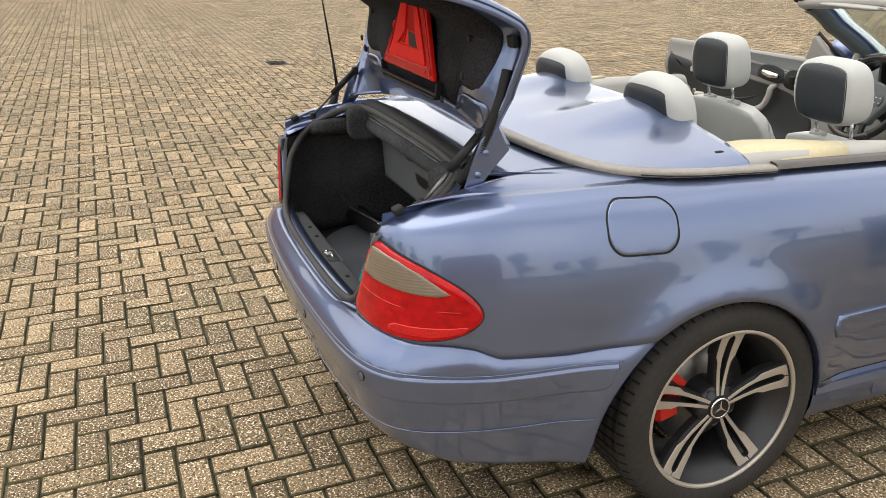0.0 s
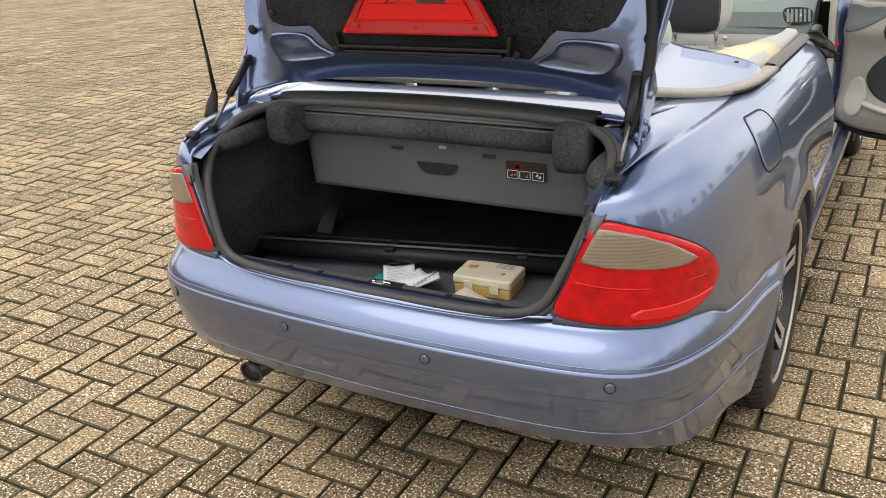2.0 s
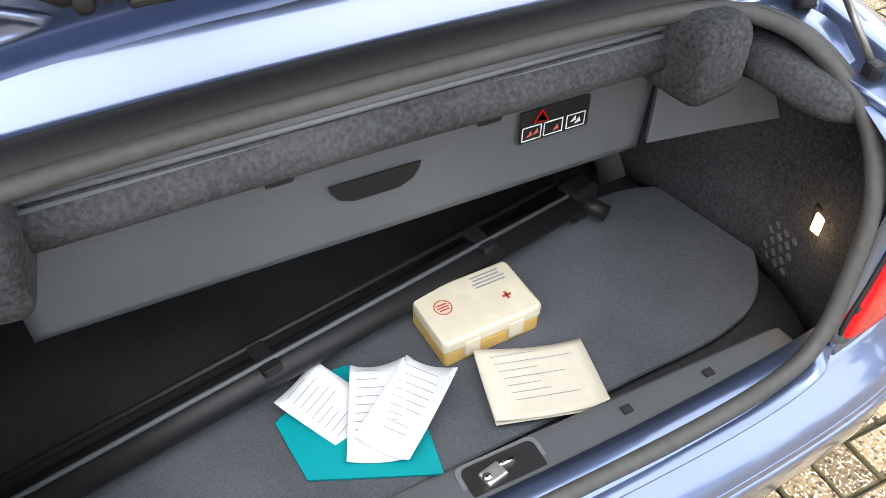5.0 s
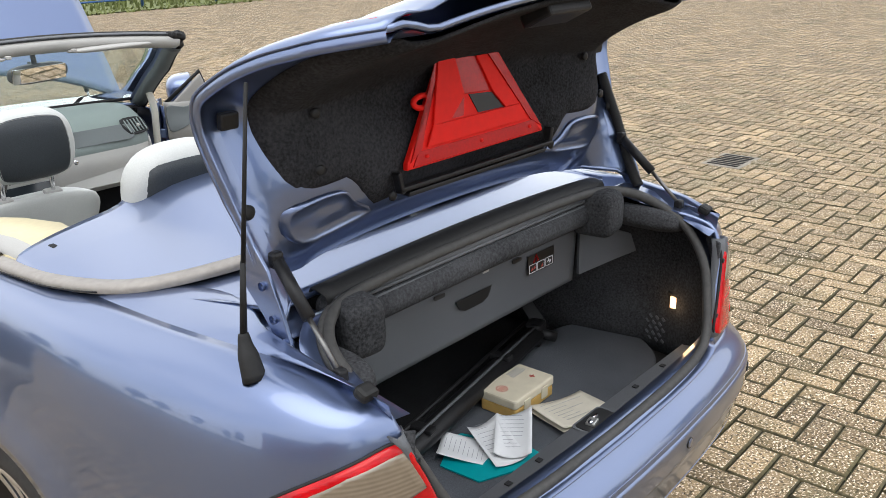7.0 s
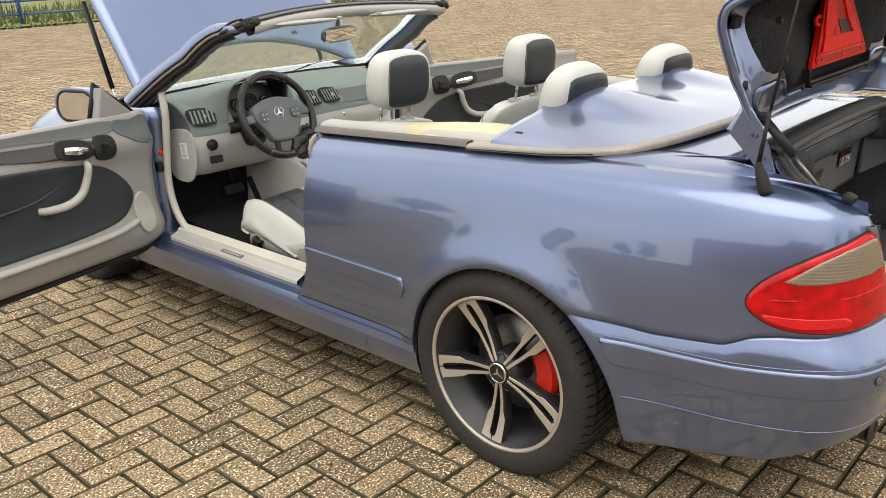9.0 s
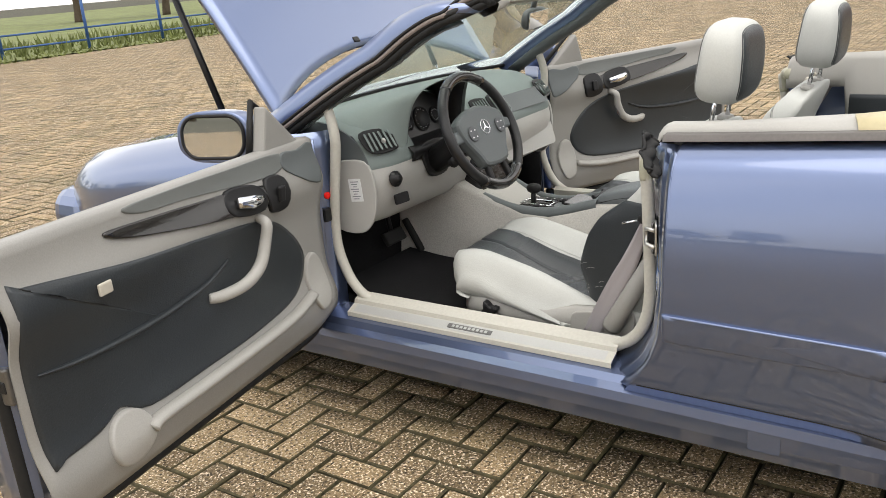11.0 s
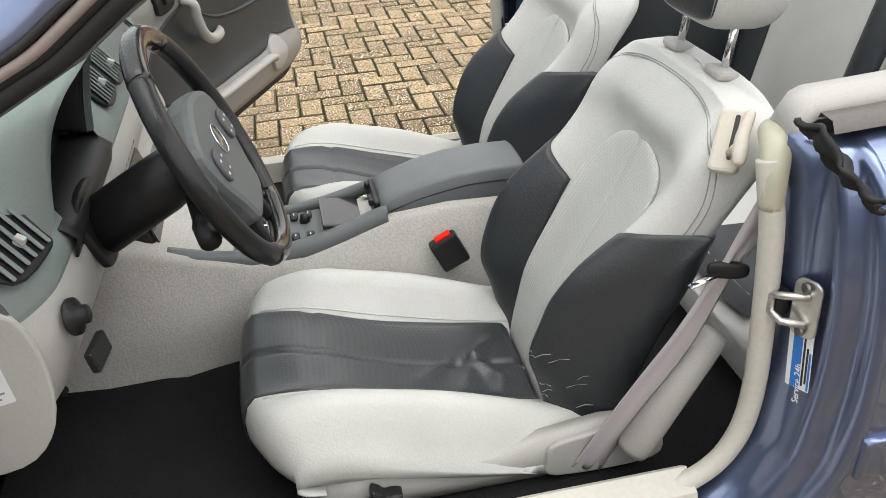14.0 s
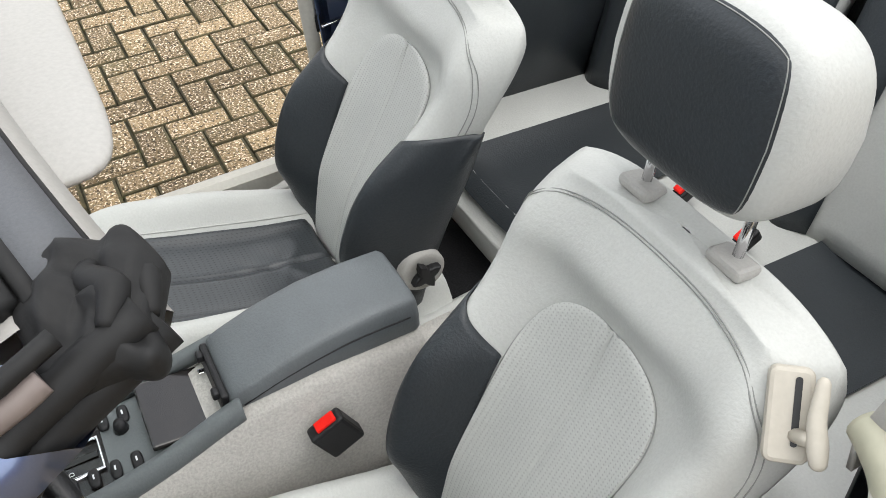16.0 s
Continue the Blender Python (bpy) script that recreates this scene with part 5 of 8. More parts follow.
def boot_lid():
    us = np.linspace(-1, 1, 41)
    ts = np.linspace(0, 1, 40)
    inner = sheet("boot_lid", [[lid_point(u, t, -0.008) for u in us] for t in ts], PAINT, car, label="raised boot lid, painted frame round a felt lining")
    sheet("outer_skin", [[lid_point(u * 1.02, t, 0.045 * (1 - abs(u) ** 4)) for u in us] for t in ts], PAINT, inner, thick=0.004, flip=True)
    # rolled painted edge
    edge = [lid_point(-1, t, 0.0) for t in ts] + [lid_point(u, 1, 0.0) for u in us[1:]] + [lid_point(1, t, 0.0) for t in ts[::-1][1:]] + [lid_point(u, 0, 0.0) for u in us[::-1][1:-1]]
    tube("lid_edge", edge, 0.006, PAINT, inner, 8, closed=True)
    for sgn in (-1, 1):
        rows = []
        for t in np.linspace(0.03, 1.0, 36):
            rows.append([lid_point(sgn * u, t, o) for u, o in ((0.95, -0.009), (0.98, -0.010), (1.0, -0.014), (1.010, -0.019), (1.016, -0.019), (1.020, -0.013), (1.020, -0.005), (1.012, 0.003))])
        sheet("lid_flange", rows, PAINT, inner, flip=sgn < 0)
    low_t = lambda u: 0.185 if abs(u) < 0.50 else (0.185 + 0.13 * min(1, (abs(u) - 0.50) / 0.10))
    liner = []
    for u in np.linspace(-0.875, 0.875, 61):
        t0 = low_t(u)
        top = 0.985 - 0.07 * abs(u) ** 6
        liner.append([lid_point(u, t0 + (top - t0) * k, -0.026 - 0.014 * (min(abs(u), 0.75) / 0.75) ** 2 + 0.030 * (abs(u) / 0.875) ** 14 + 0.012 * (2 * k - 1) ** 10 + 0.018 * (1 - k) ** 7) for k in np.linspace(0, 1, 36)])
    sheet("lid_lining", liner, LID_FELT, inner, thick=0.006, offset=1.0, flip=True, label="black felt lining")
    # recesses in the frame's lower corners
    for sgn in (-1, 1):
        loop = [(sgn * u, t) for u, t in ((0.54, 0.185), (0.84, 0.175), (0.86, 0.275), (0.66, 0.290), (0.60, 0.245))]
        loop = smooth_loop(loop, 5)
        cu, ct = sum(a for a, _ in loop) / len(loop), sum(b for _, b in loop) / len(loop)
        rings = [[lid_point(cu + (a - cu) * f, ct + (b - ct) * f, h) for a, b in loop] for f, h in ((1.08, -0.010), (1.0, -0.020), (0.92, -0.016), (0.80, -0.011), (0.4, -0.011), (0.0005, -0.011))]
        sheet("lid_recess", rings, PAINT, inner, close_v=True)
    for u, t in ((-0.76, 0.36), (0.76, 0.36), (-0.46, 0.245), (0.46, 0.245), (0.0, 0.235), (0.70, 0.5), (-0.70, 0.5)):
        p = lid_point(u, t, -0.032 - 0.012 * (u / 0.75) ** 2)
        lathe("lining_clip", [(0.010, 0.0), (0.010, 0.004), (0.006, 0.006), (0.0001, 0.006)], BLACK, inner, Matrix.Translation(p) @ pose(0, 0, 0, 0, 0, -90), 14)
    for u, t in ((-0.93, 0.53), (0.93, 0.53)):
        box("lid_buffer", (0.036, 0.016, 0.030), lid_point(u, t, -0.018), BLACK, inner, (10, 0, 0), 0.004)
    for u, t in ((-0.98, 0.30), (0.98, 0.30)):
        p = lid_point(u, t, -0.016)
        lathe("rubber_plug", [(0.013, 0.0), (0.013, 0.004), (0.008, 0.007), (0.0001, 0.007)], RUBBER, inner, Matrix.Translation(p) @ pose(0, 0, 0, 0, 0, -90), 16)
    # latch box at the rear edge
    box("lid_latch", (0.14, 0.07, 0.030), lid_point(0.0, 0.93, -0.03), BLACK, inner, (-25, 0, 0), 0.006)
    # red lamp segments carried on the lid's rear face
    for sgn in (-1, 1):
        rows = [[lid_point(sgn * u * 1.02, t, 0.045 * (1 - u ** 4) + 0.003) for u in np.linspace(0.60, 0.97, 10)] for t in np.linspace(0.72, 0.97, 8)]
        sheet("lid_lamp", rows, RED_LENS, inner, thick=0.005, offset=1.0, flip=sgn > 0, label="red lamp segment on the lid")
    # triangle holder shelf
    for w, z, d in ((0.50, 1.172, 0.014), (0.46, 1.158, 0.010)):
        g = box("triangle_holder", (w, 0.022, 0.010), (0.0, -0.606 - d, z), BLACK, inner, bevel=0.003)
    for sgn in (-1, 1):
        box("holder_end", (0.010, 0.022, 0.045), (sgn * 0.25, -0.618, 1.185), BLACK, inner, (0, sgn * 12, 0), 0.003)
    # cable hose on one side
    hose = [(0.572, -0.560, 1.285), (0.580, -0.578, 1.23), (0.584, -0.602, 1.17), (0.580, -0.632, 1.10), (0.572, -0.660, 1.045), (0.560, -0.690, 1.005)]
    pts = spline([Vector(p) for p in hose], 24)
    tube("cable_hose", pts, [0.012 + 0.003 * (i % 2) for i in range(len(pts))], RUBBER, inner, 10, label="ribbed black cable hose")
    # hinge plates that reach down from the lid into the gutters
    for sgn in (-1, 1):
        plate = slab("hinge_plate", [(-0.560, 1.085), (-0.600, 1.165), (-0.640, 1.115), (-0.668, 1.050), (-0.690, 0.985), (-0.658, 0.978), (-0.615, 1.030)], 0.008, Matrix(((0, 0, 1, sgn * 0.588 - 0.004), (1, 0, 0, 0), (0, 1, 0, 0), (0, 0, 0, 1))), PAINT, inner, 0.002)
        for y, z in ((-0.628, 1.085), (-0.650, 1.03), (-0.672, 0.992)):
            lathe("hinge_bolt", [(0.008, -0.010), (0.008, 0.010), (0.0001, 0.010)], PAINT, plate, Matrix.Translation((sgn * 0.588, y, z)), 8)
    # gas struts
    for sgn in (-1, 1):
        s = tube("gas_strut", [(sgn * 0.564, -0.636, 1.123), (sgn * 0.574, -0.720, 1.045)], 0.0115, BLACK, car, 12, label="gas strut of the boot lid")
        tube("strut_rod", [(sgn * 0.574, -0.720, 1.045), (sgn * 0.582, -0.795, 0.972)], 0.005, STEEL, s, 8)
        box("strut_head", (0.022, 0.022, 0.030), (sgn * 0.564, -0.632, 1.125), BLACK, s, bevel=0.006)
        box("strut_foot", (0.022, 0.022, 0.026), (sgn * 0.582, -0.797, 0.968), BLACK, s, bevel=0.006)


boot_lid()


def aerial():
    foot = tube("aerial", [(-0.679, -0.702, 0.968), (-0.677, -0.688, 1.006), (-0.675, -0.680, 1.024), (-0.673, -0.675, 1.042)], [0.017, 0.014, 0.010, 0.007], RUBBER, car, 14, squash=1.3, smooth_path=3, label="black whip aerial on the wing")
    tube("aerial_mast", [(-0.673, -0.674, 1.03), (-0.667, -0.688, 1.165)], [0.0065, 0.0045], RUBBER, foot, 8)
    tube("aerial_whip", [(-0.667, -0.688, 1.16), (-0.652, -0.725, 1.441)], [0.004, 0.0028], RUBBER, foot, 6)


aerial()


# ---------------------------------------------------------------- things in the boot
def warning_triangle():
    t = tagged(new("warning_triangle"), "folded red warning triangle clipped inside the boot lid", "warning triangle")
    m = pose(-0.006, -0.610, 1.203, 90 - 9.0, 0, 0) @ Matrix.Diagonal((1, 0.665, 1, 1))
    k = 0.225
    body = slab("body", [(-k, 0), (k, 0), (k - 0.004, 0.022), (0.098, 0.296), (-0.082, 0.306), (-k + 0.004, 0.022)], 0.016, m, RED_PLASTIC, t, 0.004)
    def bar(name, pts, mat, lift=0.0165, th=0.003):
        return slab(name, pts, th, m @ Matrix.Translation((0, 0, lift)), mat, t, 0.001)
    bar("reflector_bar", [(-k + 0.014, 0.006), (k - 0.014, 0.006), (k - 0.035, 0.046), (-k + 0.035, 0.046)], RED_REFLECTOR)
    bar("reflector_bar", [(k - 0.008, 0.020), (0.092, 0.290), (0.060, 0.290), (k - 0.045, 0.050)], RED_REFLECTOR)
    bar("reflector_bar", [(-k + 0.008, 0.020), (-k + 0.045, 0.050), (-0.105, 0.296), (-0.086, 0.300)][::-1], RED_REFLECTOR)
    # folded inner arms with their crossbar, and the gaps between them
    bar("folded_arm", [(-0.166, 0.054), (0.166, 0.056), (0.142, 0.112), (-0.140, 0.112)], RED_PLASTIC, 0.017, 0.006)
    bar("folded_arm", [(0.142, 0.1125), (0.047, 0.290), (0.018, 0.290), (0.056, 0.172), (0.092, 0.1125)][::-1], RED_PLASTIC, 0.017, 0.006)
    bar("folded_arm", [(-0.140, 0.1125), (-0.090, 0.1125), (-0.036, 0.178), (-0.050, 0.298), (-0.100, 0.298)], RED_PLASTIC, 0.017, 0.006)
    slab("opening", [(-0.018, 0.178), (0.0045, 0.116), (0.090, 0.114), (0.055, 0.170)], 0.002, m @ Matrix.Translation((0, 0, 0.0165)), LABEL_BLACK, t)
    slab("opening", [(-0.088, 0.1165), (-0.043, 0.119), (-0.034, 0.176)], 0.002, m @ Matrix.Translation((0, 0, 0.0165)), RED_REFLECTOR, t)
    bar("back_arm", [(-0.048, 0.296), (-0.033, 0.182), (0.050, 0.176), (0.018, 0.290)], RED_REFLECTOR, 0.0165, 0.002)
    tube("hook", [m @ Vector((-0.150 - 0.026 * math.cos(q), 0.185 + 0.018 * math.sin(q), 0.010)) for q in np.linspace(0, 2 * math.pi, 16, endpoint=False)], 0.006, RED_PLASTIC, t, 8, closed=True)
    for x, y in ((-0.17, 0.028), (0.0, 0.028), (0.17, 0.028), (-0.145, 0.09), (0.145, 0.09), (-0.09, 0.20), (0.09, 0.20)):
        lathe("rivet", [(0.006, 0), (0.006, 0.002), (0.0001, 0.003)], RED_PLASTIC, t, m @ Matrix.Translation((x, y, 0.020)) @ pose(0, 0, 0, 0, -90, 0), 10)


warning_triangle()


def text(name, words, size, m, mat, parent):
    c = bpy.data.curves.new(name, "FONT")
    c.body, c.size, c.align_x, c.align_y, c.extrude = words, size, "CENTER", "CENTER", 0.0003
    c.materials.append(mat)
    ob = new(name, c)
    ob.parent = parent
    ob.matrix_world = m
    return ob


def first_aid_kit():
    t = tagged(new("first_aid_kit"), "aged cream and yellow plastic first aid box on the mat", "first aid box")
    m = pose(0.155, -0.600, 0.5155, 0, 0, 2)
    z0 = 0.0
    slab("base", rounded(0.168, 0.108, 0.008), 0.030, m, KIT_BASE, t, 0.004)
    lid = slab("lid", rounded(0.173, 0.112, 0.009), 0.025, m @ Matrix.Translation((0, 0, 0.030)), KIT_LID, t, 0.005)
    for x in (-0.045, 0.045):
        slab("clasp", rounded(0.026, 0.030, 0.003), 0.004, m @ Matrix.Translation((x * 0.85, -0.0545, 0.028)) @ pose(0, 0, 0, 90), KIT_LID, t, 0.001)
    top = m @ Matrix.Translation((0, 0, 0.0555)) @ Matrix.Diagonal((0.86, 0.9, 1, 1))
    ring = [(0.017 * math.cos(a), 0.017 * math.sin(a)) for a in np.linspace(0, 2 * math.pi, 24, endpoint=False)]
    verts = [top @ Vector((-0.060 + x * k, 0.012 + y * k, 0)) for k in (1.0, 0.86) for x, y in ring]
    link_mesh("stamp_ring", verts, [(i, (i + 1) % 24, 24 + (i + 1) % 24, 24 + i) for i in range(24)], RED_INK, lid, False, thick=0.0004, offset=1)
    for k, (w, x, y) in enumerate(((0.022, -0.060, 0.018), (0.024, -0.060, 0.012), (0.020, -0.060, 0.006), (0.060, 0.045, 0.048), (0.055, 0.045, 0.040), (0.068, 0.045, 0.032), (0.062, 0.045, 0.024))):
        slab("print_bar", rounded(w, 0.0032, 0.001, 1, x, y), 0.0004, top, RED_INK if k < 3 else INK, lid)
    for a, b, w, h in ((0.055, -0.014, 0.018, 0.005), (0.055, -0.014, 0.005, 0.018)):
        slab("cross_mark", rounded(w, h, 0.001, 1, a, b), 0.0005, top, RED_INK, lid)


def paper_sheet(parent, w, h, m, mat, name="sheet", curl=0.006, lines=0, seed=1):
    rnd = random.Random(seed)
    rows = []
    for i in range(9):
        rows.append([])
        for j in range(11):
            x, y = (i / 8 - 0.5) * w, (j / 10 - 0.5) * h
            z = curl * (0.5 + 0.5 * math.sin(3 * i / 8 + seed)) * (j / 10) ** 2 + curl * 0.8 * (i / 8 - 0.5) ** 2 * 4 * ((seed % 3) / 2)
            rows[-1].append(m @ Vector((x, y, z)))
    ob = sheet(name, rows, mat, parent, thick=0.0006)
    for k in range(lines):
        y = h * (0.38 - 0.72 * k / max(1, lines))
        ln = w * rnd.uniform(0.35, 0.75)
        j = (y / h + 0.5) * 10
        z = curl * 1.2 * (j / 10) ** 2 + 0.002
        slab("print_bar", [(-w * 0.38, y), (-w * 0.38 + ln, y), (-w * 0.38 + ln, y + h * 0.007), (-w * 0.38, y + h * 0.007)], 0.0003, m @ Matrix.Translation((0, 0, z)), INK, ob)
    return ob


def papers():
    z = 0.5165
    folder = tagged(slab("folder", [(-0.185, -0.640), (-0.176, -0.745), (-0.010, -0.818), (0.004, -0.735), (-0.055, -0.590), (-0.085, -0.588)][::-1], 0.004, pose(0, 0, z), TEAL), "teal card folder under the loose papers in the boot", "folder")
    t = tagged(new("loose_papers"), "white printed slips fanned out on the teal folder", "papers")
    for k, (x, y, a, w, h) in enumerate(((-0.105, -0.655, 31, 0.090, 0.135), (-0.053, -0.697, -25, 0.080, 0.150), (-0.014, -0.717, -55, 0.085, 0.145))):
        paper_sheet(t, w, h, pose(x, y, z + 0.010 + 0.006 * k, 6, -3, a), PAPER, curl=0.020, lines=9, seed=3 + k)
    b = tagged(new("booklet"), "cream paper booklet with printed lines lying by the boot sill", "booklet")
    paper_sheet(b, 0.170, 0.128, pose(0.182, -0.748, z + 0.012, -4, 2, -14), CREAM_PAPER, "page", 0.010, 7, 8)
    paper_sheet(b, 0.170, 0.128, pose(0.184, -0.749, z + 0.008, -4, 2, -15), CREAM_PAPER, "page", 0.006, 0, 9)


first_aid_kit()
papers()


# ---------------------------------------------------------------- cabin
def cabin_shell():
    g = [[Vector((x, y, 0.30)) for x in np.linspace(-0.70, 0.70, 9)] for y in np.linspace(0.10, 2.15, 9)]
    sheet("cabin_floor", g, CABIN_CARPET, car, thick=0.03, label="black cabin floor carpet")
    box("firewall", (1.42, 0.03, 0.60), (0, 2.14, 0.60), CABIN_CARPET, car)
    # tunnel with its grey carpet sides, rising towards the dashboard
    rows = []
    for y, w, h in ((0.55, 0.100, 0.40), (0.98, 0.085, 0.40), (1.072, 0.080, 0.42), (1.086, 0.078, 0.568), (1.25, 0.077, 0.578), (1.37, 0.078, 0.568), (1.45, 0.084, 0.545), (1.55, 0.092, 0.520), (1.65, 0.105, 0.525), (1.75, 0.125, 0.560), (1.95, 0.180, 0.66), (2.12, 0.20, 0.70)):
        rows.append([Vector((x, y, z)) for x, z in ((-w - 0.03, 0.29), (-w - 0.012, 0.40), (-w, h - 0.012), (-w + 0.02, h), (w - 0.02, h), (w, h - 0.012), (w + 0.012, 0.40), (w + 0.03, 0.29))])
    sheet("centre_tunnel", rows, GREY_CARPET, car, label="grey carpet on the centre tunnel", flip=True)
    for side in (-1, 1):
        box("floor_mat", (0.44, 0.62, 0.012), (side * 0.39, 1.78, 0.325), CABIN_CARPET, car, (9, 0, 0), 0.006, "black floor mat")
        # kick panel and footwell side
        sheet("kick_panel", [[Vector((side * 0.69, y, z)) for z in (0.34, 0.46, 0.58)] for y in (1.99, 2.13)], CABIN_CARPET, car, thick=0.01, flip=side > 0)


cabin_shell()


def console():
    base = box("centre_console", (0.150, 0.40, 0.05), (0.006, 1.52, 0.512), DASH, car, (-4, 0, 0), 0.012, "slate centre console with black wood inlay")
    for side in (-1, 1):
        # padded rail that falls from the armrest and rises again to the dashboard
        line = spline([Vector((side * x + 0.014, y, z)) for x, y, z in ((0.070, 1.375, 0.584), (0.073, 1.42, 0.572), (0.080, 1.50, 0.550), (0.087, 1.60, 0.537), (0.100, 1.70, 0.548), (0.118, 1.80, 0.585))], 6)
        rows = [[p + Vector((side * a, 0, h)) for a, h in ((-0.012, -0.022), (-0.013, -0.004), (-0.008, 0.003), (0.004, 0.003), (0.014, -0.005), (0.017, -0.018), (0.014, -0.032))] for p in line]
        sheet("console_rail", rows, DASH, base, thick=0.003, flip=side > 0)
    tray = box("console_lid", (0.128, 0.118, 0.010), (0.010, 1.448, 0.550), WOOD, base, (8, 0, 0), 0.003, "black lacquered wood lid")
    box("lid_catch", (0.010, 0.020, 0.004), (0.045, 1.402, 0.563), CHROME, tray, (8, 0, 0), 0.001)
    plate = box("shifter_plate", (0.140, 0.20, 0.008), (0.006, 1.610, 0.531), WOOD, base, (2, 0, 0), 0.003)
    gate = tube("shift_gate", [(-0.030, 1.575, 0.537), (0.028, 1.575, 0.537), (0.030, 1.69, 0.539), (-0.032, 1.69, 0.539)], 0.004, CHROME, plate, 6, closed=True)
    slab("gate_slot", [(-0.004, -0.05), (0.006, -0.05), (0.006, -0.012), (0.020, -0.012), (0.020, 0.05), (0.010, 0.05), (0.010, 0.0), (-0.004, 0.0)], 0.001, pose(0.0, 1.63, 0.5362), LABEL_BLACK, plate)
    for k, mark in enumerate("RND"):
        text("gear_mark", mark, 0.011, pose(-0.018, 1.655 - 0.018 * k, 0.5368), PAPER, plate)
    tube("shift_lever", [(0.0, 1.655, 0.53), (0.0, 1.652, 0.58)], [0.010, 0.009], BLACK, base)
    pillow("shift_knob", (0.042, 0.056, 0.036), (0.0, 1.650, 0.590), RUBBER, base, (0, 0, 0), (2.3, 2.3))
    tube("mirror_joystick", [(0.026, 1.540, 0.535), (0.026, 1.540, 0.552)], [0.012, 0.008], BLACK, plate, 12)
    for x in (-0.042, 0.050):
        for k in range(4):
            sw = pillow("console_switch", (0.034, 0.017, 0.010), (x, 1.532 + 0.030 * k, 0.538), BLACK, plate, (2, 0, 0), (3, 3), (16, 8))
            box("switch_mark", (0.008, 0.0025, 0.0005), (x, 1.532 + 0.030 * k, 0.5434), PAPER, sw, (2, 0, 0), 0)
    # padded armrest: flat top that falls towards its front, tight rounded edges
    rows = []
    for y, w, z, f in ((1.080, 0.060, 0.626, 0.80), (1.084, 0.069, 0.632, 0.95), (1.092, 0.073, 0.636, 1.0), (1.16, 0.0745, 0.638, 1.0), (1.23, 0.075, 0.634, 1.0), (1.30, 0.075, 0.620, 1.0), (1.355, 0.074, 0.602, 1.0), (1.376, 0.073, 0.594, 1.0), (1.385, 0.070, 0.586, 0.95), (1.389, 0.062, 0.576, 0.85)):
        zb = 0.560
        row = []
        for q in range(28):
            c, d = math.cos(2 * math.pi * q / 28), math.sin(2 * math.pi * q / 28)
            px, pz = math.copysign(abs(c) ** 0.28, c), math.copysign(abs(d) ** (0.22 if d > 0 else 0.5), d)
            h = (z - zb) / 2
            row.append(Vector((0.018 + (w - 0.007 * max(0, pz)) * px, y, zb + h + h * pz * f + 0.003 * (1 - px * px) * max(0, pz))))
        rows.append(row)
    rows = [[sum(r, Vector()) / len(r) + (p - sum(r, Vector()) / len(r)) * 0.02 for p in r] for r in rows[:1]] + rows + [[sum(r, Vector()) / len(r) + (p - sum(r, Vector()) / len(r)) * 0.02 for p in r] for r in rows[-1:]]
    arm = sheet("armrest", rows, ARM_LEATHER, car, close_v=True, label="slate-grey padded centre armrest")
    tube("armrest_seam", [Vector((-0.0555, y, z)) for y, z in ((1.10, 0.606), (1.20, 0.607), (1.30, 0.592), (1.37, 0.572))], 0.0015, BLACK, arm, 6, smooth_path=4)
    box("armrest_hinge", (0.118, 0.012, 0.046), (0.016, 1.394, 0.568), BLACK, arm, (8, 0, 0), 0.004)
    for x in (-0.025, 0.055):
        box("hinge_lug", (0.016, 0.010, 0.014), (x, 1.402, 0.585), BLACK, arm, (8, 0, 0), 0.003)


console()


CUSHION_RISE = Soft([(0, 0.366), (0.22, 0.380), (0.45, 0.404), (0.67, 0.445), (0.85, 0.490), (1.0, 0.512), (1.1, 0.520)], 0.05)
LEAN = Soft([(-0.30, 1.178), (-0.15, 1.165), (0.1, 1.125), (0.35, 1.055), (0.55, 1.002), (0.71, 0.968), (0.88, 0.945), (1.0, 0.932), (1.1, 0.925)], 0.05)
REAR_LEAN = [(-0.2, 1.040), (0.157, 0.985), (0.39, 0.940), (0.57, 0.912), (1.0, 0.845)]
BACK_WIDTH = [(-0.2, 0.196), (0.0, 0.200), (0.3, 0.212), (0.55, 0.222), (0.75, 0.234), (0.88, 0.229), (1.0, 0.206)]
WING_BULGE = Soft([(-0.30, 0.0), (-0.17, 0.010), (0.0, 0.055), (0.1, 0.090), (0.22, 0.112), (0.35, 0.124), (0.46, 0.118), (0.54, 0.086), (0.60, 0.066), (0.70, 0.046), (0.82, 0.030), (1.0, 0.0), (1.1, 0.0)], 0.03)


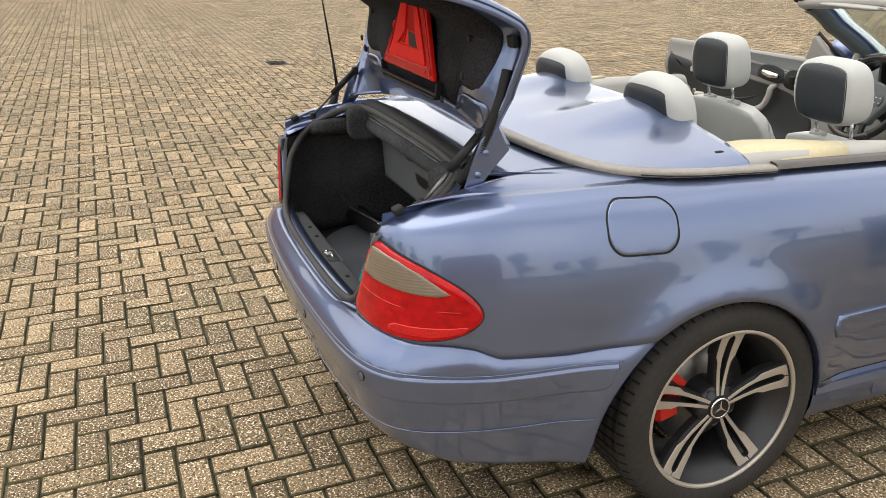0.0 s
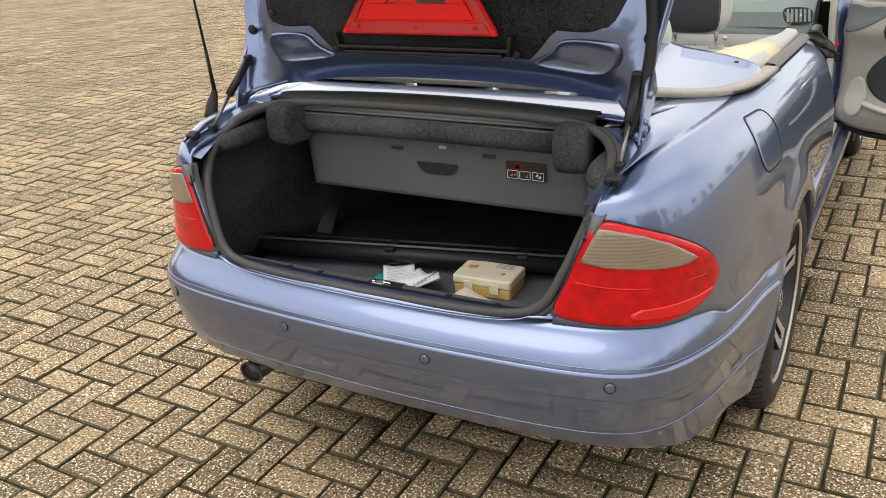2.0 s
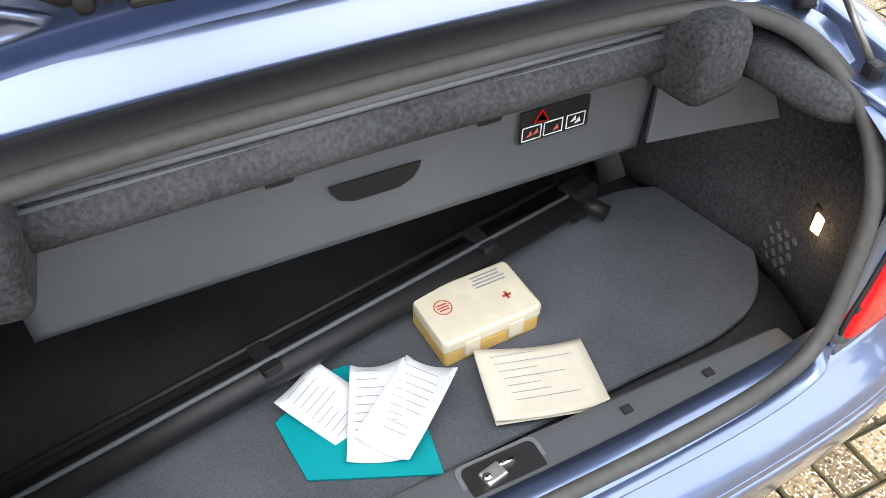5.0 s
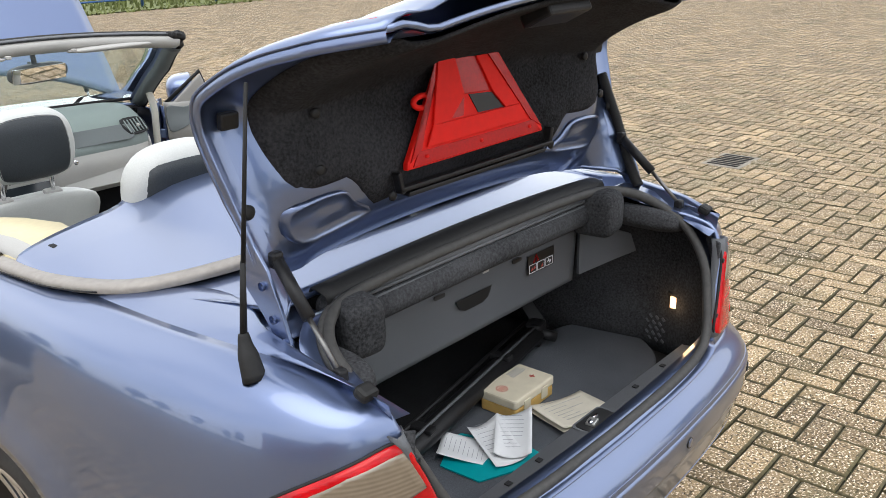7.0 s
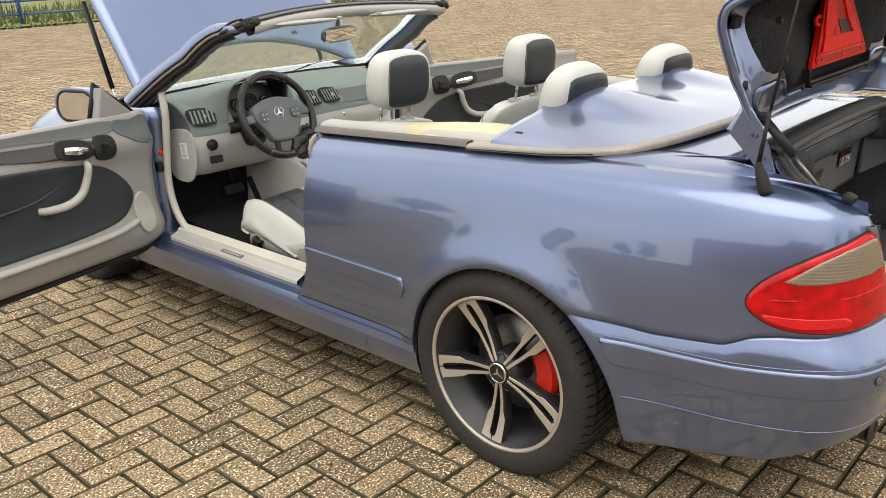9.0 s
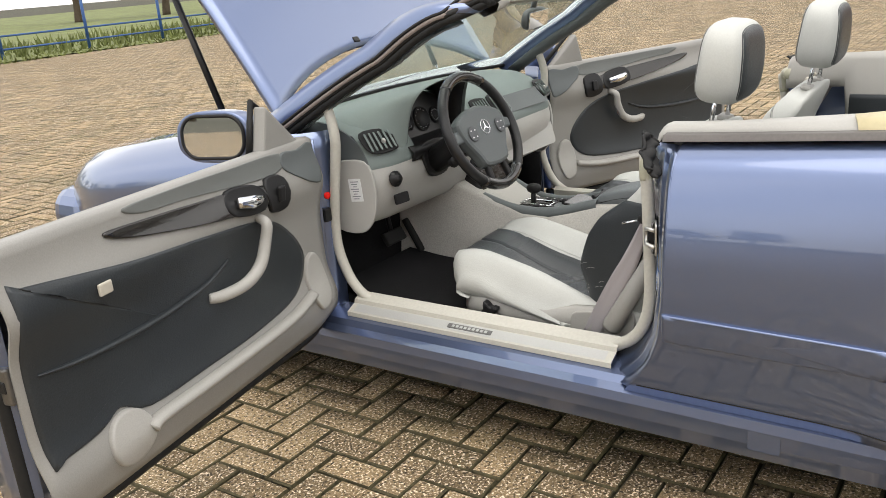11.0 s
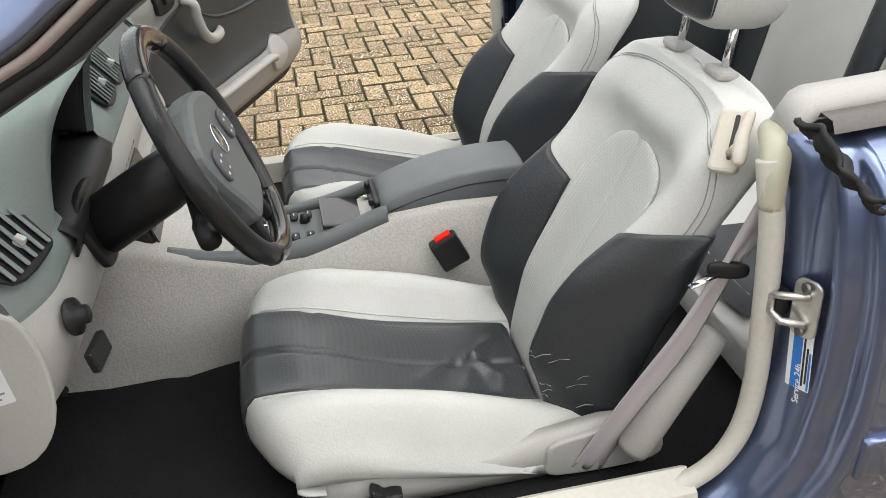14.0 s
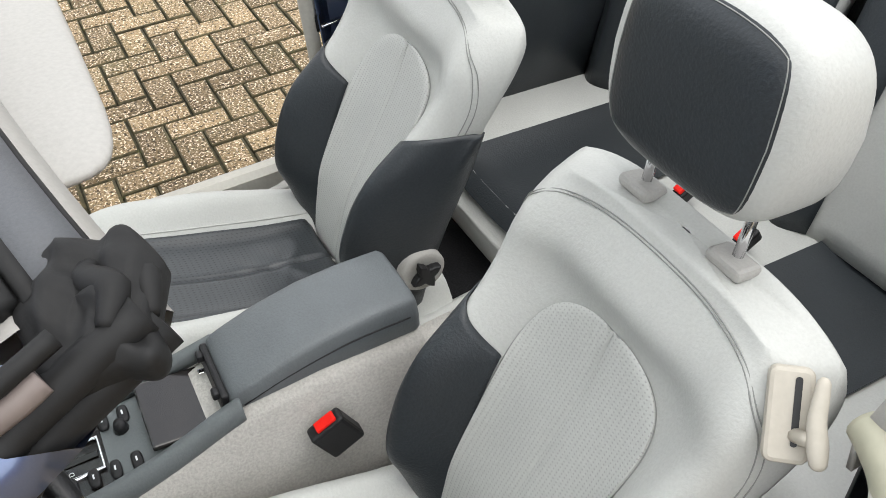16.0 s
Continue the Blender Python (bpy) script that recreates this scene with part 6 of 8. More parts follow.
def front_seat(side):
    cx = side * 0.365
    slid = 0.0 if side < 0 else -0.10

    def P(u, y, z):
        return Vector((cx + side * u, y + slid, z))
    # cushion: u across (outer side +), raised bolsters, rounded front, dark middle
    def cush(u, t, lift=0.0):
        """u -1..1 across, t 0 rear .. 1 front."""
        b = abs(u)
        y = 1.020 + 0.640 * t - 0.075 * b ** 4 * max(0, (t - 0.45) / 0.55) ** 2
        bolster = 0.078 * math.exp(-((b - 0.76) / 0.21) ** 2) * smooth_interp(t, [(0, 0.35), (0.25, 0.6), (0.5, 1.0), (0.75, 0.85), (1.0, 0.30)])
        nose = max(0, (t - 0.80) / 0.20)
        z = smooth_interp(t, CUSHION_RISE) + bolster - 0.012 * nose ** 2.5 - 0.034 * (max(0, b - 0.80) / 0.20) ** 2
        return P(u * 0.240 * (1 - 0.11 * max(0.0, 1 - t / 0.22) ** 0.7), y, z + lift)
    us, ts = np.linspace(-1, 1, 41), np.concatenate([np.linspace(0, 0.7, 16), np.linspace(0.74, 1, 10)])
    rows = []
    for t in ts:
        top = [cush(u, t, -0.014 * (abs(u) < 0.46)) for u in us]
        y = top[0].y
        e = 0.050 * max(0.0, t - 0.10)
        i, o = top[0], top[-1]
        f = 1 - 0.11 * max(0.0, 1 - t / 0.22) ** 0.7
        rows.append([P(-0.205 * f, y, 0.340 + e), P(-0.238 * f, y, 0.366 + e), P(-0.251 * f, y, (0.340 + e) * 0.4 + i.z * 0.6 - 0.006), P(-0.249 * f, y, i.z - 0.013)] + top + [P(0.249 * f, y, o.z - 0.013), P(0.251 * f, y, (0.340 + e) * 0.4 + o.z * 0.6 - 0.006), P(0.238 * f, y, 0.366 + e), P(0.205 * f, y, 0.340 + e)])
    front = [p.copy() for p in rows[-1]]
    for dy, k in ((0.014, 0.86), (0.022, 0.66), (0.022, 0.40), (0.010, 0.15), (-0.02, 0.0)):
        rows.append([Vector((p.x, p.y + dy, 0.398 + (p.z - 0.398) * k)) for p in front])
    seat = sheet("front_seat", rows, LIGHT_LEATHER, car, flip=side < 0, label="pale and anthracite leather front seat, worn, with headrest")
    mid = []
    worn = 1.0 if side < 0 else 0.25
    for t in np.concatenate([np.linspace(0.255, 0.7, 32), np.linspace(0.72, 1.0, 16)]):
        row = []
        for w0 in np.linspace(-0.50, 0.50, 45):
            u = w0 * (1.10 if w0 > 0 else 1.0)
            pleat = 0.007 * math.exp(-((u - 0.02) / 0.022) ** 2) + 0.005 * math.exp(-((t - 0.84) / 0.012) ** 2)
            fold = 0.0
            for t0, u0, tilt, w, hgt in ((0.37, -0.12, 0.5, 0.024, 0.012), (0.385, 0.03, -0.4, 0.022, 0.011), (0.43, 0.16, 0.3, 0.026, 0.008), (0.50, 0.05, 0.8, 0.026, 0.007), (0.34, 0.22, 0.2, 0.020, 0.007)):
                q = (t - t0) - tilt * (u - u0) * 0.5
                fold += 1.35 * hgt * math.exp(-(q / w) ** 2) * math.exp(-((u - u0) / 0.14) ** 2)
            edge = 0.016 * max(0, (abs(w0) - 0.45) / 0.05) ** 2 + 0.014 * math.exp(-((t - 0.255) / 0.010) ** 2)
            fold *= min(1, max(0, (t - 0.265) / 0.04))
            sag = 0.004 * math.sin(9 * t + 3 * u) * worn
            row.append(cush(u, t, 0.005 - pleat - edge + worn * fold + sag))
        mid.append(row)
    last = mid[-1]
    for dy, k in ((0.016, 0.86), (0.025, 0.66), (0.025, 0.38), (0.012, 0.10)):
        mid.append([Vector((p.x, p.y + dy, 0.398 + (p.z - 0.398) * k)) for p in last])
    sheet("cushion_insert", mid, DARK_PERF, seat, flip=side > 0, label="creased perforated anthracite leather insert")
    for s2 in (-1, 1):
        tube("seam", [cush(0.556 if s2 > 0 else -0.505, t, 0.0005) for t in np.linspace(0.02, 0.98, 16)], 0.0016, LIGHT_LEATHER, seat, 6)
    # backrest: a padded shell leaning back
    def back(u, v, front_face=True):
        """u -1..1, v 0 bottom .. 1 top."""
        w, z, b = smooth_interp(v, BACK_WIDTH), 0.47 + 0.460 * v, abs(u)
        roundtop = max(0, (v - 0.88) / 0.12)
        edge_in = 0.045 - 0.030 * min(1, max(0, (v - 0.6) / 0.3))
        if front_face:
            ring = smooth_interp(v, WING_BULGE) * math.exp(-((b - 0.80) / 0.205) ** 2)
            crown = 0.020 * math.exp(-((v - 0.82) / 0.075) ** 2) * (1 - b * b)
            y = smooth_interp(v, LEAN) + ring + crown - 0.050 * max(0, (b - 0.80) / 0.20) ** 2 - 0.022 * roundtop ** 2
            y = max(y, smooth_interp(v, REAR_LEAN) + edge_in * b ** 4 + 0.012)
        else:
            y = smooth_interp(v, REAR_LEAN) + edge_in * b ** 4 + 0.010 * roundtop ** 2
        return P(u * w, y, z - 0.022 * b ** 4 * max(0, (v - 0.72) / 0.28))
    vs = np.linspace(-0.24, 0.965, 44)
    us = np.linspace(-1, 1, 39)
    rows = []
    for v in vs:
        rows.append([back(u, v) for u in us] + [back(u, v, False) for u in us[::-1]])
    top = rows[-1]
    c = sum((Vector(p) for p in top), Vector()) / len(top)
    for f, h in ((0.95, 0.005), (0.86, 0.009), (0.65, 0.011), (0.30, 0.012), (0.03, 0.012)):
        rows.append([c + (p - c) * f + Vector((0, 0, h)) for p in top])
    sheet("backrest", rows, LIGHT_LEATHER, seat, close_v=True, flip=side < 0, label="pale leather backrest")
    # dark side wings: they wrap round the flank; the top edge falls towards the middle
    for s2 in (-1, 1):
        wing = []
        n_v, n_k = 44, 34
        for a in range(n_v):
            row = []
            for bq in range(n_k):
                k = bq / (n_k - 1)
                top_v = 0.463 + 0.125 * math.sin(0.5 * math.pi * min(1, k / 0.45)) - 0.012 * max(0.0, k - 0.6)
                v = -0.22 + (top_v + 0.22) * a / (n_v - 1)
                u0 = 0.53 + 0.03 * max(0, v) / 0.5
                fade = min(1.0, 14 * min(k, 1 - a / (n_v - 1)))
                lift = 0.0008 + 0.0030 * math.sqrt(fade)
                wrinkle = 0.0011 * math.sin(34 * v + 9 * k) * math.sin(21 * k + 5 * v) * (worn if s2 > 0 else 0.4)
                if k < 0.6:
                    u = u0 + (1 - u0) * k / 0.6
                    p = back(s2 * u, v) + Vector((s2 * side * lift * k, lift + wrinkle, 0))
                else:
                    kk = (k - 0.6) / 0.4
                    p = back(s2, v).lerp(back(s2, v, False), kk * 0.97) + Vector((s2 * side * (lift + 0.006 * math.sin(math.pi * kk) + wrinkle), lift * (1 - kk), 0))
                row.append(p)
            wing.append(row)
        sheet("side_wing", wing, DARK_LEATHER, seat, thick=0.003, flip=(s2 * side > 0), label="creased anthracite leather side wing")
        tube("seam", [Vector(r[15]) + Vector((s2 * side * 0.001, 0.001, 0)) for r in wing[2:-1]], 0.0014, DARK_LEATHER, seat, 6)
        if worn == 1.0 and s2 > 0:
            rnd = random.Random(4)
            for _ in range(16):
                a, bq = rnd.randint(5, 20), rnd.randint(9, 18)
                p, q = wing[a][bq], wing[a + rnd.choice((0, 1))][bq + rnd.choice((1, 2))]
                up_v = Vector((s2 * side * 0.002, 0.0035, 0))
                tube("leather_crack", [p + up_v, p.lerp(q, 0.5) + up_v + Vector((0, 0, 0.003)), q + up_v], 0.0006, DASH_LIGHT, seat, 5)
    # raised pale middle with its arched top and centre pleat
    ins = []
    arch_from, arch_to = 0.47, 0.712
    for v in np.concatenate([np.linspace(-0.22, arch_from, 22), arch_from + (arch_to - arch_from) * np.sin(np.linspace(0.03, 1.0, 30) * math.pi / 2)]):
        wv = 0.545 * math.sqrt(max(0.0, 1 - max(0, (v - arch_from) / (arch_to + 0.0005 - arch_from)) ** 2.6))
        row = []
        for u in np.sin(np.linspace(-1, 1, 41) * math.pi / 2):
            uu = u * max(wv, 0.01)
            near_top = min(1, max(0, (v - arch_from) / (arch_to - arch_from)))
            lift = 0.0045 * (1 - abs(u) ** 8) * (1 - near_top ** 10) + 0.0006 - 0.0045 * math.exp(-(uu / 0.016) ** 2)
            row.append(back(uu, v) + Vector((0, lift, lift * 0.3)))
        ins.append(row)
    sheet("back_insert", ins, LIGHT_PERF, seat, thick=0.006, offset=-1, flip=side > 0, label="perforated pale leather back insert")
    rim = [r[0] for r in ins] + [r[-1] for r in ins[::-1]]
    tube("seam", [Vector(p) + Vector((0, 0.0004, 0.0003)) for p in rim], 0.0013, SEAM_GREY, seat, 5)
    tube("seam", [Vector(r[20]) + Vector((0, -0.0002, 0)) for r in ins[:-3]], 0.0012, SEAM_GREY, seat, 5)
    # double-stitched seams along the shoulder
    for off in (0.0, 0.016):
        path = [(0.99 - off, 0.50), (0.97 - off, 0.66), (0.93 - off, 0.80), (0.86 - off, 0.885), (0.68 - off, 0.935 - off * 0.4), (0.30, 0.952 - off * 0.4)]
        line = [(s, v) for s, v in path] + [(-s, v) for s, v in path[::-1]]
        tube("seam", [back(u, v) + Vector((0, 0.0004, 0.0004)) for u, v in line], 0.0009, SEAM_GREY, seat, 6, smooth_path=6)
    # headrest
    for x in (-0.075, 0.075):
        tube("headrest_post", [P(x - 0.010, 0.884, 0.90), P(x - 0.010, 0.862, 1.03)], 0.0065, CHROME, seat, 10)
        box("post_collar", (0.052, 0.036, 0.016), P(x - 0.010, 0.884, 0.923), LIGHT_TRIM, seat, (10, 0, 0), 0.006)
    def hr(x, y, z):
        return (x * (1 - 0.07 * max(0, z)) * (1 - 0.05 * max(0, -z)), y * (1 - 0.10 * z) + 0.09 * z * z, z)
    p0, p1 = 4.4, 3.6
    size = (0.274, 0.122, 0.214)
    mh = Matrix.Translation(P(-0.017, 0.852, 1.086)) @ pose(0, 0, 0, 6, 0, 0)
    rest = pillow("headrest", size, P(-0.017, 0.852, 1.086), LIGHT_LEATHER, seat, (6, 0, 0), (p0, p1), (44, 24), hr, "pale leather headrest with dark front and back")
    for d in (-1, 1):
        rows = []
        for a in np.linspace(-1, 1, 25):
            row = []
            for b in np.linspace(-1, 1, 25):
                x = a * (0.885 - 0.035 * math.cos(2.4 * b)) * (1 - 0.22 * abs(a * b) ** 2.5)
                z = b * 0.955 * (1 - 0.22 * abs(a * b) ** 2.5)
                y = max(0.0, max(0.0, 1 - abs(z) ** p1) ** (p0 / p1) - abs(x) ** p0) ** (1 / p0)
                q = Vector(hr(x, d * y, z))
                rim = max(abs(a), abs(b)) ** 14
                row.append(mh @ Vector((q.x * size[0] / 2, q.y * size[1] / 2 + d * (0.0035 - 0.007 * rim), q.z * size[2] / 2)))
            rows.append(row)
        sheet("headrest_panel", rows, DARK_LEATHER, seat, flip=d < 0, label="anthracite leather panel")
        edge = [r[1] for r in rows[1:-1]] + [p for p in rows[-2][1:-1]] + [r[-2] for r in rows[1:-1][::-1]] + [p for p in rows[1][1:-1][::-1]]
        tube("stitching", [Vector(p) + Vector((0, d * 0.0004, 0)) for p in edge], 0.0007, SEAM_GREY, rest, 5, closed=True)
    # backrest release on the outer shoulder
    up = Vector((-side * 0.527, -0.429, 0.736)).normalized()
    face = Vector((side * 0.52, 0.52, 0.68))
    face = (face - up * face.dot(up)).normalized()
    wide = side * face.cross(up)
    at = P(0.219, 0.947, 0.8825) - face * 0.012
    mr = Matrix(((wide.x, up.x, face.x, at.x), (wide.y, up.y, face.y, at.y), (wide.z, up.z, face.z, at.z), (0, 0, 0, 1)))
    plate = slab("release_plate", rounded(0.042, 0.092, 0.009)[::-side], 0.016, mr, CREAM_TRIM, seat, 0.005, "cream backrest release")
    slab("release_slot", rounded(0.0065, 0.066, 0.003, 3, 0.006, 0.004)[::-side], 0.0010, mr @ Matrix.Translation((0, 0, 0.0158)), LABEL_BLACK, plate)
    tube("lever_stem", [mr @ Vector((0.006, -0.018, 0.010)), mr @ Vector((0.014, -0.018, 0.030)), mr @ Vector((0.020, -0.014, 0.034))], [0.008, 0.007, 0.008], CREAM_TRIM, plate, 10)
    tube("release_lever", [mr @ Vector((0.021 + 0.004 * abs(y) / 0.04, y, 0.034 - 0.004 * y / 0.04)) for y in (-0.043, -0.038, -0.022, 0.0, 0.022, 0.036, 0.041)], [0.003, 0.0085, 0.0105, 0.0092, 0.0078, 0.0066, 0.002], CREAM_TRIM, plate, 12, smooth_path=3, squash=0.75)
    # seat base and knob
    base = box("seat_base", (0.42, 0.46, 0.05), P(0, 1.30, 0.322), DASH, seat, bevel=0.02)
    rows = []
    for y, z0, z1, f in ((1.04, 0.36, 0.420, 1), (1.12, 0.340, 0.428, 1), (1.22, 0.335, 0.415, 1), (1.30, 0.335, 0.396, 1), (1.42, 0.335, 0.398, 1), (1.52, 0.335, 0.404, 1), (1.57, 0.338, 0.396, 0.97), (1.595, 0.342, 0.380, 0.90)):
        rows.append([P(0.222 * f, y, z0), P(0.240 * f, y, z0 + 0.005), P(0.245 * f, y, (z0 + z1) / 2), P(0.240 * f, y, z1), P(0.215 * f, y, z1 + 0.004)])
    sheet("seat_valance", rows, LIGHT_TRIM, seat, thick=0.006, flip=side < 0)
    cover = smooth_loop([(1.035, 0.345), (1.020, 0.400), (1.030, 0.445), (1.062, 0.452), (1.105, 0.428), (1.20, 0.412), (1.215, 0.380), (1.200, 0.345)], 4)
    slab("recliner_cover", cover[::side], 0.012, Matrix(((0, 0, side, cx + side * 0.240), (1, 0, 0, slid), (0, 1, 0, 0), (0, 0, 0, 1))), LIGHT_TRIM, seat, 0.004, "pale plastic recliner cover")
    kx = P(0.250, 1.483, 0.373)
    m = Matrix.Translation(kx) @ pose(0, 0, 0, 0, 0, 0 if side > 0 else 180)
    pts = []
    for k in range(16):
        a = k * math.pi / 8 + 0.4
        r = 0.030 if k % 4 == 0 else (0.020 if k % 4 in (1, 3) else 0.014)
        pts.append((r * math.cos(a), r * math.sin(a)))
    slab("seat_knob", [(p[0] * 1.25, p[1] * 1.25) for p in pts], 0.028, m @ Matrix(((0, 0, 1, -0.004), (1, 0, 0, 0), (0, 1, 0, 0), (0, 0, 0, 1))), BLACK, seat, 0.005, "black star-shaped seat knob")
    # recliner wheel on the inner side
    m = Matrix.Translation(P(-0.214, 1.085, 0.480)) @ pose(0, 0, 0, 0, 0, 180 if side > 0 else 0)
    lathe("recliner_disc", [(0.044, -0.02), (0.044, 0.008), (0.040, 0.013), (0.030, 0.012), (0.0001, 0.012)], LIGHT_TRIM, seat, m, 28)
    slab("recliner_knob", [(p[0] * 1.1, p[1] * 1.1) for p in pts], 0.018, m @ Matrix(((0, 0, 1, 0.011), (1, 0, 0, 0), (0, 1, 0, 0), (0, 0, 0, 1))), BLACK, seat, 0.004)
    # belt buckle beside the tunnel
    bk = box("belt_buckle", (0.028, 0.060, 0.072), P(-0.256, 1.262 - slid * 0.3, 0.492), BLACK, seat, (-25, 0, 0), 0.006, "black seat-belt buckle with a red button")
    box("red_button", (0.018, 0.034, 0.006), P(-0.256, 1.275 - slid * 0.3, 0.528), RED_PLASTIC, bk, (-25, 0, 0), 0.002)
    # belt: webbing from the outer sill up to the shoulder ring
    belt = [P(0.252, 1.150, 0.350), P(0.266, 1.090, 0.47), P(0.282, 1.020, 0.60), P(0.292, 0.968, 0.722), P(0.305, 0.935, 0.80), P(0.318, 0.90, 0.88)]
    rows = []
    line = spline(belt, 6)
    for i, p in enumerate(line):
        k = i / (len(line) - 1)
        half = 0.026 - 0.014 * max(0, 1 - abs(k - 0.62) / 0.3)
        rows.append([p + Vector((side * 0.004 * math.cos(5 * w + 6 * k), w * half * 0.92, w * half * 0.38)) for w in np.linspace(-1, 1, 5)])
    sheet("seat_belt", rows, SEAT_BELT, seat, thick=0.0016, label="lilac-grey seat-belt webbing")
    pillow("belt_guide", (0.014, 0.058, 0.026), P(0.294, 0.968, 0.722), BLACK, seat, (0, 0, side * 20), (3, 3), (20, 12))
    tube("belt_tongue", [P(0.300, 0.990, 0.722), P(0.306, 1.030, 0.712)], 0.007, CHROME, seat, 8, squash=0.35)
    box("tongue_slot", (0.004, 0.012, 0.005), P(0.306, 1.022, 0.715), LABEL_BLACK, seat, (0, 0, side * 8), 0.001)
    tube("belt_rod", [P(0.272, 1.082, 0.392), P(0.272, 1.076, 0.402), P(0.276, 0.965, 0.600)], [0.025, 0.028, 0.023], DOOR_TRIM, seat, 16)


for side in (-1, 1):
    front_seat(side)


def jamb_sticker():
    m = Matrix(((0, 1, 0, -0.757), (0, 0, 1, 0.9035), (1, 0, 0, 0.632), (0, 0, 0, 1))) @ pose(0, 0, 0, 23.5, 0, 6)
    st = slab("service_sticker", rounded(0.104, 0.036, 0.002), 0.0008, m, PAPER, car, label="blue and white service sticker")
    m2 = m @ Matrix.Translation((0, 0, 0.0010))
    slab("sticker_field", rounded(0.104, 0.014, 0.001, 2, 0, 0.004), 0.0003, m2, LABEL_BLUE, st)
    slab("sticker_field", rounded(0.060, 0.003, 0.001, 2, -0.020, -0.0155), 0.0003, m2, LABEL_BLUE, st)
    text("sticker_text", "Service 24h", 0.0135, m2 @ Matrix.Translation((-0.044, -0.0005, 0.0005)), PAPER, st)
    for k in range(2):
        slab("sticker_bar", rounded(0.078 - 0.022 * k, 0.0030, 0.0005, 1, -0.006 - 0.006 * k, -0.0065 - 0.0050 * k), 0.0003, m2, LABEL_BLACK, st)


jamb_sticker()


def rear_seats():
    g = []
    for u in np.linspace(-1, 1, 41):
        x = u * 0.56
        row = []
        for t in np.linspace(0, 1, 14):
            dip = 0.025 * math.exp(-((abs(x) - 0.29) / 0.14) ** 4)
            row.append(Vector((x, 0.22 + 0.57 * t, 0.455 + 0.03 * t - dip - 0.05 * max(0, (t - 0.9) / 0.1) ** 2)))
        row += [Vector((x, 0.808, 0.42)), Vector((x, 0.785, 0.30))]
        g.append(row)
    bench = sheet("rear_bench", g, LIGHT_LEATHER, car, label="pale leather rear bench with dark seat panels")
    for side in (-1, 1):
        rows = []
        for t in np.linspace(0.08, 0.98, 12):
            rows.append([Vector((side * x, 0.22 + 0.57 * t, 0.462 + 0.03 * t - 0.025 * math.exp(-((x - 0.29) / 0.14) ** 4) - 0.05 * max(0, (t - 0.9) / 0.1) ** 2)) for x in np.linspace(0.15, 0.43, 10)])
        sheet("bench_panel", rows, DARK_LEATHER, bench, flip=side < 0, label="anthracite leather seat panel")
        # backrest with its dark wings
        rows = []
        for v in np.linspace(0, 1, 14):
            rows.append([Vector((side * x, 0.30 - 0.14 * v + 0.045 * math.exp(-((x - 0.29 + 0.22) / 0.05) ** 2) * (1 - v) + 0.045 * math.exp(-((x - 0.29 - 0.23) / 0.06) ** 2), 0.45 + 0.55 * v)) for x in np.linspace(0.02, 0.565, 24)])
        sheet("rear_backrest", rows, LIGHT_LEATHER, bench, thick=0.05, flip=side < 0, offset=-1, label="pale leather rear backrest")
        for x0, x1 in ((0.025, 0.125), (0.46, 0.56)):
            rows = []
            for v in np.linspace(0.02, 0.86, 12):
                rows.append([Vector((side * x, 0.308 - 0.14 * v + 0.045 * math.exp(-((x - 0.29 + 0.22) / 0.05) ** 2) * (1 - v) + 0.045 * math.exp(-((x - 0.29 - 0.23) / 0.06) ** 2), 0.45 + 0.55 * v)) for x in np.linspace(x0, x1, 8)])
            sheet("rear_side_wing", rows, DARK_LEATHER, bench, thick=0.006, flip=side < 0, label="anthracite leather wing")
        hd = pillow("rear_headrest", (0.285, 0.135, 0.236), (side * 0.30, 0.100, 1.072), LIGHT_LEATHER, bench, (12, 0, 0), (3, 2.6), (32, 18), None, "pale arched rear headrest with a dark back")
        rows = []
        for a in np.linspace(-1, 1, 17):
            row = []
            for b in np.linspace(-1, 1, 13):
                k = 1 - 0.22 * abs(a * b) ** 2
                x, z = a * 0.126 * k, b * 0.108 * k
                y = 0.0675 * max(0, max(0, 1 - abs(z / 0.118) ** 2.6) ** (3 / 2.6) - abs(x / 0.1425) ** 3) ** (1 / 3) + 0.0045 - 0.008 * max(abs(a), abs(b)) ** 12
                row.append(pose(side * 0.30, 0.100, 1.072, 12) @ Vector((x, -y, z)))
            rows.append(row)
        sheet("headrest_back", rows, DARK_LEATHER, hd, label="anthracite headrest back")
        box("rear_buckle", (0.028, 0.055, 0.03), (-0.108 if side < 0 else 0.055, 0.46, 0.500), BLACK, bench, (-30, 0, 0), 0.006)
        box("rear_buckle_button", (0.020, 0.030, 0.010), (-0.108 if side < 0 else 0.055, 0.47, 0.518), RED_PLASTIC, bench, (-30, 0, 0), 0.003)
        # lower side lining, dark, beside the bench
        sheet("side_lining", [[Vector((side * x, y, z)) for x, z in ((0.562, 0.40), (0.556, 0.60), (0.554, 0.84), (0.560, 0.856))] for y in (0.20, 0.45, 0.70)], DARK_LEATHER, bench, thick=0.006, flip=side > 0)


rear_seats()


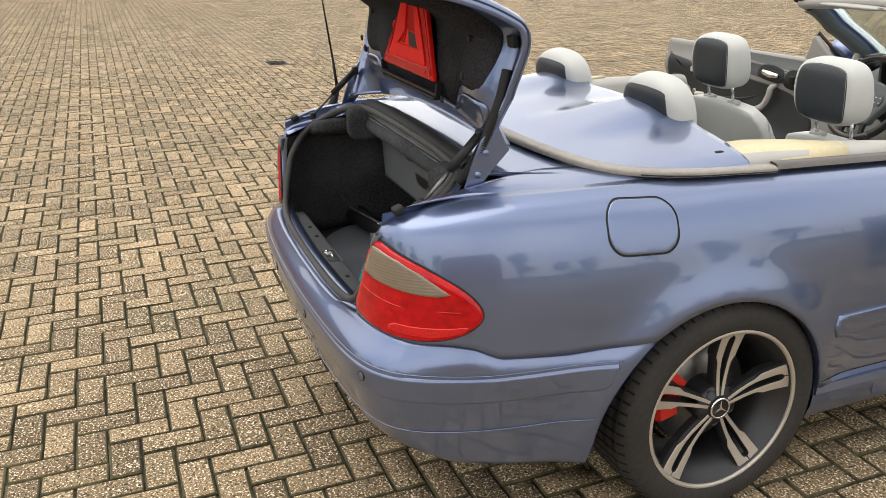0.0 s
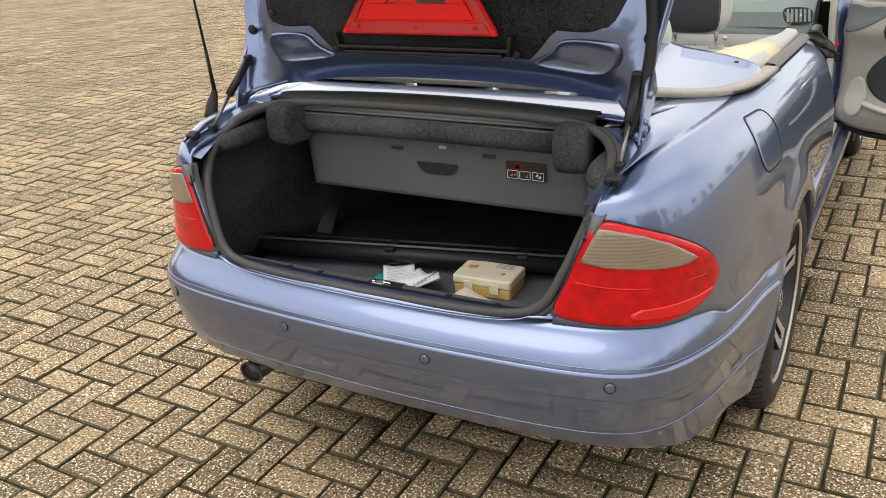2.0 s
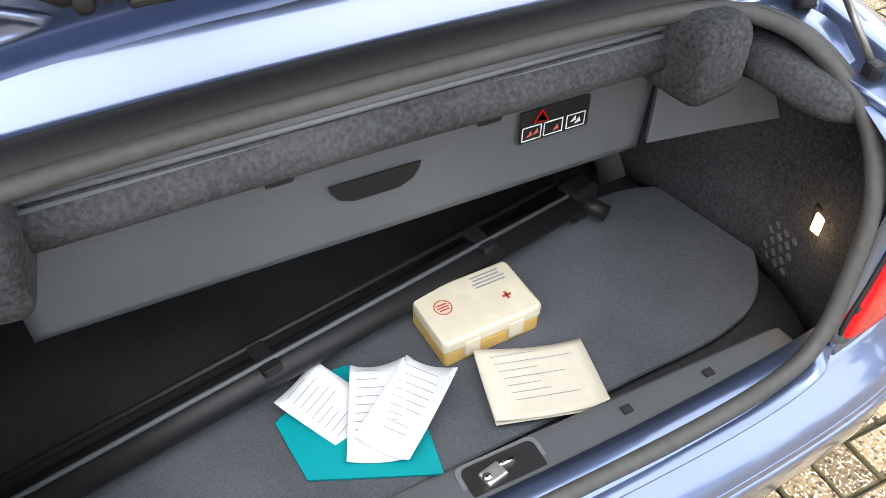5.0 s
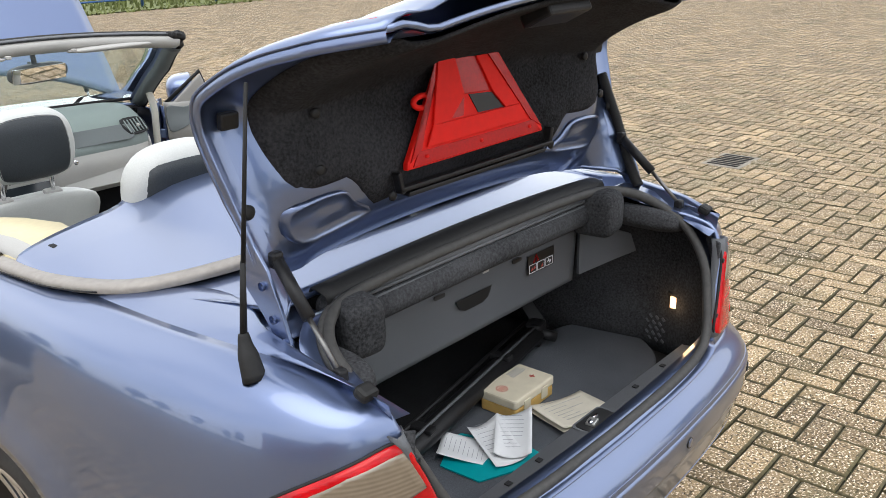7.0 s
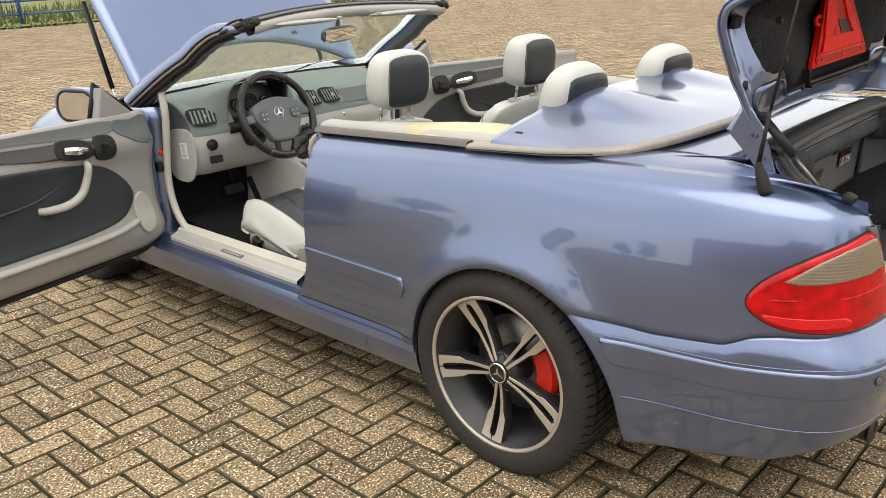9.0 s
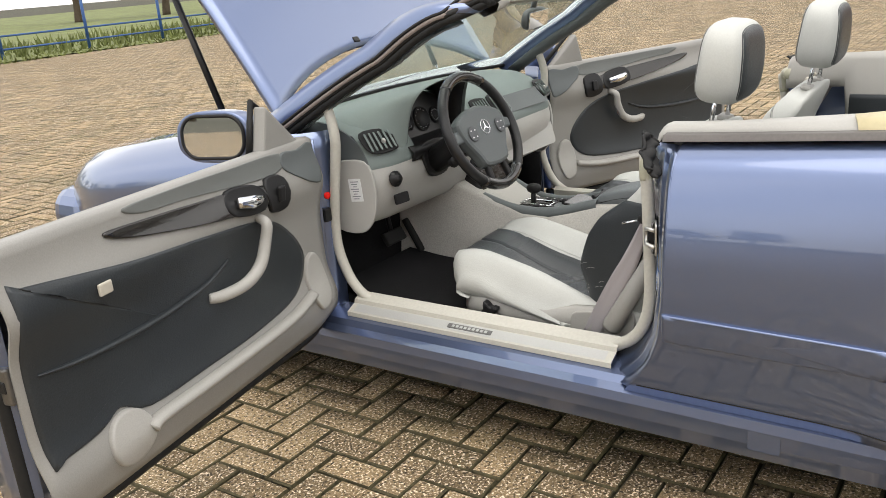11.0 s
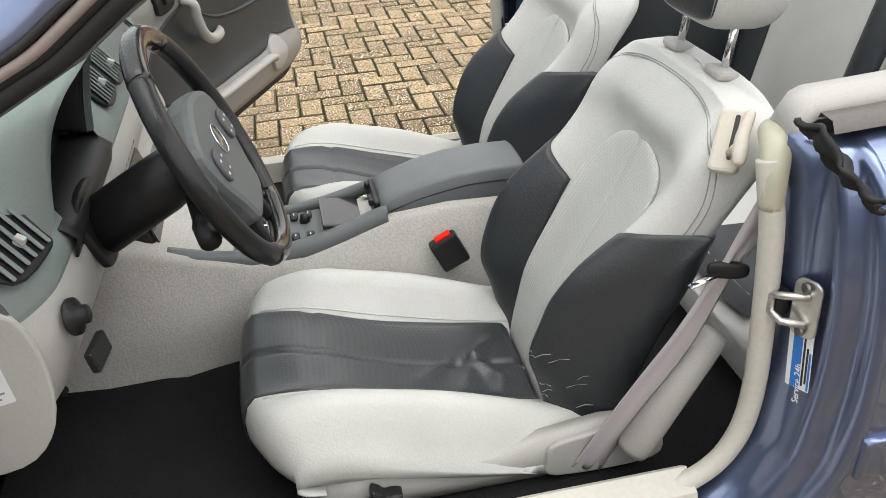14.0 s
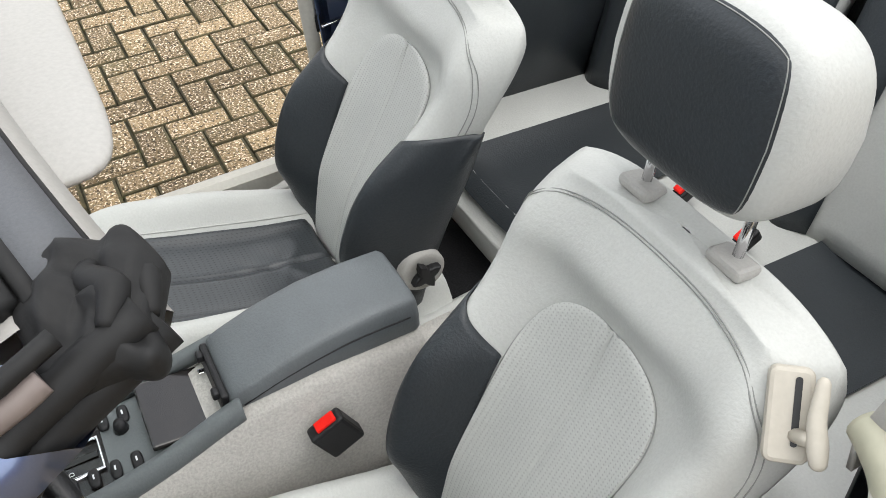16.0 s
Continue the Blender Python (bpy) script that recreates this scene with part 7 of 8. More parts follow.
def steering_wheel():
    c = Vector((-0.325, 1.655, 0.868))
    m = Matrix.Translation(c) @ pose(0, 0, 0, 66, 0, 0)
    R = 0.187
    ring = [m @ Vector((R * math.cos(a), R * math.sin(a), 0)) for a in np.linspace(0, 2 * math.pi, 64, endpoint=False)]
    w = tube("steering_wheel", ring, 0.0172, RIM_LEATHER, car, 14, closed=True, label="black leather and wood steering wheel with airbag boss")
    for a0, a1 in ((55, 125), (235, 305)):
        tube("wood_section", [m @ Vector((R * math.cos(radians(a)), R * math.sin(radians(a)), 0.0)) for a in np.linspace(a0, a1, 16)], 0.0182, WOOD, w, 12)
    outline = smooth_loop([(-0.122, 0.050), (0.0, 0.082), (0.122, 0.050), (0.130, -0.005), (0.088, -0.075), (0.058, -0.118), (-0.058, -0.118), (-0.088, -0.075), (-0.130, -0.005)], 4)
    slab("boss", outline, 0.045, m @ Matrix.Translation((0, 0, -0.030)), DASH, w, 0.012, "slate airbag boss")
    for s in (-1, 1):
        slab("spoke_arm", [(s * 0.10, 0.030), (s * 0.178, 0.014), (s * 0.182, -0.020), (s * 0.10, -0.020)][::s], 0.026, m @ Matrix.Translation((0, 0, -0.022)), DASH, w, 0.008)
        slab("button_pad", rounded(0.048, 0.050, 0.020, 5, s * 0.083, -0.004), 0.006, m @ Matrix.Translation((0, 0, 0.0155)), PANEL, w, 0.002)
        for dx, dy in ((-0.011, 0.010), (0.011, 0.010), (-0.011, -0.012), (0.011, -0.012)):
            slab("button_mark", rounded(0.007, 0.004, 0.001, 1, s * 0.083 + dx, -0.004 + dy), 0.0005, m @ Matrix.Translation((0, 0, 0.0218)), PAPER, w)
        slab("lower_spoke", [(s * 0.030, -0.080), (s * 0.055, -0.080), (s * 0.066, -0.176), (s * 0.045, -0.182)][::-s], 0.018, m @ Matrix.Translation((0, 0, -0.016)), BLACK, w, 0.005)
    em = [m @ Vector((0.024 * math.cos(a), 0.006 + 0.024 * math.sin(a), 0.0165)) for a in np.linspace(0, 2 * math.pi, 32, endpoint=False)]
    tube("emblem_ring", em, 0.0016, CHROME, w, 6, closed=True)
    for k in range(3):
        a = math.pi / 2 + k * 2 * math.pi / 3
        slab("emblem_arm", [(0.024 * math.cos(a), 0.006 + 0.024 * math.sin(a)), (0.004 * math.cos(a + 1), 0.006 + 0.004 * math.sin(a + 1)), (0, 0.006), (0.004 * math.cos(a - 1), 0.006 + 0.004 * math.sin(a - 1))], 0.002, m @ Matrix.Translation((0, 0, 0.0155)), CHROME, w)
    tube("steering_column", [m @ Vector((0, 0, -0.02)), m @ Vector((0, -0.01, -0.10)), m @ Vector((0, -0.02, -0.22))], [0.040, 0.047, 0.047], BLACK, car, 20, label="black steering column shroud")
    tube("indicator_stalk", [m @ Vector((-0.045, -0.03, -0.06)), m @ Vector((-0.110, -0.048, -0.052)), m @ Vector((-0.125, -0.052, -0.048)), m @ Vector((-0.165, -0.062, -0.040))], [0.008, 0.010, 0.016, 0.017], BLACK, car, 12)


steering_wheel()


def dashboard():
    low_prof = [(1.985, 0.595), (1.925, 0.602), (1.885, 0.655), (1.862, 0.735), (1.868, 0.786)]
    top_prof = [(1.868, 0.786), (1.868, 0.800), (1.876, 0.826), (1.905, 0.872), (1.949, 0.912), (2.02, 0.938), (2.10, 0.945), (2.20, 0.942)]
    xs = np.linspace(-0.622, 0.622, 61)
    def pt(x, y, z):
        k = max(0, (abs(x) - 0.52) / 0.12)
        y += 0.13 * (1 - (x / 0.70) ** 2) * max(0.0, (y - 2.02) / 0.18)
        return Vector((x, y + 0.045 * k ** 2 - 0.012 * (1 - (x / 0.622) ** 2), z - 0.010 * k ** 2 * (z > 0.9)))
    lower = [[pt(x, p.x, p.y) for p in spline([Vector((y, z, 0)) for y, z in low_prof], 4)] for x in xs]
    upper = [[pt(x, p.x, p.y) for p in spline([Vector((y, z, 0)) for y, z in top_prof], 4)] for x in xs]
    low = sheet("dashboard", lower, DASH_LIGHT, car, label="two-tone grey dashboard with round-cornered vents")
    open_part = lambda i, j: not (-0.43 < xs[i] < -0.12 and 0.806 < upper[i][j].z and upper[i][j].y < 2.08)
    sheet("dashboard_top", upper, COCKPIT, low, keep=open_part, label="slate dashboard top")
    for side in (-1, 1):
        k = xs[-1] if side > 0 else xs[0]
        cap = [pt(k, y, z) for y, z in top_prof] + [pt(k, 2.10, 0.75)]
        link_mesh("dashboard_end", cap, [list(range(len(cap)))], DASH, low, False, thick=0.01, offset=0)
        cap = [pt(k, y, z) for y, z in low_prof] + [pt(k, 2.08, 0.75), pt(k, 2.08, 0.62)]
        link_mesh("dashboard_end", cap, [list(range(len(cap)))], DASH_LIGHT, low, False, thick=0.01, offset=0)
    # instrument hood: smooth cheeks drawn up from the dashboard round a deep black opening
    cxh = -0.265
    rim_half = [(0.187, 1.868, 0.842), (0.184, 1.858, 0.900), (0.176, 1.842, 0.960), (0.156, 1.818, 1.004), (0.105, 1.798, 1.026), (0.0, 1.790, 1.034)]
    base_half = [(0.245, 1.880, 0.800), (0.295, 1.925, 0.878), (0.325, 2.000, 0.926), (0.300, 2.080, 0.944), (0.180, 2.150, 0.952), (0.0, 2.180, 0.955)]
    def arch(half):
        left = [Vector((cxh - a, y, z)) for a, y, z in half]
        return spline(left + [Vector((cxh + (cxh - p.x) * 0.86, p.y, p.z)) for p in left[::-1][1:]], 5)
    rows, throat = [], []
    deep = Vector((cxh, 1.955, 0.905))
    for r, b in zip(arch(rim_half), arch(base_half)):
        mid_p = r.lerp(b, 0.5) + Vector((0, 0, 0.012))
        rows.append([r + Vector((0, 0.014, -0.006)), r + Vector((0, 0.002, -0.003)), r] + [((1 - k) ** 2) * r + 2 * k * (1 - k) * mid_p + k * k * b for k in np.linspace(0.06, 1, 12)])
        throat.append([r + Vector((0, 0.014, -0.006))] + [(r + Vector((0, 0.014, -0.006))).lerp(Vector((deep.x + (r.x - deep.x) * 0.84, deep.y + 0.03 * (r.z - 0.9), deep.z + (r.z - deep.z) * 0.72)), k) for k in (0.35, 0.7, 1.0)])
    hood = sheet("instrument_hood", rows, COCKPIT, low, flip=True, label="slate hood over the instruments")
    sheet("hood_throat", throat, BLACK, hood, thick=0.003)
    mc = pose(cxh, 1.945, 0.890, 74, 0, 0)
    slab("cluster_recess", smooth_loop([(-0.160, -0.07), (-0.155, 0.04), (0.0, 0.095), (0.150, 0.04), (0.150, -0.07), (0.0, -0.075)], 5), 0.004, mc, LABEL_BLACK, hood)
    for x, r in ((-0.082, 0.030), (0.0, 0.044), (0.082, 0.030)):
        mm = mc @ Matrix.Translation((x, -0.005, 0.006)) @ pose(0, 0, 0, 0, -90, 0)
        dial = lathe("dial", [(r, -0.002), (r, 0.004), (r - 0.003, 0.005), (r - 0.005, 0.001), (0.0001, 0.001)], BLACK, hood, mm, 32)
        for k in range(11):
            a = radians(-40 + 26 * k)
            q = mm @ Vector((0.002, (r - 0.011) * math.cos(a), (r - 0.011) * math.sin(a)))
            box("dial_mark", (0.003, 0.003, 0.002), q, PAPER, dial, bevel=0)
    rows = []
    for x in np.linspace(-0.185, 0.165, 13):
        rows.append([Vector((cxh + x, y, z)) for y, z in ((1.960, 0.835), (1.900, 0.828), (1.866, 0.822), (1.850, 0.808), (1.858, 0.780))])
    sheet("cluster_shelf", rows, BLACK, hood, thick=0.004)
    # black surround where the column enters
    slab("column_surround", smooth_loop([(-0.064, 0.055), (0.064, 0.055), (0.064, -0.02), (0.04, -0.058), (-0.04, -0.058), (-0.064, -0.02)], 5), 0.014, pose(-0.325, 1.858, 0.765, 78, 0, 0), BLACK, low, 0.005)
    for x in (-0.562, 0.052, 0.176, 0.562):
        w = 0.122 if abs(x) > 0.3 else 0.112
        turn = math.copysign(14, x) if abs(x) > 0.3 else 0
        mv = pose(x, pt(x, 1.898, 0).y - 0.002, 0.866, 52, 0, turn)
        v = slab("air_vent", smooth_loop([(-w / 2, 0.042), (w / 2 - 0.01, 0.038), (w / 2, -0.016), (w / 2 - 0.012, -0.040), (-w / 2 + 0.012, -0.036)], 4), 0.006, mv, BLACK, low, 0.003, "slatted air vent")
        for k in range(6):
            slab("vent_slat", rounded(0.011, 0.066, 0.003), 0.003, mv @ Matrix.Translation((-w / 2 + 0.014 + k * (w - 0.028) / 5, 0, 0.008)) @ pose(0, 0, 0, 0, 24, 0), COCKPIT, v, 0.001)
        box("vent_thumb", (0.010, 0.014, 0.014), mv @ Vector((0.01, -0.005, 0.012)), DASH_LIGHT, v, (30, 0, turn), 0.002)
    # centre stack: controls and radio
    stack = box("control_panel", (0.225, 0.06, 0.25), (0.015, 1.875, 0.675), BLACK, low, (-16, 0, 0), 0.012, "black centre stack with radio and climate buttons")
    m = pose(0.015, 1.843, 0.675, 74, 0, 0)
    for j, y in enumerate((0.090, 0.062)):
        for k in range(7):
            slab("stack_button", rounded(0.024, 0.018, 0.004, 3, -0.084 + 0.028 * k, y), 0.008, m, RED_PLASTIC if (j == 0 and k == 3) else BLACK, stack, 0.002)
    slab("radio_display", rounded(0.19, 0.040, 0.006, 3, 0, 0.020), 0.004, m, DARK_GLASS, stack)
    slab("storage_flap", rounded(0.20, 0.075, 0.008, 3, 0, -0.055), 0.005, m, WOOD, stack, 0.002)
    # glovebox outline and lock
    slab("glovebox_lid", rounded(0.40, 0.115, 0.020), 0.006, pose(0.38, 1.872, 0.690, 74, 0, -2), DASH_LIGHT, low, 0.002)
    lathe("glovebox_lock", [(0.011, 0), (0.011, 0.006), (0.008, 0.008), (0.0001, 0.008)], CHROME, low, pose(0.243, 1.858, 0.765, 0, 0, -90), 16)
    slab("airbag_panel", rounded(0.34, 0.075, 0.030), 0.003, pose(0.37, 1.880, 0.852, 60, 0, -2), DASH, low, 0.001)
    # driver's side end panel with sticker, light switch and parking-brake release
    for side in (-1, 1):
        out = smooth_loop([(-0.035, 0.100), (0.090, 0.090), (0.112, 0.02), (0.100, -0.115), (0.0, -0.140), (-0.055, -0.085), (-0.068, 0.02)], 4)
        m = pose(side * 0.628, 1.950, 0.716, 90, 0, 80 * side)
        end = slab("dash_end_panel", [(x * (1 if side > 0 else -1), y) for x, y in out], 0.012, m, DASH_LIGHT, low, 0.004, "pale panel on the end of the dashboard")
        if side < 0:
            slab("sticker", rounded(0.045, 0.075, 0.002), 0.001, pose(-0.6412, 1.950, 0.722, 90, 0, -80) @ pose(0, 0, 0, 0, 0, 4), PAPER, end, label="white service sticker")
            for k in range(8):
                slab("sticker_bar", rounded(0.030 - 0.008 * (k % 3), 0.003, 0.0005, 1, -0.002 * (k % 2), 0.028 - 0.008 * k), 0.0005, pose(-0.6424, 1.950, 0.722, 90, 0, -80) @ pose(0, 0, 0, 0, 0, 4), INK, end)
    m = pose(-0.552, 1.856, 0.745, 80, 0, -8)
    lathe("light_switch", [(0.026, 0), (0.026, 0.006), (0.014, 0.008), (0.013, 0.022), (0.0001, 0.023)], BLACK, low, m @ pose(0, 0, 0, 0, -90, 0), 24)
    slab("brake_release", rounded(0.06, 0.034, 0.005, 3, 0.005, -0.065), 0.012, m, BLACK, low, 0.003)
    # pedals
    box("brake_pedal", (0.11, 0.02, 0.05), (-0.33, 2.06, 0.46), RUBBER, low, (-30, 0, 0), 0.006)
    box("accelerator_pedal", (0.05, 0.02, 0.14), (-0.20, 2.06, 0.43), RUBBER, low, (-30, 0, 0), 0.006)
    tube("pedal_arm", [(-0.33, 2.07, 0.47), (-0.33, 2.10, 0.62)], 0.009, BLACK, low)


dashboard()


# ---------------------------------------------------------------- doors
TOP_RAIL = material("grey_padded_rail", (0.155, 0.165, 0.160), 0.5, 0, 0.1, 300, 0.3)


def door(side, angle):
    hinge = Matrix.Translation((side * 0.79, 2.055, 0)) @ Matrix.Rotation(radians(angle * side), 4, "Z") @ Matrix.Translation((-side * 0.79, -2.055, 0))

    def W(x, y, z):
        return hinge @ Vector((side * x, y, z))
    ys = np.linspace(2.04, 0.88, 40)
    top = lambda y: smooth_interp(y, [(0.86, 0.935), (1.4, 0.925), (2.05, 0.915)])
    low = lambda y: 0.325 + 0.05 * max(0, (y - 1.90) / 0.15) ** 2 + 0.05 * max(0, (1.0 - y) / 0.12) ** 2
    rows = [[W(abs(skin(1, s_at_y(y), z).x) - 0.002, y, z) for z in np.linspace(low(y), top(y), 24)] for y in ys]
    body = sheet("car_door", rows, PAINT, car, thick=0.005, flip=side > 0, label="open blue car door with grey and black inner trim")
    # inner trim panel
    def inner(y, z, lift=0.0):
        b = 0.715 - 0.028 * math.exp(-((z - 0.80) / 0.06) ** 2) - 0.03 * math.exp(-((z - 0.42) / 0.07) ** 2)
        return W(b - lift, y, z)
    zs = np.linspace(0, 1, 30)
    rows = [[inner(y, low(y) + 0.01 + (top(y) - 0.005 - low(y)) * k) for k in zs] for y in ys]
    rows = [r + [W(0.73, y, top(y) + 0.012), W(0.765, y, top(y) + 0.010)] for r, y in zip(rows, ys)]
    sheet("door_trim", rows, DOOR_TRIM, body, thick=0.006, flip=side < 0, label="pale grey inner door trim")
    rim = [W(0.738, y, low(y) - 0.012) for y in ys] + [W(0.755, 0.878, z) for z in np.linspace(low(0.88), top(0.88), 10)]
    tube("door_edge_seal", rim, 0.015, RUBBER, body, 8)
    edge = [[W(0.72, 0.885, z), W(0.76, 0.876, z), W(0.80, 0.876, z), W(abs(skin(1, s_at_y(0.88), z).x) - 0.002, 0.88, z)] for z in np.linspace(low(0.88), top(0.88), 10)]
    sheet("door_rear_edge", edge, PAINT, body, thick=0.003)
    fr = [[W(0.71, 2.045, z), W(0.76, 2.055, z), W(0.84, 2.045, z)] for z in np.linspace(low(2.04), top(2.04), 10)]
    sheet("door_front_edge", fr, PAINT, body, thick=0.003)
    def patch(name, loop, mat, lift, label=""):
        cy, cz = sum(a for a, _ in loop) / len(loop), sum(b for _, b in loop) / len(loop)
        rings = [[inner(cy + (a - cy) * f, cz + (b - cz) * f, h) for a, b in loop] for f, h in ((1.0, -0.002), (1.0, lift * 0.6), (0.97, lift), (0.9, lift), (0.75, lift), (0.5, lift), (0.25, lift), (0.0005, lift))]
        return sheet(name, rings, mat, body, close_v=True, label=label, flip=side > 0)
    inlay = patch("black_inlay", smooth_loop([(0.905, 0.858), (0.93, 0.858), (1.10, 0.833), (1.228, 0.815), (1.502, 0.789), (1.68, 0.765), (1.80, 0.725), (1.893, 0.643), (1.912, 0.564), (1.83, 0.492), (1.627, 0.469), (1.40, 0.467), (1.19, 0.470), (1.11, 0.505), (1.04, 0.485), (0.925, 0.478), (0.905, 0.482), (0.900, 0.66)], 4), DARK_LEATHER, 0.006, "black leather door inlay")
    tube("leather_fold", [inner(y, z, 0.007) for y, z in ((0.93, 0.672), (1.06, 0.655), (1.26, 0.650), (1.45, 0.665), (1.56, 0.700))], [0.004, 0.011, 0.013, 0.011, 0.003], DARK_LEATHER, body, 8, squash=0.6, smooth_path=5)
    patch("top_rail", smooth_loop([(1.24, 0.928), (1.40, 0.930), (1.62, 0.924), (1.86, 0.914), (1.86, 0.872), (1.74, 0.866), (1.45, 0.893), (1.29, 0.903)], 4), TOP_RAIL, 0.003, "mid-grey padded top rail")
    patch("wood_strip", smooth_loop([(1.17, 0.893), (1.30, 0.888), (1.45, 0.878), (1.74, 0.852), (1.735, 0.795), (1.60, 0.806), (1.447, 0.826), (1.22, 0.866)], 4), WOOD, 0.008, "dark wood strip")
    patch("window_switch_bezel", smooth_loop([(1.755, 0.862), (1.84, 0.852), (1.83, 0.768), (1.745, 0.778)], 4), BLACK, 0.011)
    box("window_switch", (0.014, 0.030, 0.045), inner(1.792, 0.815, 0.014), BLACK, body, (0, 8, angle * side), 0.005)
    patch("dark_ledge", smooth_loop([(2.03, 0.80), (2.03, 0.91), (1.95, 0.905), (1.87, 0.912), (1.86, 0.872), (1.92, 0.83), (1.98, 0.80)], 3), DASH, 0.005)
    patch("handle_cup", smooth_loop([(1.715, 0.790), (1.722, 0.855), (1.585, 0.874), (1.575, 0.812)], 4), BLACK, 0.0105)
    tube("inner_handle", [inner(1.705, 0.826, 0.016), inner(1.65, 0.832, 0.028), inner(1.60, 0.840, 0.018)], [0.008, 0.013, 0.011], CHROME, body, 10, squash=1.4, smooth_path=4, label="chrome door handle")
    grab = [inner(1.690, 0.775, 0.0), inner(1.680, 0.762, 0.038), inner(1.668, 0.715, 0.050), inner(1.635, 0.658, 0.050), inner(1.575, 0.628, 0.042), inner(1.50, 0.622, 0.024), inner(1.465, 0.625, 0.004)]
    tube("grab_handle", grab, [0.012, 0.015, 0.016, 0.017, 0.017, 0.016, 0.013], LIGHT_TRIM, body, 12, smooth_path=6, label="pale grey grab handle")
    tube("pocket_ridge", [inner(y, z, 0.010) for y, z in ((1.90, 0.47), (1.75, 0.446), (1.4, 0.440), (1.2, 0.440), (1.16, 0.43))], 0.020, LIGHT_TRIM, body, 10, squash=0.7, smooth_path=6)
    for y, z, rx, rz in ((1.950, 0.494, 0.050, 0.092), (1.11, 0.433, 0.066, 0.064)):
        spk = patch("speaker_grille", [(y + rx * math.cos(q), z + rz * math.sin(q)) for q in np.linspace(0, 2 * math.pi, 28, endpoint=False)], LIGHT_TRIM, 0.012)
    box("courtesy_light", (0.008, 0.038, 0.028), inner(1.114, 0.791, 0.010), CREAM_TRIM, body, (0, 0, angle * side), 0.004)
    latch = box("door_latch", (0.050, 0.020, 0.080), W(0.745, 0.880, 0.672), STEEL, body, (0, 0, angle * side), 0.005)
    box("latch_slot", (0.022, 0.022, 0.026), W(0.738, 0.8785, 0.672), BLACK, latch, (0, 0, angle * side), 0.003)
    # mirror triangle, and the mirror on the outside
    tri = [[W(0.728, 2.02, 0.90), W(0.728, 1.81, 0.918), W(0.728, 1.85, 1.052)], [W(0.770, 2.02, 0.90), W(0.770, 1.81, 0.918), W(0.770, 1.85, 1.052)]]
    verts = tri[0] + tri[1]
    faces = [(0, 1, 2), (3, 5, 4), (0, 3, 4, 1), (1, 4, 5, 2), (2, 5, 3, 0)]
    link_mesh("mirror_triangle", verts, faces, DOOR_TRIM, body, False, "", 0, 0.008)
    tube("triangle_seal", [W(0.775, 1.805, 0.915), W(0.775, 1.848, 1.062), W(0.775, 2.03, 0.915)], 0.010, RUBBER, body, 8)
    m = hinge @ pose(side * 0.945, 1.905, 0.955, -4.2, 0, side * -6)
    h = pillow("wing_mirror", (0.245, 0.19, 0.155), (0, 0, 0), PAINT, body, (0, 0, 0), (3.2, 2.8), (32, 18), lambda x, y, z: (x, y if y > -0.35 else -0.35, z), "blue wing mirror")
    h.matrix_world = m
    gl = slab("mirror_glass", rounded(0.200, 0.118, 0.050, 8), 0.003, pose(0, -0.0335, 0, 90, 0, 0), MIRROR, h)
    tube("mirror_rim", [(x, -0.0345, y) for x, y in rounded(0.206, 0.124, 0.053, 8)], 0.006, BLACK, h, 6, closed=True)
    box("mirror_foot", (0.09, 0.05, 0.035), W(0.84, 1.915, 0.925), PAINT, body, (0, 0, angle * side), 0.012)
    # hinge strap
    tube("door_check", [(side * 0.72, 2.03, 0.60), W(0.76, 1.99, 0.60)], 0.010, BLACK, body, 8)


door(-1, 79)
door(1, 65)


# ---------------------------------------------------------------- surroundings
def fence():
    for k in range(22):
        x = -24 + 2.6 * k
        f = tagged(new("fence_panel"), "blue steel bar fence panel along the grass verge", "fence", "fence along the yard")
        y = 22.6
        tube("post", [(x, y, -0.02), (x, y, 1.75)], 0.045, FENCE_BLUE, f, 8)
        for z in (0.28, 0.62, 1.6):
            tube("rail", [(x, y, z), (x + 2.6, y, z)], 0.03, FENCE_BLUE, f, 6)
        if x < 6:
            bm = bmesh.new()
            for j in range(20):
                bmesh.ops.create_cube(bm, size=1, matrix=Matrix.Translation((x + 0.13 * (j + 0.5), y, 0.95)) @ Matrix.Diagonal((0.014, 0.014, 1.35, 1)))
            tagged(part("bars", bm, FENCE_BLUE, f), kind="stuff")


def verge():
    rng = np.random.default_rng(4)
    bm = bmesh.new()
    bmesh.ops.create_grid(bm, x_segments=60, y_segments=24, size=1)
    for v in bm.verts:
        v.co = Vector((v.co.x * 120, 61 + v.co.y * 39.5, -0.006 + 0.05 * noise.noise(v.co * 9) + 0.03))
    g = tagged(part("grass_verge", bm, GRASS), "rough grass verge and meadow behind the fence", "grass", kind="structure")
    n = 9000
    x, y = rng.uniform(-26, 40, n), 21.3 + 8 * rng.random(n) ** 1.6
    h, a = rng.uniform(0.06, 0.30, n) * (0.5 + (y > 22.3)), rng.uniform(0, 6.28, n)
    verts, faces = [], []
    for k in range(n):
        c, s = math.cos(a[k]) * 0.05, math.sin(a[k]) * 0.05
        verts += [(x[k] - c, y[k] - s, 0), (x[k] + c, y[k] + s, 0), (x[k] + s * 2, y[k] + c * 2, h[k])]
        faces.append((3 * k, 3 * k + 1, 3 * k + 2))
    ob = link_mesh("grass_tufts", verts, faces, GRASS, None, False)
    tagged(ob, "tufts of rough grass along the fence", "grass", kind="stuff")


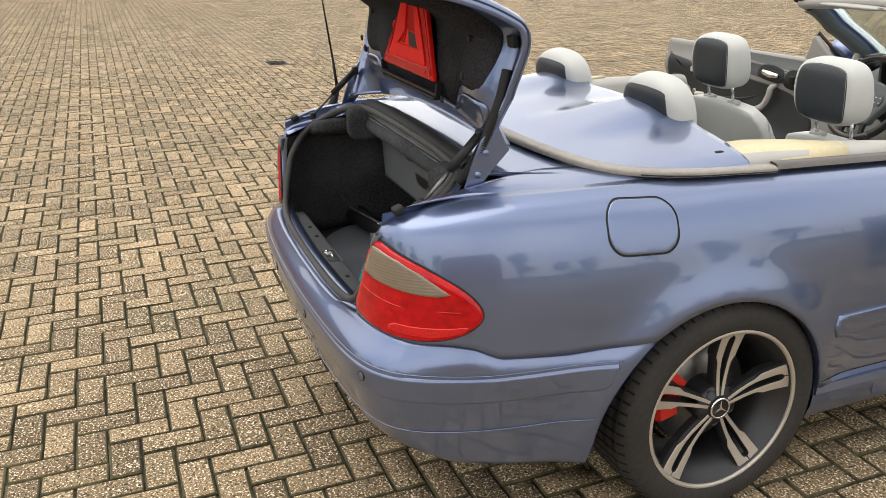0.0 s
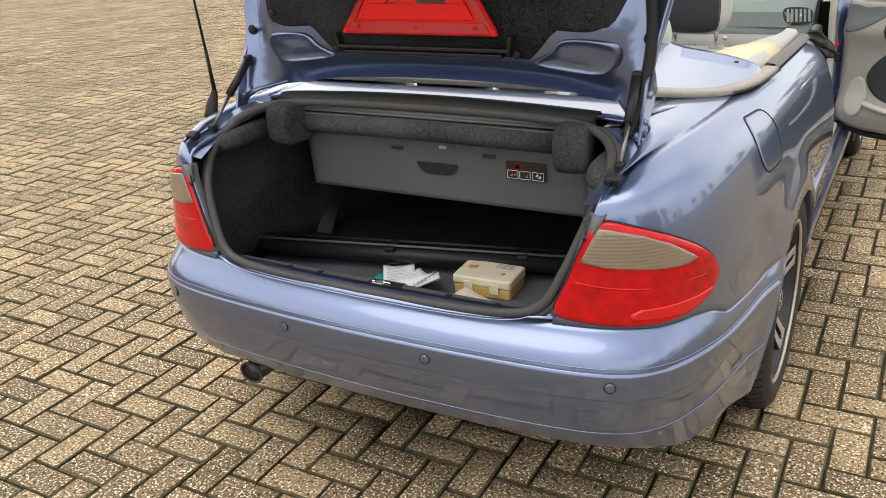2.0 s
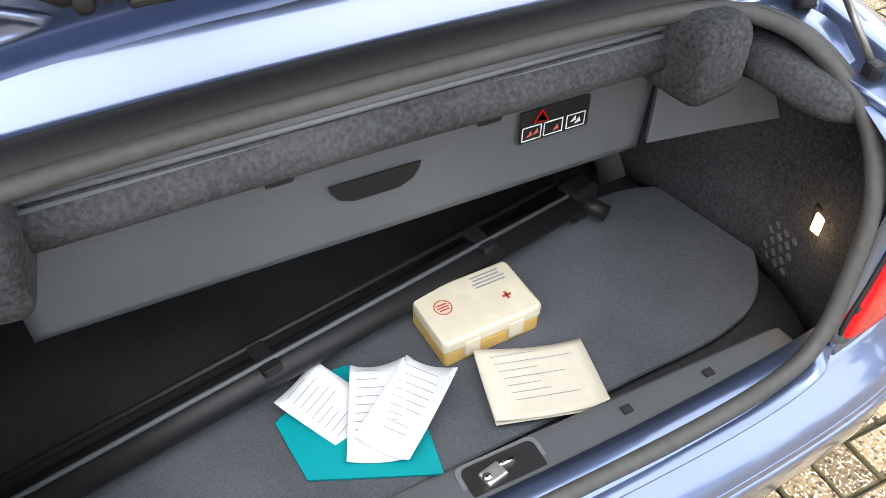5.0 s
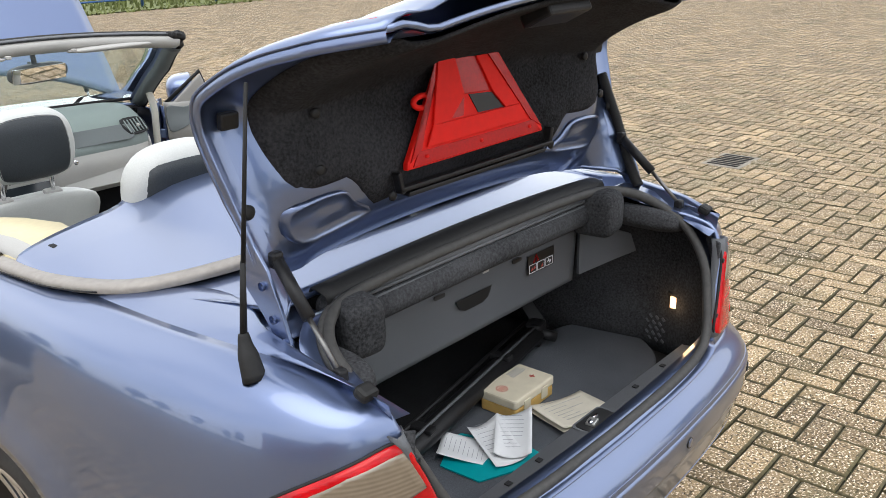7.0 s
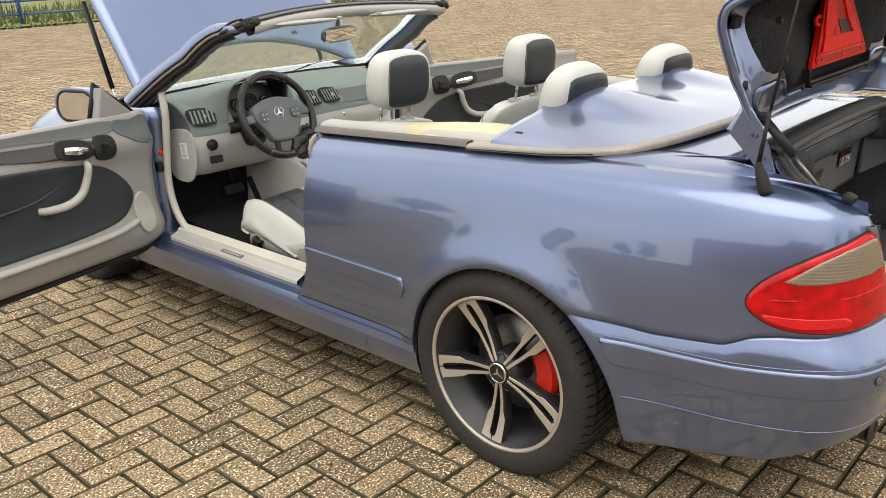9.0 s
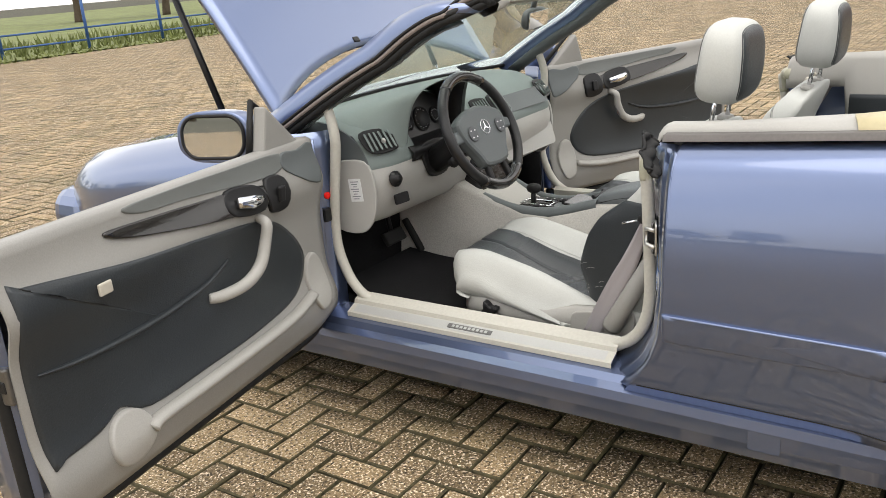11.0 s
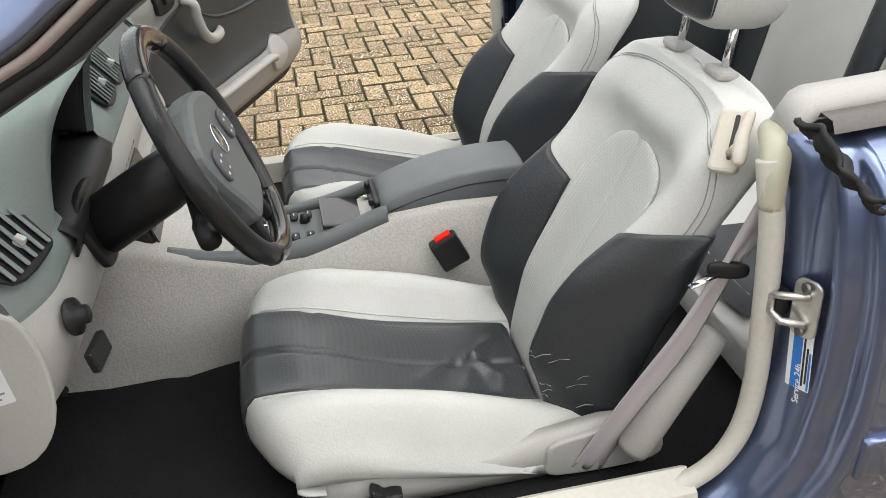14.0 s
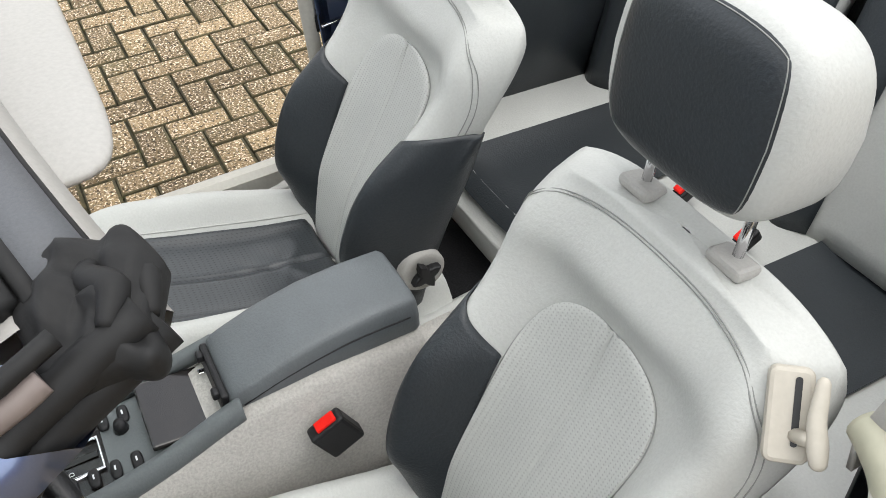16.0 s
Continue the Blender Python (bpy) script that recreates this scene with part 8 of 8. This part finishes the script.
def parked_car(x, y, turn, mat, label):
    t = tagged(new("parked_car"), label, "car")
    m = pose(x, y, 0, 0, 0, turn)
    prof = [(-2.1, 0.35), (-2.15, 0.65), (-1.95, 0.95), (-1.5, 1.02), (-0.9, 1.42), (0.5, 1.46), (1.15, 1.05), (1.95, 0.85), (2.1, 0.6), (2.05, 0.35)]
    rows = []
    for u in np.linspace(-1, 1, 9):
        rows.append([m @ Vector((px, u * (0.86 - 0.16 * max(0, (pz - 0.95) / 0.5)), pz - 0.03 * u * u)) for px, pz in prof])
    sheet("body", rows, mat, t, close_v=True, thick=0.01)
    for s in (-1, 1):
        verts = [m @ Vector((px, s * (0.875 - 0.16 * (pz - 0.95) / 0.5), pz)) for px, pz in ((-1.35, 1.03), (-0.85, 1.36), (0.45, 1.40), (1.0, 1.05))]
        link_mesh("window", verts, [(0, 1, 2, 3)], DARK_GLASS, t, False, thick=0.02, offset=0)
        for px in (-1.3, 1.35):
            mm = m @ Matrix.Translation((px, s * 0.80, 0.32)) @ pose(0, 0, 0, 0, 0, 90 * s)
            w = lathe("wheel", [(0.20, 0.09), (0.22, 0.10), (0.31, 0.08), (0.32, 0.0), (0.31, -0.08), (0.2, -0.09)], TYRE, t, mm, 28)
            lathe("rim", [(0.20, 0.085), (0.17, 0.075), (0.06, 0.085), (0.0001, 0.09)], ALU, w, mm, 20)
        for px in (-1.0, 1.0):
            box("side_panel", (4.0, 0.04, 0.5), m @ Vector((0, s * 0.845, 0.62)), mat, t, (0, 0, turn), 0.02) if px > 0 else None


def house(x, y, w, d, h, turn):
    t = tagged(new("brick_house"), "red brick house with white windows and a dark tiled roof", "house")
    m = pose(x, y, 0, 0, 0, turn)
    wall = box("wall", (w, d, h), m @ Vector((0, 0, h / 2)), HOUSE_BRICK, t, (0, 0, turn), 0.02)
    verts = [m @ Vector(p) for p in ((-w / 2 - 0.3, -d / 2 - 0.3, h), (w / 2 + 0.3, -d / 2 - 0.3, h), (w / 2 + 0.3, d / 2 + 0.3, h), (-w / 2 - 0.3, d / 2 + 0.3, h), (-w / 2 - 0.3, 0, h + 2.6), (w / 2 + 0.3, 0, h + 2.6))]
    link_mesh("roof", verts, [(0, 1, 5, 4), (2, 3, 4, 5), (0, 4, 3), (1, 2, 5), (0, 3, 2, 1)], ROOF_TILE, t, False)
    for s in (-1, 1):
        n = max(4, int(w / 3.2))
        for k in range(n):
            for z in (1.5, 4.0):
                if z + 0.7 > h:
                    continue
                px = -w / 2 + w * (k + 0.5) / n
                win = box("window", (1.3, 0.10, 1.3), m @ Vector((px, s * d / 2, z)), WHITE_PAINT, t, (0, 0, turn), 0.02)
                box("pane", (1.1, 0.04, 1.1), m @ Vector((px, s * (d / 2 + 0.05), z)), DARK_GLASS, win, (0, 0, turn), 0.005)


def tree(x, y, h, seed):
    rng = random.Random(seed)
    t = tagged(new("tree"), "broad leafy green tree beyond the yard, seen only in reflections", "tree", "trees round the yard")
    trunk = tube("trunk", [(x, y, -0.05), (x + 0.1, y, h * 0.25), (x - 0.1, y + 0.1, h * 0.55), (x, y, h * 0.85)], [0.28, 0.22, 0.14, 0.04], BARK, t, 10, smooth_path=4)
    tips = []
    for k in range(14):
        a, z = rng.uniform(0, 6.28), rng.uniform(0.25, 0.8) * h
        ln = h * rng.uniform(0.18, 0.34) * (1.1 - z / h * 0.6)
        p0 = Vector((x, y, z))
        p1 = p0 + Vector((math.cos(a) * ln, math.sin(a) * ln, ln * rng.uniform(0.3, 0.8)))
        tube("limb", [p0, p0.lerp(p1, 0.5) + Vector((0, 0, 0.1)), p1], [0.09, 0.06, 0.02], BARK, t, 6)
        tips += [p1, p0.lerp(p1, 0.65)]
    verts, faces = [], []
    for q in tips:
        for _ in range(150):
            c = q + Vector((rng.gauss(0, 1), rng.gauss(0, 1), rng.gauss(0, 0.8))) * h * 0.065
            n1 = Vector((rng.uniform(-1, 1), rng.uniform(-1, 1), rng.uniform(-1, 1))).normalized() * h * 0.018
            n2 = n1.orthogonal().normalized() * h * 0.012
            b = len(verts)
            verts += [c - n1, c + n2, c + n1, c - n2]
            faces.append((b, b + 1, b + 2, b + 3))
    tagged(link_mesh("crown", verts, faces, LEAF, t, False), kind="stuff")


fence()
verge()
parked_car(26.5, 19.5, 40, GREY_CAR, "dark grey parked car at the edge of the yard")
parked_car(31.0, 14.0, 30, WHITE_CAR, "white parked car at the edge of the yard")
parked_car(29.5, 8.5, 35, GREY_CAR, "dark parked car at the far side of the yard")
house(-36, -9, 24, 8, 5.5, 84)
house(-26, -22, 16, 8, 5.5, 75)
house(38, -12, 18, 9, 5.5, -70)
for k, (x, y, h) in enumerate(((-27, -36, 9), (34, -24, 9), (36, 2, 8), (20, -34, 9), (5, -40, 10), (-12, -38, 9))):
    tree(x, y, h, k)


# Ring of unseen trees, added to darken the horizon in the car's reflections.
for k in range(44):
    a = radians(k * 360 / 44 + 2 * math.sin(k * 2.3))
    r = 58 + 3 * math.sin(k * 1.7)
    tree(r * math.cos(a), 4 + r * math.sin(a), 6.3 + 0.7 * math.sin(k * 3.1), 40 + k)


def drain(x, y):
    d = tagged(new("drain_grate"), "cast iron drain grate set flush in the paving", "drain")
    rim = box("grate_frame", (0.40, 0.30, 0.02), (x, y, -0.0085), GRATE, d, bevel=0.003)
    for k in range(7):
        box("slot", (0.029, 0.23, 0.004), (x - 0.15 + 0.05 * k, y, 0.0022), CABIN_CARPET, rim, bevel=0.001)


drain(4.72, 0.81)
drain(-8.4, 0.55)


# ---------------------------------------------------------------- brick paving
BW = 0.1025


def brick_material():
    m = material("concrete_brick", (0.245, 0.176, 0.097), 0.9, 0, 0.55, 190, 1.0, 0, 1.6, 0.36, 0.3)
    n, l = m.node_tree.nodes, m.node_tree.links
    b = n["Principled BSDF"]
    src = b.inputs["Base Color"].links[0].from_socket
    tc = n.new("ShaderNodeTexCoord")
    mp = n.new("ShaderNodeNewGeometry")
    grit, pit, moss = (n.new("ShaderNodeTexNoise") for _ in range(3))
    for node, sc, det in ((grit, 130, 3), (pit, 85, 4), (moss, 2.2, 6)):
        node.inputs["Scale"].default_value, node.inputs["Detail"].default_value = sc, det
        l.new(mp.outputs["Position"], node.inputs["Vector"])
    both = n.new("ShaderNodeMapRange")
    both.inputs["From Min"].default_value, both.inputs["From Max"].default_value = 0.545, 0.66
    l.new(grit.outputs["Fac"], both.inputs["Value"])
    dark = n.new("ShaderNodeMapRange")
    dark.inputs["From Min"].default_value, dark.inputs["From Max"].default_value = 0.36, 0.50
    dark.inputs["To Min"].default_value, dark.inputs["To Max"].default_value = 0.22, 1.04
    l.new(pit.outputs["Fac"], dark.inputs["Value"])
    green = n.new("ShaderNodeMapRange")
    green.inputs["From Min"].default_value, green.inputs["From Max"].default_value = 0.52, 0.72
    green.inputs["To Max"].default_value = 0.55
    l.new(moss.outputs["Fac"], green.inputs["Value"])
    shade = n.new("ShaderNodeVectorMath")
    shade.operation = "SCALE"
    l.new(src, shade.inputs[0])
    l.new(dark.outputs["Result"], shade.inputs["Scale"])
    tint = n.new("ShaderNodeMix")
    tint.data_type = "RGBA"
    tint.inputs["B"].default_value = (0.075, 0.075, 0.030, 1)
    l.new(green.outputs["Result"], tint.inputs["Factor"])
    l.new(shade.outputs["Vector"], tint.inputs["A"])
    src = tint.outputs["Result"]
    mix = n.new("ShaderNodeMix")
    mix.data_type = "RGBA"
    mix.inputs["B"].default_value = (0.90, 0.76, 0.58, 1)
    l.new(both.outputs["Result"], mix.inputs["Factor"])
    l.new(src, mix.inputs["A"])
    l.new(mix.outputs["Result"], b.inputs["Base Color"])
    return m


BRICK = brick_material()


# Sides and chamfers take the mossy edge colour, which holds the joints' shade.
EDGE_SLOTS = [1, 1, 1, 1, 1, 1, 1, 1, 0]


def brick_shape(along_x, var):
    """Top and chamfered sides of one paving brick, its lower corner at the origin."""
    rng = random.Random(var)
    w, d = (2 * BW, BW) if along_x else (BW, 2 * BW)
    g, c = 0.0034, 0.0046
    j = lambda: rng.uniform(-0.0028, 0.0028)
    base = [(g, g), (w - g, g), (w - g, d - g), (g, d - g)]
    topo = [(g + c, g + c), (w - g - c, g + c), (w - g - c, d - g - c), (g + c, d - g - c)]
    verts = [(x, y, -0.013) for x, y in base] + [(x + j(), y + j(), -0.004) for x, y in base] + [(x + j(), y + j(), j() * 0.6) for x, y in topo]
    faces = [(0, 1, 5, 4), (1, 2, 6, 5), (2, 3, 7, 6), (3, 0, 4, 7), (4, 5, 9, 8), (5, 6, 10, 9), (6, 7, 11, 10), (7, 4, 8, 11), (8, 9, 10, 11)]
    return verts, faces


def paving():
    shapes = {}
    for ax in (True, False):
        for v in range(6):
            verts, faces = brick_shape(ax, v + (10 if ax else 20))
            me = bpy.data.meshes.new("brick")
            me.from_pydata(verts, [], faces)
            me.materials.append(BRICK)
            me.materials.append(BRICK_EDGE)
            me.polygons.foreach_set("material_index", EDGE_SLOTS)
            shapes[ax, v] = (me, np.array(verts), faces)
    rng = np.random.default_rng(7)
    x0, y0 = -1.12, 1.10
    near, far_v, far_f, count = 0, [], [], 0
    flat_v, flat = [], 0
    for m in range(-170, 190):
        for k in range(-190, 230):
            for ax in (True, False):
                i, j = (k + 2 * m, k - 2 * m + (0 if ax else 1))
                x, y = x0 + i * BW, y0 + j * BW
                if not (-32 < x < 34 and -14 < y < 21.6):
                    continue
                z = float(rng.normal(0, 0.0012))
                v = int(rng.integers(6))
                if abs(x) > 9 or y > 11 or y < -4.5:
                    w, d = (2 * BW, BW) if ax else (BW, 2 * BW)
                    g = 0.0070
                    flat_v.append(((x + g, y + g, z), (x + w - g, y + g, z), (x + w - g, y + d - g, z), (x + g, y + d - g, z)))
                    continue
                me, verts, faces = shapes[ax, v]
                if near < 300 and ((-1.9 < x < -0.95 and -1.7 < y < 1.9) or (-0.9 < x < 0.6 and -1.75 < y < -1.05)):
                    ob = new("brick", me)
                    ob.parent = ground
                    ob.location = (x, y, z)
                    near += 1
                    continue
                far_v.append(verts + (x, y, z))
                far_f.append(np.array([list(f) for f in faces]) + 12 * count)
                count += 1
    far_v.append(np.array(flat_v).reshape(-1, 3))
    far_f.append(np.arange(4 * len(flat_v)).reshape(-1, 4) + 12 * count)
    fv, ff = np.concatenate(far_v), np.concatenate(far_f)
    me = bpy.data.meshes.new("paving")
    me.vertices.add(len(fv))
    me.vertices.foreach_set("co", fv.ravel())
    me.loops.add(ff.size)
    me.loops.foreach_set("vertex_index", ff.ravel().astype(np.int32))
    me.polygons.add(len(ff))
    me.polygons.foreach_set("loop_start", np.arange(0, ff.size, 4, dtype=np.int32))
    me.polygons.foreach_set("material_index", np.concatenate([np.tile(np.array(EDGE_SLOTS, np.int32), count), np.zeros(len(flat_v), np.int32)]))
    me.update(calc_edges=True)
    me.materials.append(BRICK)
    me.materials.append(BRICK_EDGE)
    ob = new("paving", me)
    ob.parent = ground
    tagged(ob, "buff herringbone concrete paving bricks", kind="stuff")



def joint_weeds():
    """Short moss and grass in the joints, in patches."""
    rng = np.random.default_rng(21)
    verts, faces = [], []
    while len(faces) < 16000:
        x, y = rng.uniform(-4.2, 4.2), rng.uniform(-3.6, 3.8)
        if noise.noise(Vector((x * 0.9, y * 0.9, 3.1))) < rng.uniform(-0.25, 0.55):
            continue
        i, j = round((x + 1.12) / BW), round((y - 1.10) / BW)
        if rng.random() < 0.5:
            x = -1.12 + i * BW + rng.normal(0, 0.003)
        else:
            y = 1.10 + j * BW + rng.normal(0, 0.003)
        for _ in range(3):
            px, py = x + rng.normal(0, 0.006), y + rng.normal(0, 0.006)
            a, h = rng.uniform(0, 6.28), rng.uniform(0.003, 0.011)
            c, d = 0.0022 * math.cos(a), 0.0022 * math.sin(a)
            b = len(verts)
            verts += [(px - c, py - d, -0.006), (px + c, py + d, -0.006), (px + d * 3, py - c * 3, -0.004 + h)]
            faces.append((b, b + 1, b + 2))
    ob = link_mesh("joint_weeds", verts, faces, MOSS, None, False)
    tagged(ob, "patches of olive moss and short grass in the paving joints", "moss", kind="stuff")


paving()
joint_weeds()
